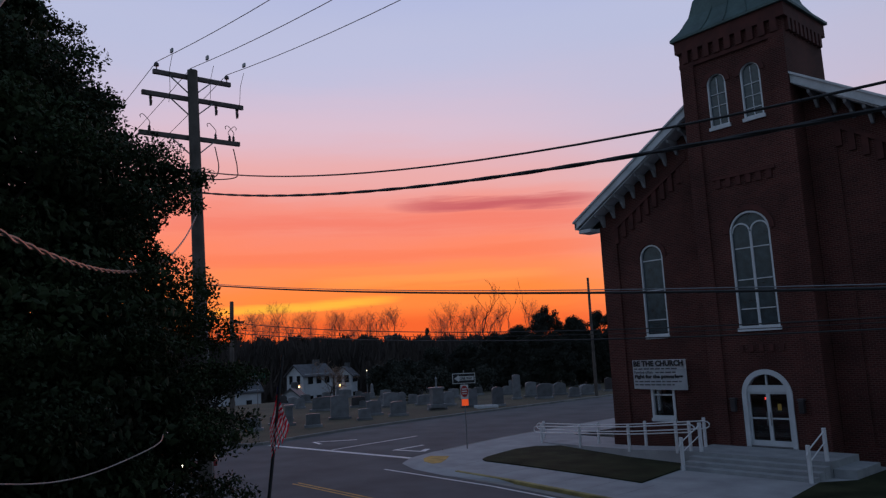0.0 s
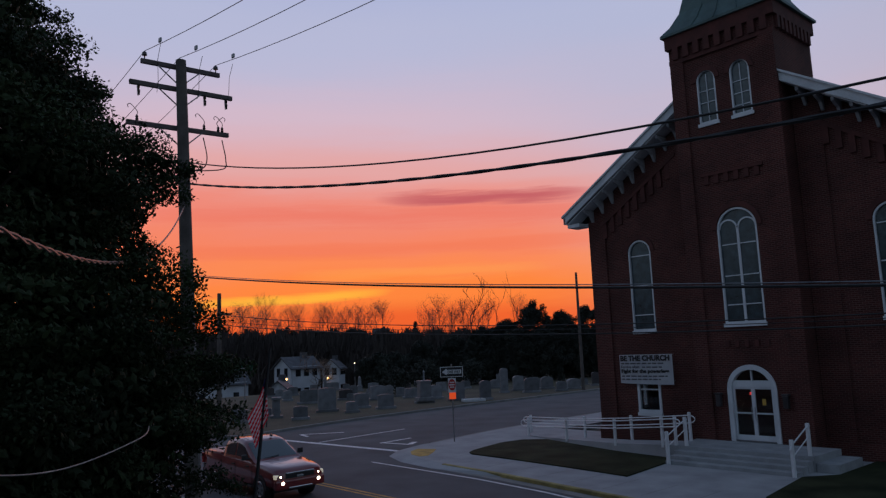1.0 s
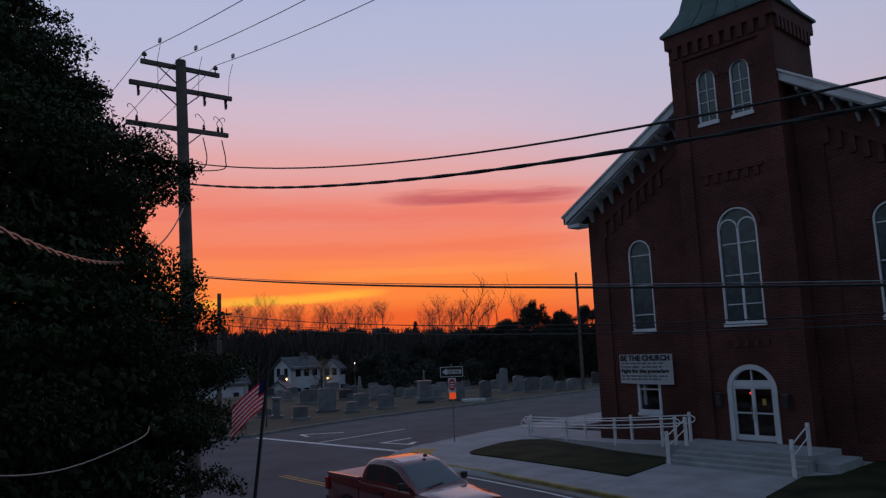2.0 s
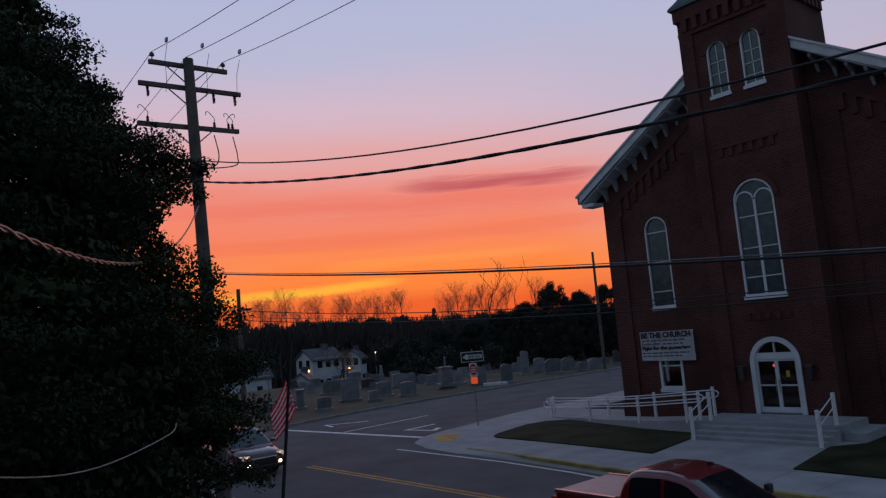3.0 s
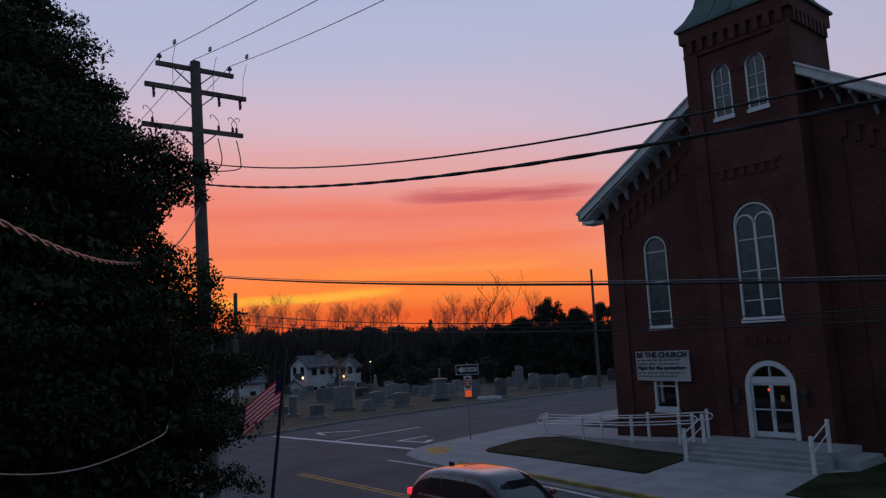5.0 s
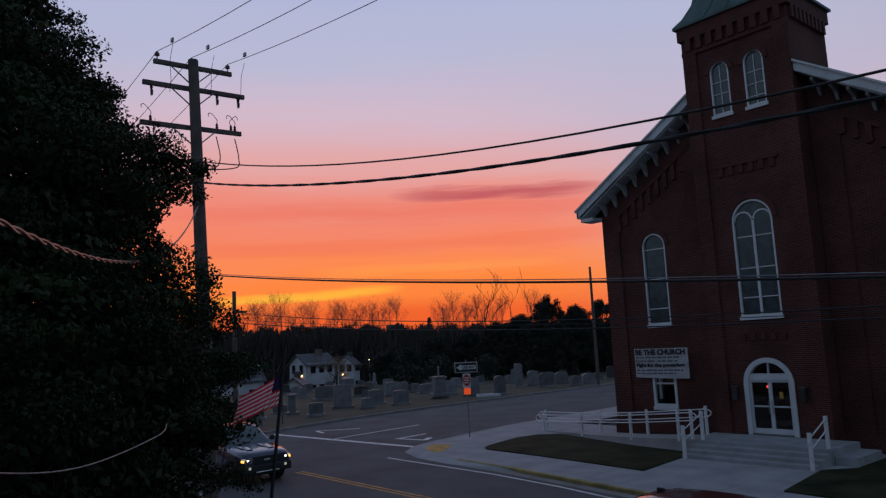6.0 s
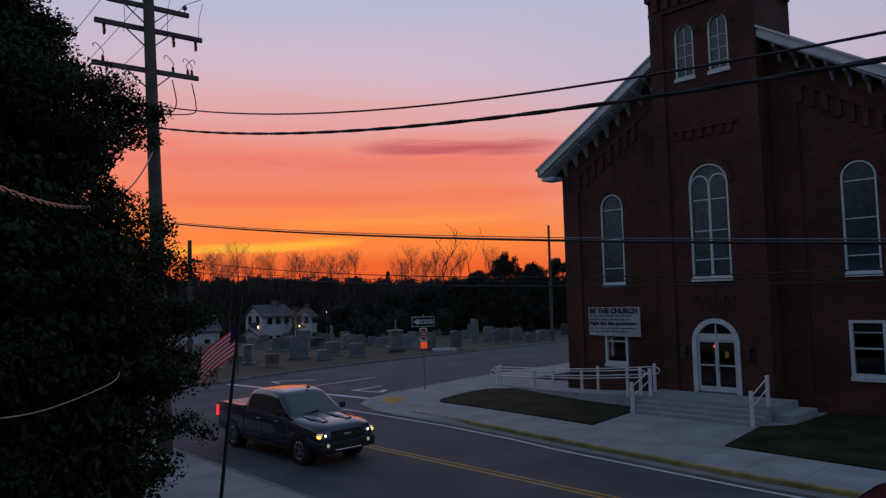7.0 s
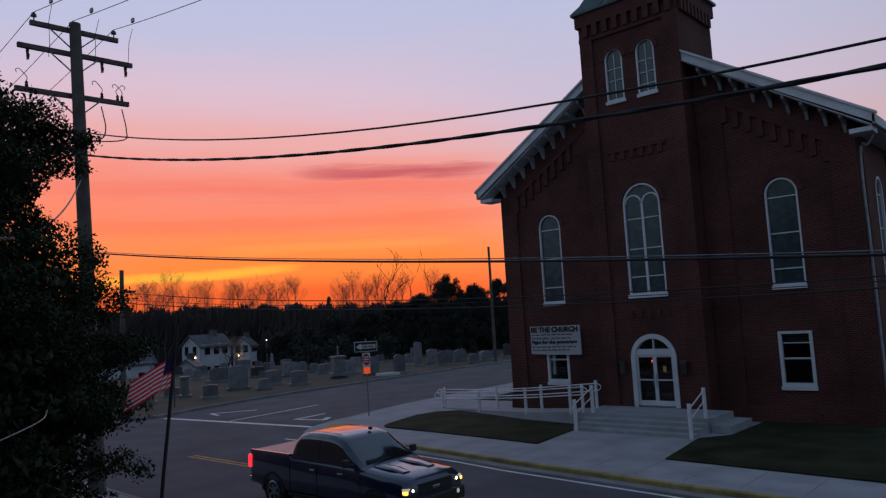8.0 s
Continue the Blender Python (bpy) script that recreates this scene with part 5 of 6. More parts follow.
# ---- trees ----
M_LEAF = material("dark_evergreen_leaf", (0.028, 0.042, 0.016), 0.62, vary=0.55, scale=0.45, fine=9, bump=0, spec=0.14)
M_NEEDLE = material("dark_conifer_foliage", (0.022, 0.026, 0.018), 0.8, vary=0.4, scale=0.3, fine=4, bump=0)
M_WOODS = material("bare_winter_thicket", (0.048, 0.037, 0.034), 0.95, vary=0.4, scale=0.12, fine=2, bump=0)
M_BARK = material("grey_brown_bark", (0.065, 0.05, 0.042), 0.9, vary=0.3, scale=2, fine=15, bump=0.4)
# Skyline trunks and twigs: distance haze is put into the colour as a paler tone.
M_TRUNK_FAR = material("far_bark_haze_tone", (0.14, 0.085, 0.065), 0.9, vary=0.2, bump=0)
M_TWIG = material("pale_twigs_haze_tone", (0.26, 0.165, 0.125), 0.9, vary=0.2, bump=0)


def mesh_from(name, verts, faces, mat):
    me = bpy.data.meshes.new(name)
    me.from_pydata(verts, [], faces)
    me.materials.append(mat)
    return me


def leaves(clumps, per_area, size, rng, shell=0.55, fold=0.10, stretch=1.9):
    """Small folded leaves scattered through ellipsoid clumps (centre, radii)."""
    parts = []
    for c, r in clumps:
        c, r = np.array(c), np.array(r)
        n = int(per_area * (r[0] * r[1] + r[1] * r[2] + r[0] * r[2]) / 3)
        d = rng.normal(size=(n, 3))
        d /= np.linalg.norm(d, axis=1)[:, None]
        rad = shell + (1.08 - shell) * rng.random(n) ** 0.7
        p = c + d * rad[:, None] * r
        u = rng.normal(size=(n, 3))
        u /= np.linalg.norm(u, axis=1)[:, None]
        w = np.cross(u, d + rng.normal(size=(n, 3)) * 0.5)
        w /= np.linalg.norm(w, axis=1)[:, None] + 1e-9
        nn = np.cross(u, w)
        s = size * (0.65 + 0.7 * rng.random(n))[:, None]
        parts.append(np.stack([p - u * s * stretch / 2, p - w * s / 2 + nn * s * fold, p + u * s * stretch / 2, p + w * s / 2 + nn * s * fold], 1).reshape(-1, 3))
    V = np.concatenate(parts)
    k = np.arange(0, len(V), 4)
    F = np.concatenate([np.stack([k, k + 1, k + 2], 1), np.stack([k, k + 2, k + 3], 1)])
    return V.tolist(), F.tolist()


def build_front_tree():
    rng = np.random.default_rng(11)
    cx, cy = -15.3, -0.2
    t = thing("evergreen_tree", "tall dense dark evergreen tree before the window", "tree", (cx, cy, 0.1))
    part("trunk", tube(bmesh.new(), [(0, 0, -0.3), (0.1, 0, 2), (0, 0.1, 5), (0.1, 0, 9), (0, 0.1, 12)], [0.34, 0.28, 0.22, 0.13, 0.04], 10), M_BARK, t)
    # tiers of boughs: height and reach
    prof = ((0.3, 6.3), (2.2, 6.7), (2.7, 6.45), (3.4, 6.75), (4.1, 6.75), (4.6, 6.5), (5.2, 6.5), (5.8, 6.2), (6.3, 5.85), (6.7, 5.6), (7.2, 5.75), (7.7, 5.95), (8.3, 5.65), (8.7, 5.1), (9.2, 4.75), (9.8, 4.6), (10.05, 4.1), (10.25, 3.3), (10.5, 3.4), (10.85, 3.7), (11.4, 3.5), (12.2, 3.2), (13.2, 2.4), (14.2, 0.8))
    zs, rs = [p[0] for p in prof], [p[1] for p in prof]

    def reach(z):
        return float(np.interp(z, zs, rs))

    clumps, limbs = [], []
    for k in range(1350):
        z = 0.2 + 13.6 * rng.random() ** 1.1
        a = rng.random() * math.tau
        cr = 0.2 + 0.42 * rng.random() ** 1.8
        R = reach(z) * (0.95 + 0.06 * math.sin(5 * a + 4.7 * z) + 0.045 * math.sin(11 * a - 7.9 * z))
        rad = max(0.0, (R - cr * 0.8) * (0.74 + 0.26 * rng.random() ** 0.5))
        p = (math.cos(a) * rad, math.sin(a) * rad, z)
        clumps.append((p, (cr * 1.2, cr * 1.2, cr * 0.8)))
        if k % 9 == 0:
            limbs.append(p)
    # sprays that reach out past the crown on the street side
    for z, out, az in ((8.25, 6.2, 66), (8.0, 6.1, 68), (7.75, 6.05, 66), (8.1, 5.8, 70), (8.35, 5.75, 66), (4.35, 7.15, 62), (4.25, 6.9, 64), (4.45, 6.8, 60), (3.65, 7.0, 64), (2.4, 6.95, 65), (5.4, 6.65, 64), (5.1, 6.65, 66), (9.75, 4.55, 72), (10.85, 4.0, 75), (11.2, 3.9, 75)):
        a = radians(az + 4)
        for q in range(3):
            rad, zz = out - 0.2 - 0.33 * q, z + rng.uniform(-0.12, 0.12)
            b = a + rng.uniform(-0.05, 0.05)
            clumps.append(((math.cos(b) * rad, math.sin(b) * rad, zz), (0.26 + 0.08 * q, 0.26 + 0.08 * q, 0.2 + 0.05 * q)))
        limbs.append((math.cos(a) * (out - 0.3), math.sin(a) * (out - 0.3), z))
    V, F = leaves(clumps, 3000, 0.040, rng, 0.15, 0.12, 1.8)
    ob = new("leaves", mesh_from("leaves", V, F, M_LEAF))
    ob.parent = t
    tagged(ob, "dense small glossy dark leaves", kind="stuff")
    core = [((0, 0, z), (reach(z) * 0.86, reach(z) * 0.86, 0.62)) for z in np.arange(0.6, 13.4, 0.62)]
    V, F = leaves(core, 1250, 0.085, rng, 0.78, 0.1, 1.7)
    ob = new("inner_leaves", mesh_from("inner_leaves", V, F, M_LEAF))
    ob.parent = t
    tagged(ob, "shaded leaves inside the crown", kind="stuff")
    for x, y, z in limbs:
        z0 = max(0.5, z - 0.55 * math.hypot(x, y))
        part("limb", tube(bmesh.new(), [(0, 0, z0), (x * 0.5, y * 0.5, z0 + (z - z0) * 0.35), (x, y, z)], [0.06, 0.04, 0.008], 5), M_BARK, t)


build_front_tree()


def bare_tree_data(seed, height, spread, levels, twig):
    """Trunk and forking branches in one mesh, and the fine twigs in another."""
    rng = random.Random(seed)
    trunk, twigs = bmesh.new(), bmesh.new()

    def grow(p, d, length, r, level):
        pts, q, dd = [p], p.copy(), d.copy()
        for i in range(3):
            dd = (dd + Vector((rng.uniform(-1, 1), rng.uniform(-1, 1), rng.uniform(-0.3, 0.5))) * 0.16).normalized()
            q = q + dd * (length / 3)
            pts.append(q.copy())
        tube(trunk if level < 2 else twigs, pts, [r, r * 0.85, r * 0.7, r * 0.55], 7 if level < 1 else (4 if level < 3 else 3), False)
        if level >= levels:
            return
        for k in range(rng.choice((3, 4)) if level else 7):
            t = rng.uniform(0.35, 1.0) if level else rng.uniform(0.42, 1.0)
            i = min(int(t * 3), 2)
            base = pts[i].lerp(pts[i + 1], t * 3 - i)
            side = Vector((rng.uniform(-1, 1), rng.uniform(-1, 1), rng.uniform(-0.1, 0.6))).normalized()
            grow(base, (dd * (1.0 - spread) + side * spread).normalized(), length * rng.uniform(0.5, 0.72), max(r * 0.52, twig), level + 1)

    grow(Vector((0, 0, -0.3)), Vector((0, 0, 1)), height * 0.55, height * 0.012, 0)
    return trunk, twigs


def gnarled_tree_data(seed, height, thin):
    """A crooked stem that forks high up into winding branches."""
    rng = random.Random(seed)
    trunk, twigs = bmesh.new(), bmesh.new()

    def grow(p, d, length, r, level):
        pts, q, dd = [p], p.copy(), d.copy()
        for i in range(5):
            dd = (dd + Vector((rng.uniform(-1, 1), rng.uniform(-1, 1), rng.uniform(-0.2, 0.5))) * (0.16 if level == 0 else 0.38)).normalized()
            q = q + dd * (length / 5)
            pts.append(q.copy())
        tube(trunk if level < 2 else twigs, pts, [r * (1 - 0.1 * k) for k in range(6)], 6 if level < 2 else 3, False)
        if level >= (3 if thin else 4):
            return
        for k in range((2, 2, 2, 2)[level] if thin else (4, 3, 3, 2)[level]):
            t = rng.uniform(0.5, 1.0) if k else 1.0
            i = min(int(t * 5), 4)
            side = Vector((rng.uniform(-1, 1), rng.uniform(-1, 1), rng.uniform(0.0, 0.7))).normalized()
            spread = 0.2 if thin else 0.42
            grow(pts[i].lerp(pts[i + 1], t * 5 - i), (dd * (1 - spread) + side * spread).normalized(), length * rng.uniform(0.34, 0.5) if level == 0 else length * rng.uniform(0.5, 0.75), max(r * 0.52, 0.028), level + 1)

    grow(Vector((0, 0, -0.3)), Vector((0, 0, 1)), height * 0.66, height * (0.008 if thin else 0.014), 0)
    return trunk, twigs


def slender_tree_data(seed, height):
    """A straight woodland tree: thin trunk, rising branches, a fine haze of twigs at the top."""
    rng = random.Random(seed)
    trunk, twigs = bmesh.new(), bmesh.new()

    def shoot(bm, p, d, length, r, bend, up):
        pts, q, dd = [p.copy()], p.copy(), d.normalized()
        for i in range(3):
            dd = (dd + Vector((rng.uniform(-1, 1), rng.uniform(-1, 1), up)) * bend).normalized()
            q = q + dd * (length / 3)
            pts.append(q.copy())
        tube(bm, pts, [r, r * 0.8, r * 0.6, r * 0.4], 4, False)
        return pts

    def along(pts, t):
        i = min(int(t * 3), 2)
        return pts[i].lerp(pts[i + 1], t * 3 - i)

    stem = shoot(trunk, Vector((0, 0, -0.5)), Vector((rng.uniform(-0.05, 0.05), rng.uniform(-0.05, 0.05), 1)), height * 0.9, height * 0.009, 0.05, 0.5)
    for k in range(15):
        t = rng.uniform(0.42, 1.0)
        a = rng.random() * math.tau
        d = Vector((math.cos(a) * 0.62, math.sin(a) * 0.62, 0.8))
        b = shoot(trunk, along(stem, t), d, height * (0.34 - 0.2 * (t - 0.42)), height * 0.0028, 0.10, 0.6)
        for q in range(6):
            d2 = Vector((rng.uniform(-0.8, 0.8), rng.uniform(-0.8, 0.8), rng.uniform(0.2, 1.0)))
            c = shoot(twigs, along(b, rng.uniform(0.3, 1.0)), d2, height * rng.uniform(0.09, 0.16), 0.018, 0.14, 0.5)
            for w in range(4):
                d3 = Vector((rng.uniform(-0.9, 0.9), rng.uniform(-0.9, 0.9), rng.uniform(0.0, 1.0)))
                shoot(twigs, along(c, rng.uniform(0.3, 1.0)), d3, height * rng.uniform(0.05, 0.09), 0.012, 0.14, 0.4)
    return trunk, twigs


def build_bare_trees():
    kinds = []
    for seed, h in ((2, 17.0), (5, 16.0), (9, 18.0), (12, 16.5)):
        trunk, twigs = slender_tree_data(seed, h)
        t = thing("bare_tree", "slender leafless winter tree with a fine rounded crown", "tree", (0, 0, 0), 0, "bare trees on the skyline")
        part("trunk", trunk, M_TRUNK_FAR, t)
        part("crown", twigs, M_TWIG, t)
        kinds.append([t, False])
    rng = random.Random(4)
    spots = [(64.8 - 0.46 * k, 0.97 + 0.07 * math.sin(k * 2.3)) for k in range(12)]
    spots += [(58.3 - 0.45 * k, 0.95 + 0.06 * math.sin(k * 1.9)) for k in range(9)] + [(53.55, 1.03), (53.2, 0.9)]
    spots += [(50.0 - 0.4 * k, 0.9 + 0.07 * math.sin(k * 2.7)) for k in range(9)] + [(45.6, 0.92), (45.0, 0.95), (43.0, 0.95), (42.4, 0.9), (67.0, 0.9), (68.4, 1.0), (70.0, 0.95), (72.0, 0.95)]
    for i, (deg, s) in enumerate(spots):
        d = 200 + rng.uniform(-10, 10)
        x, y = polar(deg, d)
        k = kinds[i % 4]
        m = pose(x, y, 1.0, 0, 0, rng.uniform(0, 360))
        if k[1]:
            t = copy_thing(k[0], m)
        else:
            t, k[1] = k[0], True
            t.matrix_basis = m
        t.scale = (s * 0.93, s * 0.93, s * 0.93)
    for seed, deg, d, h, z, label in ((21, 46.4, 110, 12.6, 0.0, "tall gnarled leafless tree standing over the thicket"), (23, 44.5, 112, 13.2, 0.0, "tall thin leafless tree with few branches"), (24, 43.6, 112, 13.2, 0.0, "tall thin leafless tree with few branches"), (26, 58.6, 86, 6.6, -1.5, "small pale leafless tree beside the white house"), (27, 55.3, 95, 7.0, -2.0, "small leafless tree in a yard")):
        trunk, twigs = gnarled_tree_data(seed, h, seed in (23, 24)) if seed < 25 else bare_tree_data(seed, h, 0.62, 4, 0.016)
        x, y = polar(deg, d)
        t = thing("bare_tree", label, "tree", (x, y, z), 30 * seed)
        part("trunk", trunk, M_BARK, t)
        part("crown", twigs, M_BARK if seed != 26 else M_TWIG, t)


build_bare_trees()


def build_woods():
    rng = np.random.default_rng(3)
    # grey-brown woods behind the cemetery and houses: upright stems and twigs, thinning towards the top
    n = 110000
    deg = rng.uniform(28, 96, n)
    d = rng.uniform(122, 188, n)
    top = 4.7 + d * np.tan(np.radians(1.27 + 0.028 * np.clip(deg - 46, -8, 30))) + 0.5 * np.sin(deg * 3.1) + 0.35 * np.sin(deg * 7.7 + d * 0.05) + 0.3 * np.sin(deg * 17.0)
    length = rng.uniform(0.8, 3.2, n)
    z0 = -4.5 + (top + 4.5 - length) * rng.random(n) ** 0.8
    base = np.stack([-np.sin(np.radians(deg)) * d, np.cos(np.radians(deg)) * d, z0], 1)
    lean = np.stack([rng.normal(0, 0.22, n), rng.normal(0, 0.22, n), np.ones(n)], 1)
    tip = base + lean * length[:, None]
    wide = rng.uniform(0.05, 0.16, n)[:, None] * np.stack([np.cos(np.radians(deg)), np.sin(np.radians(deg)), np.zeros(n)], 1)
    V = np.stack([base - wide, base + wide, tip + wide * 0.5, tip - wide * 0.5], 1).reshape(-1, 3)
    F = np.arange(4 * n).reshape(n, 4)
    tagged(new("thicket", mesh_from("thicket", V.tolist(), F.tolist(), M_WOODS)), "dense dark winter thicket behind the cemetery", "woods", kind="stuff")
    # tall evergreens on the right of the cemetery
    groups = (("evergreen_tree", 41.6, 92, 9.6, 4.2), ("evergreen_tree", 39.4, 96, 8.4, 3.6), ("evergreen_tree", 43.6, 96, 7.6, 4.2), ("evergreen_tree", 37.4, 98, 9.0, 4.0), ("evergreen_tree", 35.2, 100, 8.6, 4.2), ("evergreen_tree", 45.6, 98, 6.8, 4.0),
              ("evergreen_tree", 47.8, 100, 6.0, 3.6), ("evergreen_tree", 55.6, 140, 8.6, 5.2), ("evergreen_tree", 50.4, 96, 5.4, 2.6), ("evergreen_tree", 58.4, 150, 9.0, 4.6), ("evergreen_tree", 60.6, 150, 9.3, 5.6), ("evergreen_tree", 52.2, 104, 4.2, 3.0), ("evergreen_tree", 50.8, 180, 11.4, 1.5), ("evergreen_tree", 53.8, 92, 3.6, 2.8))
    for nm, deg, d, top, w in groups:
        x, y = polar(deg, d)
        t = thing(nm, "dark evergreen tree with an uneven crown at the cemetery edge", "tree", (x, y, -0.2), 0, "evergreens behind the cemetery")
        part("trunk", tube(bmesh.new(), [(0, 0, -3), (0, 0, top * 0.5), (0, 0, top * 0.9)], [0.3, 0.2, 0.05], 7), M_BARK, t)
        near, cone = d < 110 and top > 5, w < 2
        cl = [((0, 0, top * 0.36), (w * 0.85, w * 0.85, top * 0.42))]
        for k in range(260 if near else 70):
            u = rng.uniform(0.1, 1.0)
            rr = w * ((1.05 - u) if cone else (1.0 - u ** (1.8 if near else 3.0)) ** 0.5) * rng.uniform(0.35, 1.06)
            a = rng.random() * math.tau
            c = rng.uniform(0.22, 0.62) if near or cone else rng.uniform(0.5, 1.0)
            cl.append(((math.cos(a) * rr, math.sin(a) * rr, u * top + rng.uniform(-0.5, 0.35)), (c, c, c * (1.1 if near else 0.8))))
        V, F = leaves(cl, 1000 if near else 620, 0.075 if near else 0.13, rng, 0.05, 0.15, 3.4)
        ob = new("crown", mesh_from("crown", V, F, M_NEEDLE))
        ob.parent = t
        tagged(ob, kind="stuff")
    # clipped dark shrubs between the graves
    for k, (x, y, h, w) in enumerate(((-60.5, 46.5, 2.6, 1.5), (-66, 55, 3.2, 1.9), (-63.5, 60, 3.0, 1.8))):
        t = thing("shrub", "dark rounded evergreen shrub among the graves", "shrub", (x, y, 0.1), 0, "cemetery shrubs")
        part("stem", tube(bmesh.new(), [(0, 0, -0.2), (0, 0, h * 0.5)], 0.08, 6), M_BARK, t)
        V, F = leaves([((0, 0, h * 0.5), (w, w, h * 0.5)), ((0.3, 0.2, h * 0.7), (w * 0.6, w * 0.6, h * 0.35))], 420, 0.16, rng, 0.3)
        ob = new("foliage", mesh_from("foliage", V, F, M_NEEDLE))
        ob.parent = t
        tagged(ob, kind="stuff")


build_woods()


# ---- vehicles ----
def car_paint(name, color, flake=0.0):
    return material(name, color, 0.28, metal=flake, vary=0.06, scale=1.2, fine=60, bump=0.0, spec=0.5, clear=1.0)


M_RED = car_paint("dark_red_car_paint", (0.19, 0.008, 0.010), 0.0)
M_MAROON = car_paint("maroon_car_paint", (0.080, 0.007, 0.011), 0.0)
M_NAVY = car_paint("navy_car_paint", (0.006, 0.012, 0.040), 0.0)
M_TINT = material("tinted_car_glass", (0.010, 0.014, 0.018), 0.05, vary=0.1, bump=0, spec=1.0, clear=0.6)
M_TYRE = material("tyre_rubber", (0.018, 0.018, 0.018), 0.8, vary=0.2, scale=8, fine=60, bump=0.3)
M_RIM = material("alloy_rim", (0.42, 0.43, 0.45), 0.3, metal=0.8, vary=0.1, bump=0)
M_BLACK = material("black_plastic", (0.018, 0.018, 0.02), 0.55, vary=0.1, fine=50, bump=0.1)
M_CHROME = material("chrome", (0.62, 0.62, 0.64), 0.12, metal=1.0, vary=0.05, bump=0)
M_HEAD = material("lit_headlamp", (1.0, 0.9, 0.7), 0.3, vary=0, bump=0, emit=((1.0, 0.86, 0.60), 9.0))
M_HEAD_DIM = material("headlamp_housing", (0.75, 0.74, 0.7), 0.15, vary=0, bump=0, emit=((1.0, 0.85, 0.6), 0.25))
M_AMBER = material("lit_amber_lamp", (1.0, 0.5, 0.1), 0.3, vary=0, bump=0, emit=((1.0, 0.42, 0.06), 2.5))
M_TAIL = material("lit_tail_lamp", (0.8, 0.03, 0.03), 0.25, vary=0, bump=0, emit=((1.0, 0.03, 0.05), 1.1))
M_COVER = material("grey_bed_cover", (0.34, 0.30, 0.30), 0.38, vary=0.15, scale=2, fine=40, bump=0.2)


def loft(stations):
    """A car body from cross-sections (x, half width, low z, high z, half width at the top)."""
    bm, rings = bmesh.new(), []
    for x, w, z0, z1, wt in stations:
        zm, zs = z0 + (z1 - z0) * 0.35, z0 + (z1 - z0) * 0.72
        half = [(w * 0.90, z0), (w * 0.985, z0 + 0.08), (w, zm), (w * 0.992, zs), (wt + (w - wt) * 0.55, z1 - 0.07), (wt, z1 - 0.012), (wt * 0.6, z1 + 0.012)]
        rings.append([bm.verts.new((x, y, z)) for y, z in half] + [bm.verts.new((x, -y, z)) for y, z in reversed(half)])
    n = len(rings[0])
    for a, b in zip(rings, rings[1:]):
        for k in range(n):
            bm.faces.new((a[k], b[k], b[(k + 1) % n], a[(k + 1) % n]))
    bm.faces.new(list(reversed(rings[0])))
    bm.faces.new(rings[-1])
    bmesh.ops.recalc_face_normals(bm, faces=bm.faces[:])
    return bm


class Cab:
    """Rounded greenhouse: roof line [(x, z)] over a belt; every section is a squared-off arch that leans in upwards."""

    def __init__(self, line, zb, wb, lean, n=4.2):
        self.xs, self.zs = [p[0] for p in line], [p[1] for p in line]
        self.zb, self.wb, self.lean, self.n, self.top = zb, wb, lean, n, max(p[1] for p in line)

    def roof(self, x):
        return sum(float(np.interp(x + d, self.xs, self.zs)) for d in (-0.06, -0.03, 0.0, 0.03, 0.06)) / 5

    def at(self, x, a, out=0.0):
        """a: 0 at the belt of one side, pi at the other."""
        zt = max(self.roof(x), self.zb + 0.01)
        c, q = math.cos(a), math.sin(a)
        z = (zt - self.zb) * abs(q) ** (2 / self.n)
        y = self.wb * math.copysign(abs(c) ** (2 / self.n), c) * (1 - self.lean * z / (self.top - self.zb))
        return Vector((x, y * (1 + out / self.wb), self.zb + z * (1 + out / max(0.2, zt - self.zb))))

    def sheet(self, x0, x1, a0, a1, nx, na, out=0.0, taper=(0.0, 0.0)):
        """taper: how far the ends move in from the low to the high edge of a side pane."""
        bm, rows = bmesh.new(), []
        for i in range(nx + 1):
            u = i / nx
            row = []
            for k in range(na + 1):
                v = k / na
                x = (x0 + taper[0] * v) * (1 - u) + (x1 - taper[1] * v) * u
                row.append(bm.verts.new(self.at(x, a0 + (a1 - a0) * v, out)))
            rows.append(row)
        for p, q in zip(rows, rows[1:]):
            for k in range(na):
                bm.faces.new((p[k], q[k], q[k + 1], p[k + 1]))
        bmesh.ops.recalc_face_normals(bm, faces=bm.faces[:])
        return bm

    def angle(self, share):
        return math.asin(share ** (self.n / 2))


def add_cab(car, paint, cab, side, wind, rear):
    """The painted shell, side panes on both sides, windscreen and rear window."""
    part("cab", cab.sheet(cab.xs[0], cab.xs[-1], 0.0, math.pi, 40, 24), paint, car, smooth=True)
    for x0, x1, lo, hi, taper in side:
        a0, a1 = cab.angle(lo), cab.angle(hi)
        for flip in (False, True):
            part("side_window", cab.sheet(x0, x1, math.pi - a0 if flip else a0, math.pi - a1 if flip else a1, 10, 5, 0.006, taper), M_TINT, car, smooth=True)
    for name, (x0, x1, y) in (("windscreen", wind), ("rear_window", rear)):
        a = math.acos(y ** (cab.n / 2))
        part(name, cab.sheet(x0, x1, a, math.pi - a, 8, 14, 0.007), M_TINT, car, smooth=True)


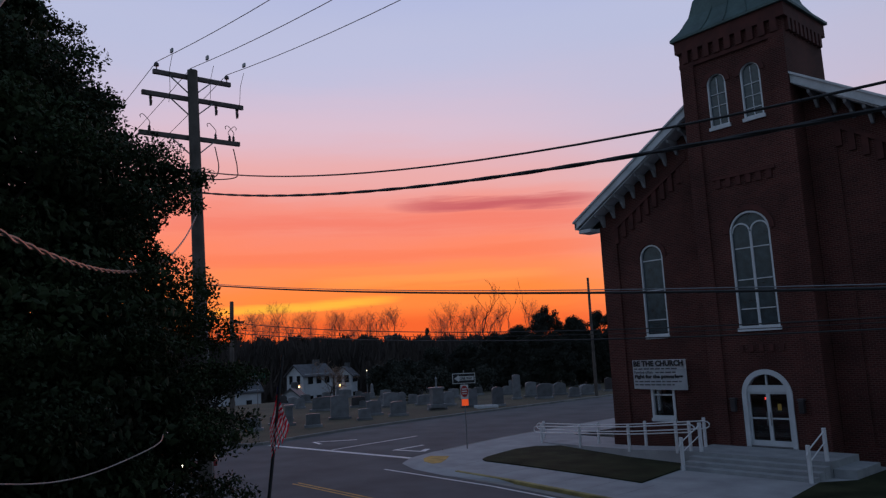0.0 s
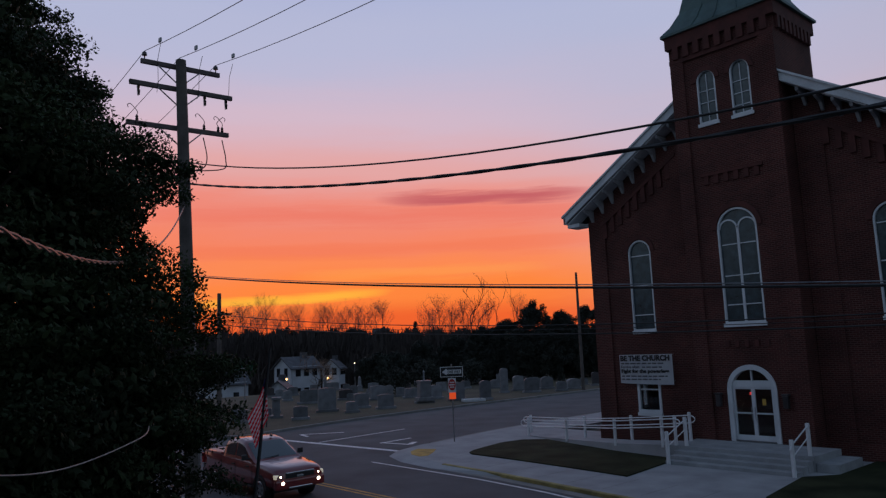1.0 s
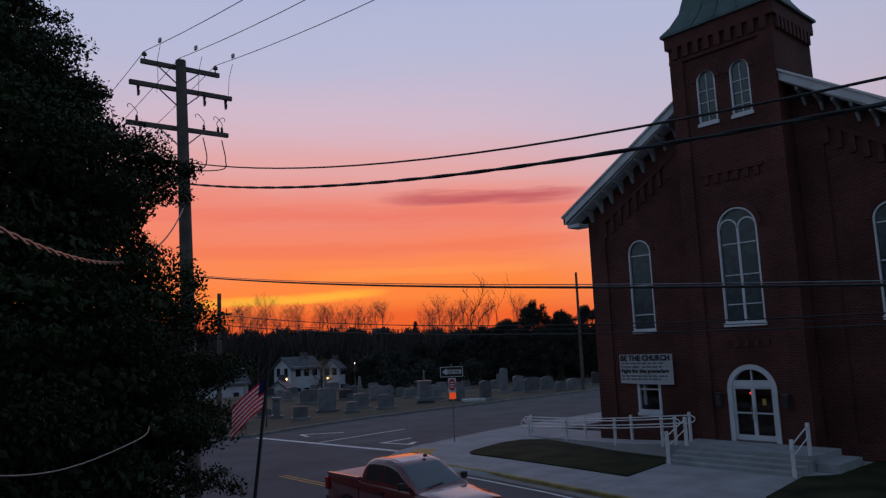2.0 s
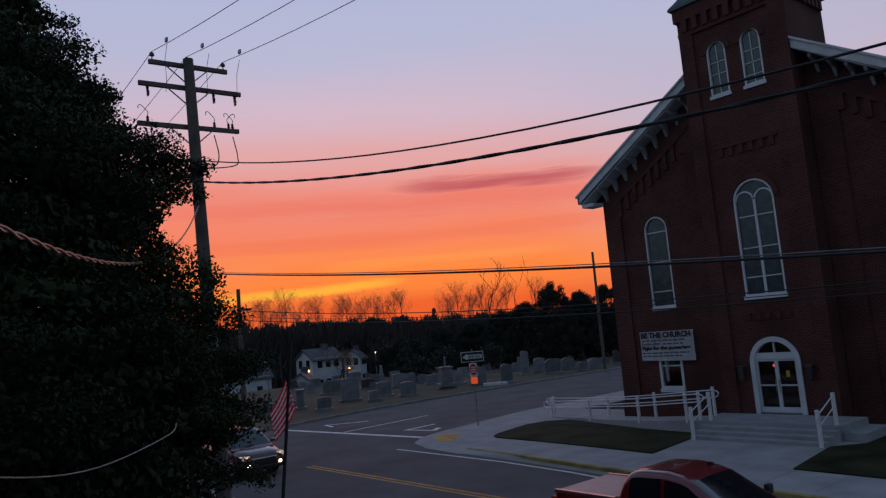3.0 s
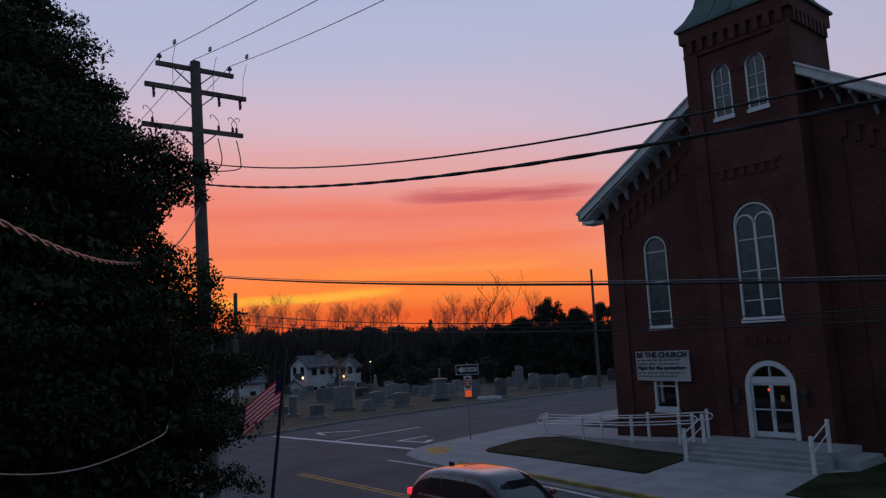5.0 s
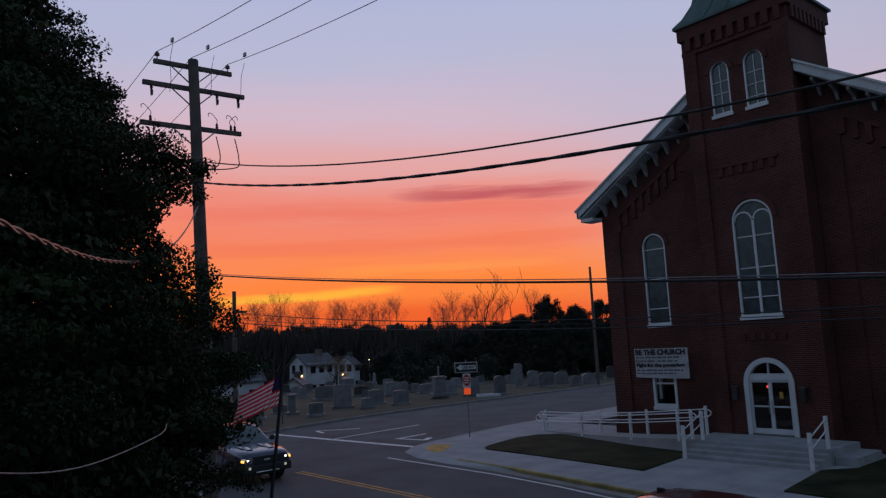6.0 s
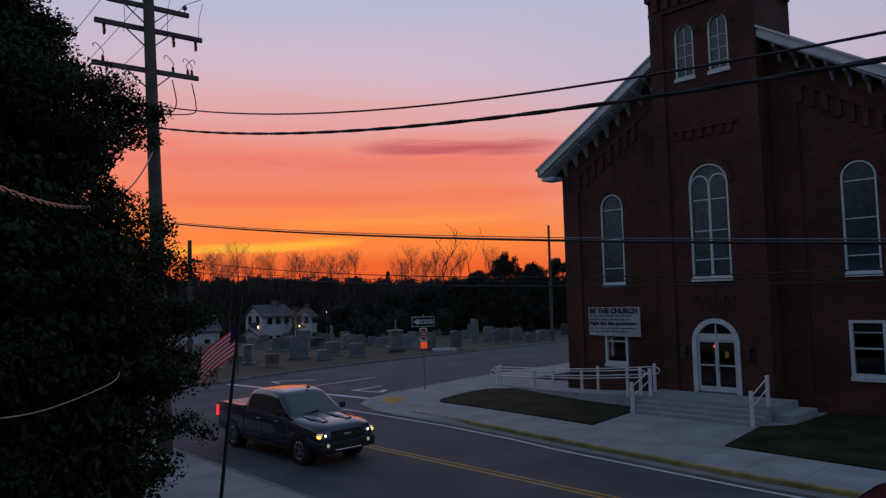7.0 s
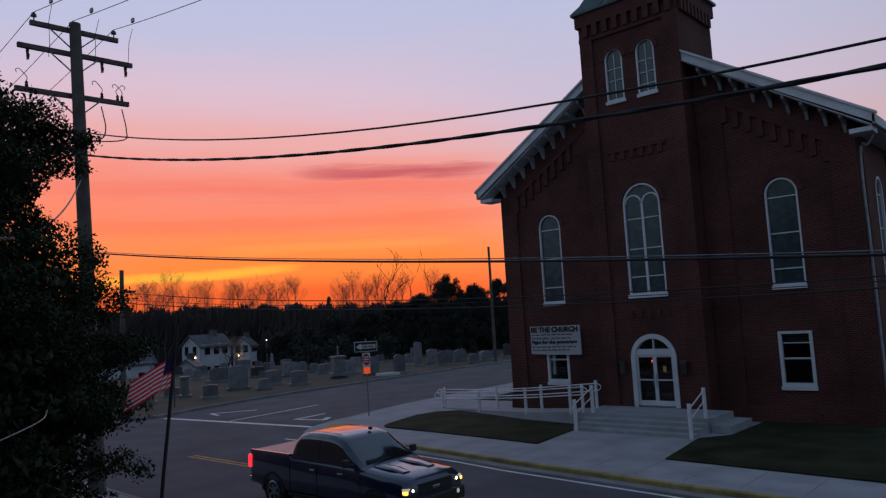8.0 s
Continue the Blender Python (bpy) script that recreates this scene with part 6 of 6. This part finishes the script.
def add_wheels(car, xs, track, r, width):
    made = []
    for x in xs:
        for s in (-1, 1):
            bm = bmesh.new()
            rings = []
            for y, rr in ((-width / 2, r * 0.72), (-width / 2, r * 0.94), (-width / 2 * 0.8, r), (width / 2 * 0.8, r), (width / 2, r * 0.94), (width / 2, r * 0.68), (width / 2 * 0.7, r * 0.64)):
                rings.append([bm.verts.new((rr * math.cos(k * math.tau / 28), s * y, rr * math.sin(k * math.tau / 28))) for k in range(28)])
            for a, b in zip(rings, rings[1:]):
                for k in range(28):
                    bm.faces.new((a[k], a[(k + 1) % 28], b[(k + 1) % 28], b[k]))
            bm.faces.new(rings[0])
            bmesh.ops.recalc_face_normals(bm, faces=bm.faces[:])
            w = part("wheel", bm, M_TYRE, car)
            w.matrix_basis = pose(x, s * track, r)
            bm = bmesh.new()
            y = s * width / 2 * 0.72
            for k in range(6):
                m = Euler((0, k * math.tau / 6, 0)).to_matrix().to_4x4()
                box(bm, -0.032, 0.032, min(y, y + s * 0.03), max(y, y + s * 0.03), 0.04, r * 0.66, 0.0, m)
            tube(bm, [(0, y - s * 0.05, 0), (0, y + s * 0.02, 0)], r * 0.2, 14)
            tube(bm, [(r * 0.6 * math.cos(q * math.tau / 24), y + s * 0.02, r * 0.6 * math.sin(q * math.tau / 24)) for q in range(25)], r * 0.07, 6, False)
            part("rim", bm, M_RIM, w, "alloy wheel rim")
            bm = bmesh.new()
            tube(bm, [(0, y - s * 0.06, 0), (0, y - s * 0.03, 0)], r * 0.67, 24)
            part("brake_disc", bm, M_BLACK, w)
            made.append(w)
            # wheel arch lip
            arc = [((r + 0.09) * math.cos(math.pi * i / 16), (r + 0.09) * math.sin(math.pi * i / 16)) for i in range(17)]
            arc += [((r + 0.005) * math.cos(math.pi * i / 16), (r + 0.005) * math.sin(math.pi * i / 16)) for i in range(16, -1, -1)]
            part("wheel_arch", plate([(x + a, r + b) for a, b in arc], [], s * (track + width / 2 - 0.10), s * (track + width / 2 + 0.012)), M_BLACK, car)
            disc = [(x + (r + 0.06) * math.cos(math.tau * i / 24), r + (r + 0.06) * math.sin(math.tau * i / 24)) for i in range(24)]
            part("wheel_well", plate(disc, [], s * (track - width / 2 - 0.02), s * (track - width / 2 - 0.04)), M_BLACK, car)
    return made


def pickup(name, label, paint, L, W, H, r, tail_lit, amber, scoop, cover, bed):
    car = thing(name, label, "pickup truck")
    f, b, w = L / 2, -L / 2, W / 2
    belt = H * 0.655
    xs = (f - 0.95, b + 1.12)
    st = [(b + 0.02, w * 0.90, 0.62, belt + 0.02, w * 0.86), (b + 0.10, w * 0.97, 0.52, belt + 0.06, w * 0.93), (b + 0.6, w * 0.99, 0.44, belt + 0.06, w * 0.95), (b + bed - 0.03, w * 0.99, 0.42, belt + 0.05, w * 0.95),
          (b + bed + 0.03, w * 0.99, 0.42, belt, w * 0.93), (f - 1.72, w * 0.99, 0.42, belt - 0.02, w * 0.92), (f - 1.55, w * 0.99, 0.42, belt - 0.03, w * 0.90), (f - 0.6, w * 0.98, 0.44, belt - 0.11, w * 0.84), (f - 0.2, w * 0.95, 0.46, belt - 0.17, w * 0.80), (f - 0.06, w * 0.91, 0.50, belt - 0.24, w * 0.78), (f, w * 0.86, 0.56, belt - 0.34, w * 0.76)]
    part("body", loft(st), paint, car, smooth=True)
    cb, cf = b + bed, f - 1.45
    tf = cf - 0.95
    zl = belt - 0.06
    cab = Cab([(cb - 0.02, zl), (cb + 0.02, zl + 0.1), (cb + 0.10, H - 0.18), (cb + 0.24, H - 0.05), (cb + 0.5, H - 0.01), (cb + 1.0, H), (tf - 0.35, H - 0.015), (tf - 0.05, H - 0.06), (tf + 0.12, H - 0.13), (cf - 0.08, zl + 0.10), (cf + 0.06, zl)], zl, w * 0.93, 0.15, 8.0)
    third = (tf + 0.30 - cb) / 2
    add_cab(car, paint, cab, ((cb + 0.26, cb + 0.10 + third, 0.2, 0.82, (0.06, 0.0)), (cb + 0.18 + third, cf - 0.34, 0.2, 0.82, (0.0, 0.52))), (tf + 0.12, cf - 0.06, 0.86), (cb + 0.035, cb + 0.09, 0.75))
    # load bed
    if cover:
        part("bed_cover", boxed(b + 0.10, cb - 0.05, -w * 0.88, w * 0.88, belt + 0.06, belt + 0.10, 0.015), M_COVER, car, "flat grey bed cover")
    for s in (-1, 1):
        part("bed_rail", boxed(b + 0.06, cb - 0.03, s * w * 0.91 - 0.05, s * w * 0.91 + 0.05, belt + 0.04, belt + 0.115, 0.015), paint, car)
        part("tail_lamp", boxed(b - 0.005, b + 0.14, s * w * 0.9 - 0.1, s * w * 0.9 + 0.1, belt - 0.36, belt - 0.02, 0.02), M_TAIL if tail_lit else M_SIGN_RED, car, "red tail lamp")
        m = part("mirror", boxed(cf - 0.40, cf - 0.28, s * (w + 0.10) - 0.09, s * (w + 0.10) + 0.09, belt + 0.02, belt + 0.20, 0.04), M_BLACK, car)
        part("mirror_arm", tube(bmesh.new(), [(cf - 0.3, s * w * 0.9, belt + 0.04), (cf - 0.33, s * (w + 0.05), belt + 0.08)], 0.03, 6), M_BLACK, m)
        h = part("headlamp", boxed(f - 0.30, f - 0.015, s * w * 0.78 - 0.14, s * w * 0.78 + 0.14, belt - 0.47, belt - 0.33, 0.025), M_HEAD_DIM, car, "headlamp unit")
        bm = bmesh.new()
        bmesh.ops.create_uvsphere(bm, u_segments=12, v_segments=8, radius=0.048, matrix=Matrix.Translation((f - 0.035, s * w * 0.72, belt - 0.40)))
        part("bulb", bm, M_HEAD, h)
        part("turn_lamp", boxed(f - 0.22, f - 0.005, s * w * 0.89 - 0.035, s * w * 0.89 + 0.035, belt - 0.46, belt - 0.38, 0.012), M_AMBER if amber else M_HEAD_DIM, h)
        bm = bmesh.new()
        bmesh.ops.create_uvsphere(bm, u_segments=10, v_segments=6, radius=0.065, matrix=Matrix.Translation((f + 0.035, s * w * 0.68, 0.62)))
        part("fog_lamp", bm, M_HEAD if not amber else M_HEAD_DIM, car)
        part("sill", boxed(b + 1.75, f - 1.5, s * w * 0.93 - 0.06, s * w * 0.93 + 0.06, 0.36, 0.46, 0.02), M_BLACK, car)
        for xd in (cb + 0.98, ):
            part("door_handle", boxed(xd - 0.1, xd + 0.1, s * w * 1.0 - 0.02, s * w * 1.0 + 0.02, belt - 0.2, belt - 0.16, 0.008), M_BLACK if not amber else M_CHROME, car)
        part("door_handle", boxed(cb + 1.95, cb + 2.15, s * w * 1.0 - 0.02, s * w * 1.0 + 0.02, belt - 0.2, belt - 0.16, 0.008), M_BLACK if not amber else M_CHROME, car)
        for xd in (cb + 0.02, cb + 1.12, cf - 0.02):
            part("door_seam", boxed(xd - 0.008, xd + 0.008, s * w * 0.988 - 0.006, s * w * 0.988 + 0.006, 0.5, belt - 0.12), M_BLACK, car)
    part("front_bumper", boxed(f - 0.14, f + 0.07, -w * 0.93, w * 0.93, 0.42, 0.72, 0.06), paint if not amber else M_BLACK, car)
    part("bumper_trim", boxed(f + 0.02, f + 0.085, -w * 0.45, w * 0.45, 0.44, 0.49, 0.02), M_CHROME, car)
    g = part("grille", boxed(f - 0.08, f + 0.015, -w * 0.55, w * 0.55, 0.74, belt - 0.29, 0.03), M_BLACK, car, "black grille")
    part("grille_bar", boxed(f - 0.02, f + 0.028, -w * 0.54, w * 0.54, belt - 0.33, belt - 0.29, 0.01), M_CHROME if not amber else M_BLACK, g)
    part("grille_badge", boxed(f + 0.012, f + 0.03, -0.12, 0.12, belt - 0.47, belt - 0.40, 0.01), M_CHROME, g)
    part("rear_bumper", boxed(b - 0.1, b + 0.1, -w * 0.92, w * 0.92, 0.5, 0.68, 0.04), M_CHROME if amber else M_BLACK, car)
    for s in ((-0.42, 0.42) if scoop else ()):
        bm = loft([(f - 1.4, 0.20, belt - 0.1, belt - 0.005, 0.16), (f - 0.9, 0.2, belt - 0.12, belt - 0.03, 0.15), (f - 0.5, 0.17, belt - 0.2, belt - 0.09, 0.12)])
        bmesh.ops.translate(bm, verts=bm.verts[:], vec=(0, s, 0))
        part("bonnet_crease", bm, paint, car)
    part("wiper", tube(bmesh.new(), [(cf - 0.02, -0.5, zl + 0.1), (cf - 0.1, 0.1, zl + 0.14)], 0.012, 5), M_BLACK, car)
    part("roof_aerial", boxed(tf - 0.12, tf - 0.02, 0.27, 0.33, H - 0.03, H + 0.04, 0.01), M_BLACK, car)
    for k in (-3, -1, 1, 3):
        a = math.pi / 2 + 0.2 * k
        part("roof_rib", cab.sheet(cb + 0.35, tf - 0.15, a - 0.035, a + 0.035, 8, 1, 0.010), paint, car)
    part("underbody", boxed(b + 0.3, f - 0.4, -w * 0.75, w * 0.75, 0.28, 0.44), M_BLACK, car)
    wheels = add_wheels(car, xs, w - 0.15, r, 0.27)
    return car, wheels


def crossover(label, paint):
    L, W, H, r = 4.6, 1.86, 1.72, 0.36
    car = thing("suv", label, "car")
    f, b, w = L / 2, -L / 2, W / 2
    belt = 1.06
    st = [(b, w * 0.84, 0.50, 1.00, w * 0.78), (b + 0.08, w * 0.93, 0.40, 1.08, w * 0.86), (b + 0.5, w * 0.98, 0.34, 1.10, w * 0.92), (0.0, w, 0.32, 1.07, w * 0.93), (f - 1.35, w * 0.99, 0.32, 1.04, w * 0.90), (f - 0.6, w * 0.97, 0.34, 0.97, w * 0.82), (f - 0.2, w * 0.92, 0.36, 0.88, w * 0.74), (f - 0.04, w * 0.85, 0.42, 0.78, w * 0.68), (f, w * 0.78, 0.48, 0.68, w * 0.64)]
    part("body", loft(st), paint, car, smooth=True)
    cb, cf, tf = b + 0.10, f - 1.0, f - 2.0
    zl, wl = belt - 0.05, w * 0.94
    cab = Cab([(cb - 0.02, zl), (cb + 0.04, zl + 0.2), (cb + 0.20, 1.46), (cb + 0.42, 1.62), (cb + 0.8, 1.69), (cb + 1.4, 1.72), (tf - 0.4, 1.72), (tf, 1.69), (tf + 0.25, 1.60), (tf + 0.6, 1.38), (cf - 0.1, zl + 0.07), (cf + 0.08, zl)], zl, wl, 0.17, 5.5)
    add_cab(car, paint, cab, ((cb + 0.55, cb + 1.12, 0.26, 0.76, (0.28, 0.0)), (cb + 1.20, cb + 2.05, 0.16, 0.80, (0.0, 0.04)), (cb + 2.13, cf - 0.36, 0.14, 0.80, (0.0, 0.62))), (tf + 0.10, cf - 0.06, 0.88), (cb + 0.12, cb + 0.42, 0.8))
    for s in (-1, 1):
        lo, hi = (cab.angle(0.09), cab.angle(0.125))
        part("window_trim", cab.sheet(cb + 0.5, cf - 0.3, math.pi - lo if s < 0 else lo, math.pi - hi if s < 0 else hi, 12, 1, 0.008), M_CHROME, car, "bright window trim")
        part("tail_lamp", boxed(b + 0.02, b + 0.2, s * w * 0.86 - 0.08, s * w * 0.86 + 0.08, 1.0, 1.16, 0.03), M_TAIL, car, "red tail lamp")
        m = part("mirror", boxed(cf - 0.36, cf - 0.24, s * (w + 0.08) - 0.09, s * (w + 0.08) + 0.09, belt + 0.02, belt + 0.15, 0.04), paint, car)
        part("mirror_arm", tube(bmesh.new(), [(cf - 0.25, s * w * 0.88, belt + 0.02), (cf - 0.28, s * (w + 0.03), belt + 0.06)], 0.03, 6), M_BLACK, m)
        h = part("headlamp", boxed(f - 0.42, f - 0.08, s * w * 0.74 - 0.15, s * w * 0.74 + 0.15, 0.70, 0.84, 0.03), M_HEAD_DIM, car, "headlamp unit")
        bm = bmesh.new()
        bmesh.ops.create_uvsphere(bm, u_segments=10, v_segments=6, radius=0.05, matrix=Matrix.Translation((f - 0.11, s * w * 0.70, 0.77)))
        part("bulb", bm, M_AMBER, h)
        bm = bmesh.new()
        bmesh.ops.create_uvsphere(bm, u_segments=10, v_segments=6, radius=0.07, matrix=Matrix.Translation((f - 0.03, s * w * 0.68, 0.50)))
        part("fog_lamp", bm, M_HEAD, car)
        part("sill", boxed(b + 0.9, f - 0.9, s * w * 0.95 - 0.05, s * w * 0.95 + 0.05, 0.28, 0.38, 0.02), M_BLACK, car)
        for xd in (-0.55, 0.45):
            part("door_handle", boxed(xd - 0.1, xd + 0.1, s * w - 0.02, s * w + 0.02, 0.9, 0.94, 0.008), M_CHROME, car)
    g = part("grille", boxed(f - 0.08, f + 0.01, -w * 0.5, w * 0.5, 0.52, 0.72, 0.03), M_BLACK, car, "black grille")
    part("grille_bar", boxed(f - 0.04, f + 0.03, -w * 0.55, w * 0.55, 0.68, 0.73, 0.015), M_CHROME, g)
    part("front_bumper", boxed(f - 0.3, f + 0.02, -w * 0.86, w * 0.86, 0.3, 0.46, 0.05), M_BLACK, car)
    part("rear_bumper", boxed(b - 0.06, b + 0.2, -w * 0.88, w * 0.88, 0.42, 0.62, 0.05), paint, car)
    part("roof_aerial", boxed(cb + 0.62, cb + 0.78, -0.03, 0.03, 1.66, 1.75, 0.015), M_BLACK, car, "black roof fin")
    part("wiper", tube(bmesh.new(), [(cf - 0.02, -0.5, zl + 0.08), (cf - 0.1, 0.1, zl + 0.12)], 0.012, 5), M_BLACK, car)
    part("underbody", boxed(b + 0.3, f - 0.4, -w * 0.75, w * 0.75, 0.22, 0.36), M_BLACK, car)
    wheels = add_wheels(car, (f - 0.95, b + 0.95), w - 0.14, r, 0.23)
    return car, wheels


RED_CAR = pickup("pickup_truck", "dark red pickup truck with lit headlamps", M_RED, 5.45, 1.92, 1.86, 0.38, False, False, False, True, 1.62)
SUV_CAR = crossover("maroon crossover car with lit front lamps", M_MAROON)
NAVY_CAR = pickup("pickup_truck", "dark navy pickup truck with a creased bonnet", M_NAVY, 6.05, 2.06, 1.98, 0.41, True, True, True, True, 1.85)

# ---- flag on a leaning pole by the pavement ----
M_FLAG_RED = cloth_material("red_flag_cloth", (0.75, 0.035, 0.06), 0.55)
M_FLAG_WHITE = cloth_material("white_flag_cloth", (0.85, 0.80, 0.82), 0.55)
M_FLAG_BLUE = cloth_material("blue_flag_cloth", (0.03, 0.03, 0.10))
FLY, HOIST, STRIPS = 0.76, 0.50, 10
FLAG_FOOT, FLAG_TOP = Vector((-11.27, 5.41, 0.1)), Vector((-11.03, 5.88, 4.83))
FLAG_AT = FLAG_FOOT.lerp(FLAG_TOP, 0.90)


def build_flag():
    pole = thing("flagpole", "thin dark leaning pole for a small flag", "flagpole", tuple(FLAG_FOOT))
    d = FLAG_TOP - FLAG_FOOT
    part("pole", tube(bmesh.new(), [(0, 0, -0.3), tuple(d * 0.5), tuple(d)], [0.032, 0.029, 0.024], 10), M_BLACK, pole)
    flag = thing("flag", "red and white striped flag with a dark blue canton", "flag", tuple(FLAG_AT))
    flag.matrix_basis = Matrix.Translation(FLAG_AT) @ Vector((0, 0, 1)).rotation_difference(d).to_matrix().to_4x4()
    strips = []
    w = FLY / STRIPS * 0.707  # the cloth hangs askew, half way down
    for i in range(STRIPS):
        me = bpy.data.meshes.new("cloth_strip")
        V, F, mats = [], [], []
        for j in range(14):
            z = -HOIST * j / 13
            V += [(-0.003, 0, z), (w * 0.5, 0.008, z - w * 0.5), (w + 0.003, 0, z - w)]
        for j in range(13):
            k = 3 * j
            F += [(k, k + 1, k + 4, k + 3), (k + 1, k + 2, k + 5, k + 4)]
            mats += [2 if (i < 2 and j < 6) else (0 if j % 2 == 0 else 1)] * 2
        me.from_pydata(V, [], F)
        for m in (M_FLAG_RED, M_FLAG_WHITE, M_FLAG_BLUE):
            me.materials.append(m)
        for p, q in zip(me.polygons, mats):
            p.material_index = q
        ob = new("cloth_strip", me)
        ob.parent = flag
        strips.append(ob)
    return strips


FLAG_STRIPS = build_flag()


def flag_rows(i):
    """Poses of strip i in the flag's space: droop (degrees below level), heading, ripple."""
    keys = ((0.0, 77, 200), (0.5, 76, 203), (1.0, 70, 212), (1.5, 52, 236), (2.0, 46, 232), (2.6, 50, 236), (3.2, 72, 236), (3.5, 70, 238), (4.0, 66, 240), (4.5, 50, 236), (5.2, 40, 240), (5.8, 33, 242), (6.2, 32, 242), (6.6, 38, 240), (7.0, 46, 240), (7.5, 54, 240), (8.0, 34, 242))
    rows = []
    w = FLY / STRIPS
    for t, droop, head in keys:
        p = Vector((0, 0, 0))
        for k in range(i + 1):
            u = k / STRIPS
            hd = radians(head + 24 * math.sin(5.2 * u - 3.1 * t) * (0.25 + u))
            dr = radians(droop * (1.0 + 0.08 * math.sin(4 * u + 2.3 * t)))
            if k < i:
                p += w * Vector((math.cos(dr) * math.cos(hd), math.cos(dr) * math.sin(hd), -math.sin(dr)))
        rows.append((t, Matrix.LocRotScale(p, Euler((0, (dr - radians(45)) * 0.9 * min(1.0, (i + 0.4) / 3), hd)), None)))
    return rows


def run(car, wheels, r, keys, lane, front):
    """keys: seconds and the front lamps' place along the street; the wheels roll with it."""
    ts, xs = [k[0] for k in keys], [k[1] for k in keys]

    def place(t):
        # smooth cubic through the keys
        i = max(0, min(len(ts) - 2, next((j for j in range(len(ts) - 1) if t <= ts[j + 1]), len(ts) - 2)))
        h = ts[i + 1] - ts[i]

        def slope(j):
            if j == 0:
                return (xs[1] - xs[0]) / (ts[1] - ts[0])
            if j == len(ts) - 1:
                return (xs[-1] - xs[-2]) / (ts[-1] - ts[-2])
            return (xs[j + 1] - xs[j - 1]) / (ts[j + 1] - ts[j - 1])
        s = (t - ts[i]) / h
        return (2 * s ** 3 - 3 * s ** 2 + 1) * xs[i] + (s ** 3 - 2 * s ** 2 + s) * h * slope(i) + (3 * s ** 2 - 2 * s ** 3) * xs[i + 1] + (s ** 3 - s ** 2) * h * slope(i + 1)

    steps = [k / 15 for k in range(121)]
    walk(car, [(t, pose(place(t) - front, lane, 0.004)) for t in steps])
    homes = [(w, w.matrix_basis.translation.copy()) for w in wheels]
    for w, c in homes:
        walk(w, [(t, pose(c.x, c.y, c.z, 0, math.degrees((place(t) - xs[0]) / r) % 360, 0)) for t in steps])


def motions():
    run(*RED_CAR, 0.38, ((0, -31.2), (0.5, -26.4), (1.0, -21.6), (1.5, -17.1), (2.0, -13.1), (2.2, -11.5), (3.3, -3.2), (4.5, 5.5), (8.0, 31.0)), 12.45, 2.58)
    run(*SUV_CAR, 0.36, ((0, -51.0), (2.0, -34.5), (3.3, -23.6), (3.5, -22.0), (4.0, -17.9), (4.5, -14.3), (5.8, -5.9), (6.0, -4.8), (7.0, 0.2), (8.0, 5.0)), 12.45, 2.15)
    run(*NAVY_CAR, 0.41, ((0, -72.0), (4.0, -41.0), (5.8, -26.9), (6.0, -25.2), (6.5, -21.3), (7.0, -17.5), (7.5, -14.6), (8.0, -11.95)), 12.5, 2.85)
    for i, strip in enumerate(FLAG_STRIPS):
        walk(strip, flag_rows(i))


motions()
